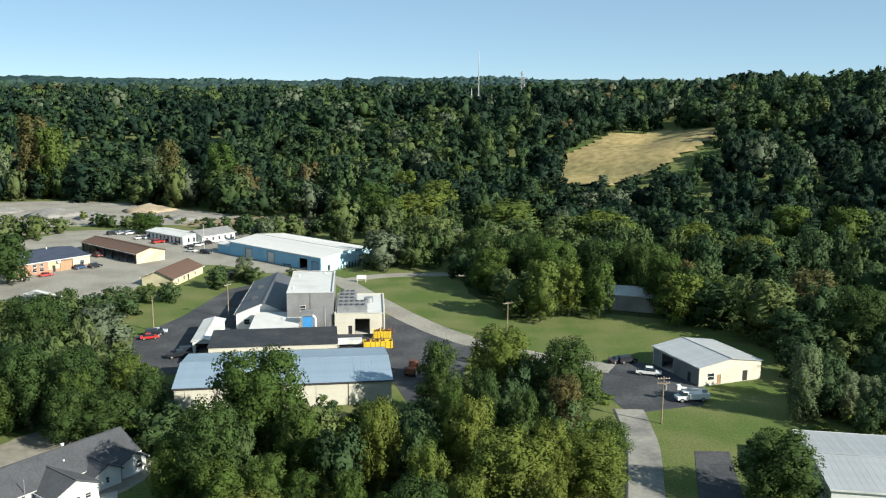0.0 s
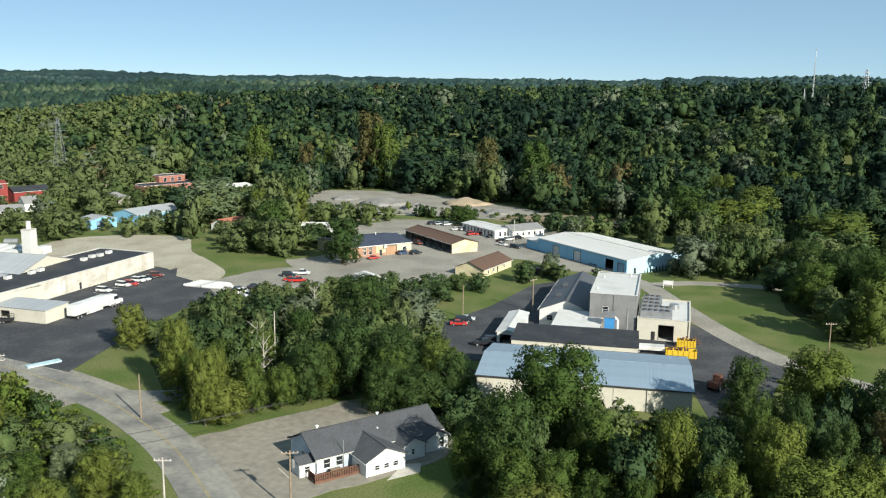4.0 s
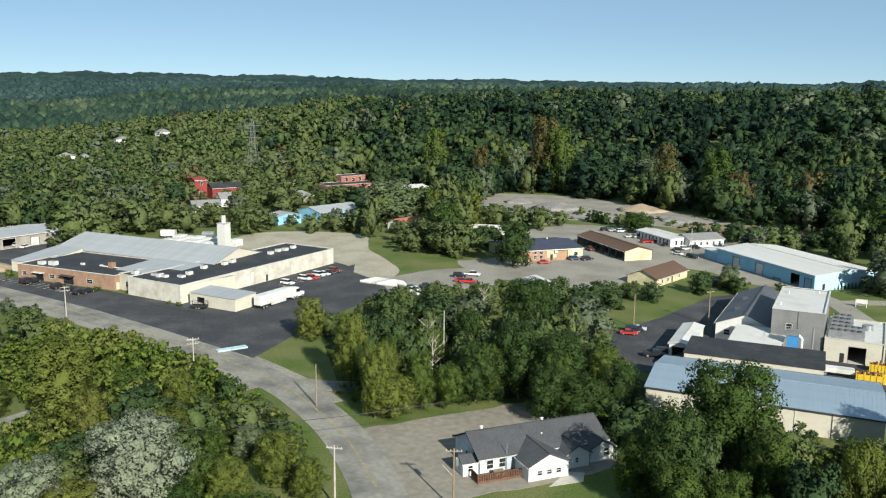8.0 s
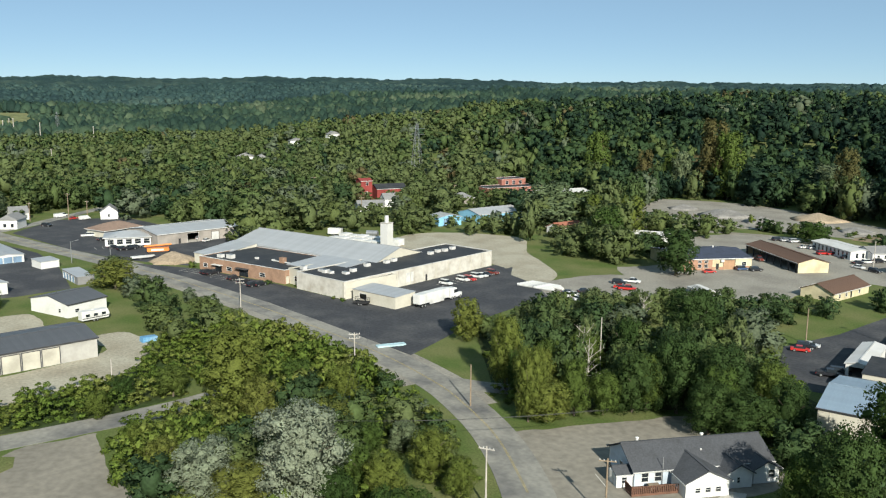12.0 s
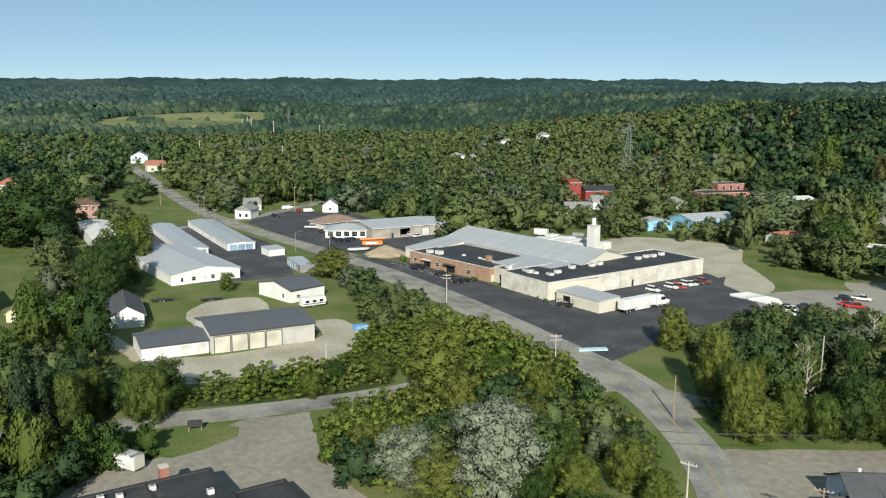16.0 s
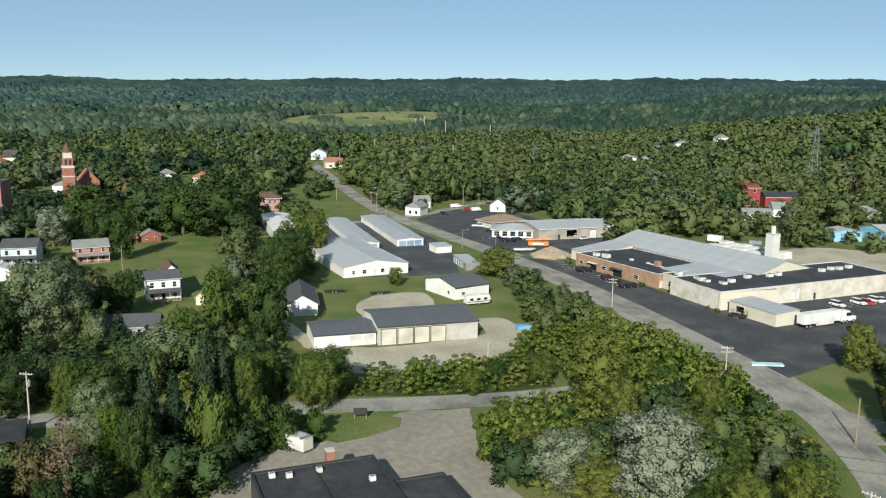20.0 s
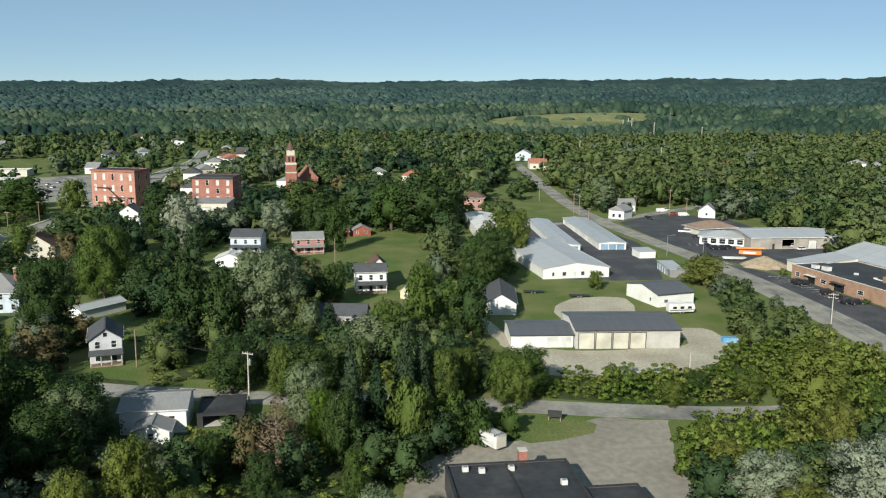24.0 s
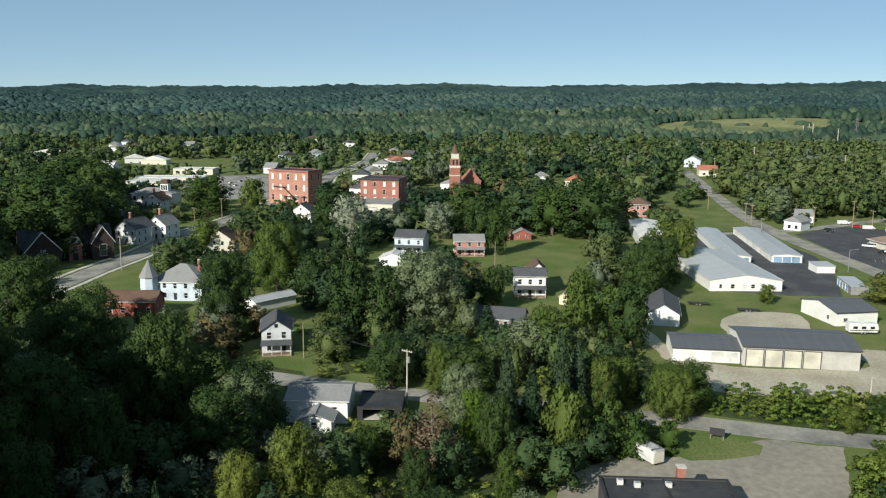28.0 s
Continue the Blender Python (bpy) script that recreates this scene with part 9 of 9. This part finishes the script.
placed = np.array([(a, b, c) for a, b, c in PLANTED + PLANTED_LATE])
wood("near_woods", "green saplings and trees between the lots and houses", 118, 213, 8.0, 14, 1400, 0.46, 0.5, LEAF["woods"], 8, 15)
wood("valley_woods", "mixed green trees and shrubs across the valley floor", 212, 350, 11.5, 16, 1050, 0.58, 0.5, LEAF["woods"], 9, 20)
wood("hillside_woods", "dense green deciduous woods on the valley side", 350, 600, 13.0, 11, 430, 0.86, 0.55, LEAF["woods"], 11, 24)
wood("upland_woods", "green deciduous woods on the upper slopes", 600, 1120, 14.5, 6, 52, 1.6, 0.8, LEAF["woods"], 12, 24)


def domes(name, label, r0, r1, step, material, hmin, hmax):
    """Far crowns, each a small rounded dome on the woodland floor."""
    ring = [(math.cos(k * math.pi / 2.5), math.sin(k * math.pi / 2.5)) for k in range(5)]
    base = np.array([(a * 0.95, b * 0.95, 0.2) for a, b in ring] + [(a * 0.72, b * 0.72, 0.74) for a, b in ring] + [(0, 0, 1.0)])
    faces = np.array([(k, (k + 1) % 5, 5 + (k + 1) % 5) for k in range(5)] + [(k, 5 + (k + 1) % 5, 5 + k) for k in range(5)] + [(5 + k, 5 + (k + 1) % 5, 10) for k in range(5)])
    normal = unit(base * np.array([1, 1, 1.1]) - np.array([0, 0, 0.25]))
    VV, FF, NN, T = [], [], [], []
    n = 0
    for x, y in sample(r0, r1, step):
        lone = noise.noise((x / 55, y / 55, 3.7)) > 0.34 and inside((x, y), FAR_FIELD)
        if not free(x, y) and not lone:
            continue
        clump = noise.noise((x / 170, y / 170, 5.5))
        h = hmin + (hmax - hmin) * min(1.2, max(0.0, wrng.beta(1.6, 1.8) + 0.5 * noise.noise((x / 60, y / 60, 9.0))))
        if lone:
            h *= 0.5
        w = step * 0.62 * min(1.8, max(0.55, wrng.lognormal(-0.02, 0.3)))
        t = wrng.uniform(0, 6.28)
        c, s = math.cos(t), math.sin(t)
        P = base * wrng.uniform(0.84, 1.16, (11, 1)) * np.array([w, w, h])
        VV.append(np.stack([P[:, 0] * c - P[:, 1] * s + x, P[:, 0] * s + P[:, 1] * c + y, P[:, 2] + land(x, y) - 1.0], 1))
        NN.append(np.stack([normal[:, 0] * c - normal[:, 1] * s, normal[:, 0] * s + normal[:, 1] * c, normal[:, 2]], 1))
        FF.append(faces + n)
        T.append(np.full(11, min(1, max(0, 0.44 + 0.8 * clump + 0.5 * noise.noise((x / 520, y / 520, 2.5)) + wrng.normal(0, 0.22)))))
        n += 11
    me = mesh_from(name, np.concatenate(VV), np.concatenate(FF), np.concatenate(NN), material)
    me.attributes.new("tint", "FLOAT", "POINT").data.foreach_set("value", np.concatenate(T).astype(np.float32))
    return tagged(new(name, me), label, "woods", kind="stuff")


# the haze over these woods is carried by their leaf colour
domes("distant_woods", "distant green woodland canopy with a slight haze tint", 1120, 1650, 12.5, LEAF["middle"], 8, 21)
domes("remote_woods", "remote green woodland canopy with a slight haze tint", 1650, 2200, 16, LEAF["middle"], 9, 24)
domes("remote_hill_woods", "woods on the remote hills, haze blue put into their green", 2200, 3500, 22, LEAF["far"], 11, 24)


def far_canopy():
    """The treetops of the farthest hills, as one rough sheet."""
    ts = np.arange(TH0, TH1, 0.2)
    rs = [2150.0]
    while rs[-1] < 4800:
        rs.append(rs[-1] * 1.006 + 2)
    V, T = [], []
    for r in rs:
        for t in ts:
            x, y = r * math.cos(radians(t)), r * math.sin(radians(t))
            V.append((x, y, land(x, y) + (4 if r < 3400 else 10) + 6 * wrng.random() + (8 if r < 3400 else 13) * noise.noise((x / 40, y / 40, 0.5)) + 8 * noise.noise((x / 210, y / 210, 4.5))))
            T.append(min(1, max(0, 0.4 + 0.8 * noise.noise((x / 240, y / 240, 5.5)) + 0.5 * noise.noise((x / 45, y / 45, 8.5)) + 0.2 * wrng.standard_normal())))
    n = len(ts)
    i, k = np.meshgrid(np.arange(len(rs) - 1), np.arange(n - 1), indexing="ij")
    a = (i * n + k).ravel()
    mid = np.array(V)[a]
    a = a[[free(x, y) for x, y, _ in mid]]
    F4 = np.stack([a, a + n, a + n + 1, a + 1], 1)
    # haze blue of the ridges comes with the leaf colour
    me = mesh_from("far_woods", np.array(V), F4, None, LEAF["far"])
    me.attributes.new("tint", "FLOAT", "POINT").data.foreach_set("value", np.array(T, np.float32))
    return tagged(new("far_woods", me), "far wooded ridges along the horizon, coloured with haze blue", "woods", kind="stuff")


far_canopy()
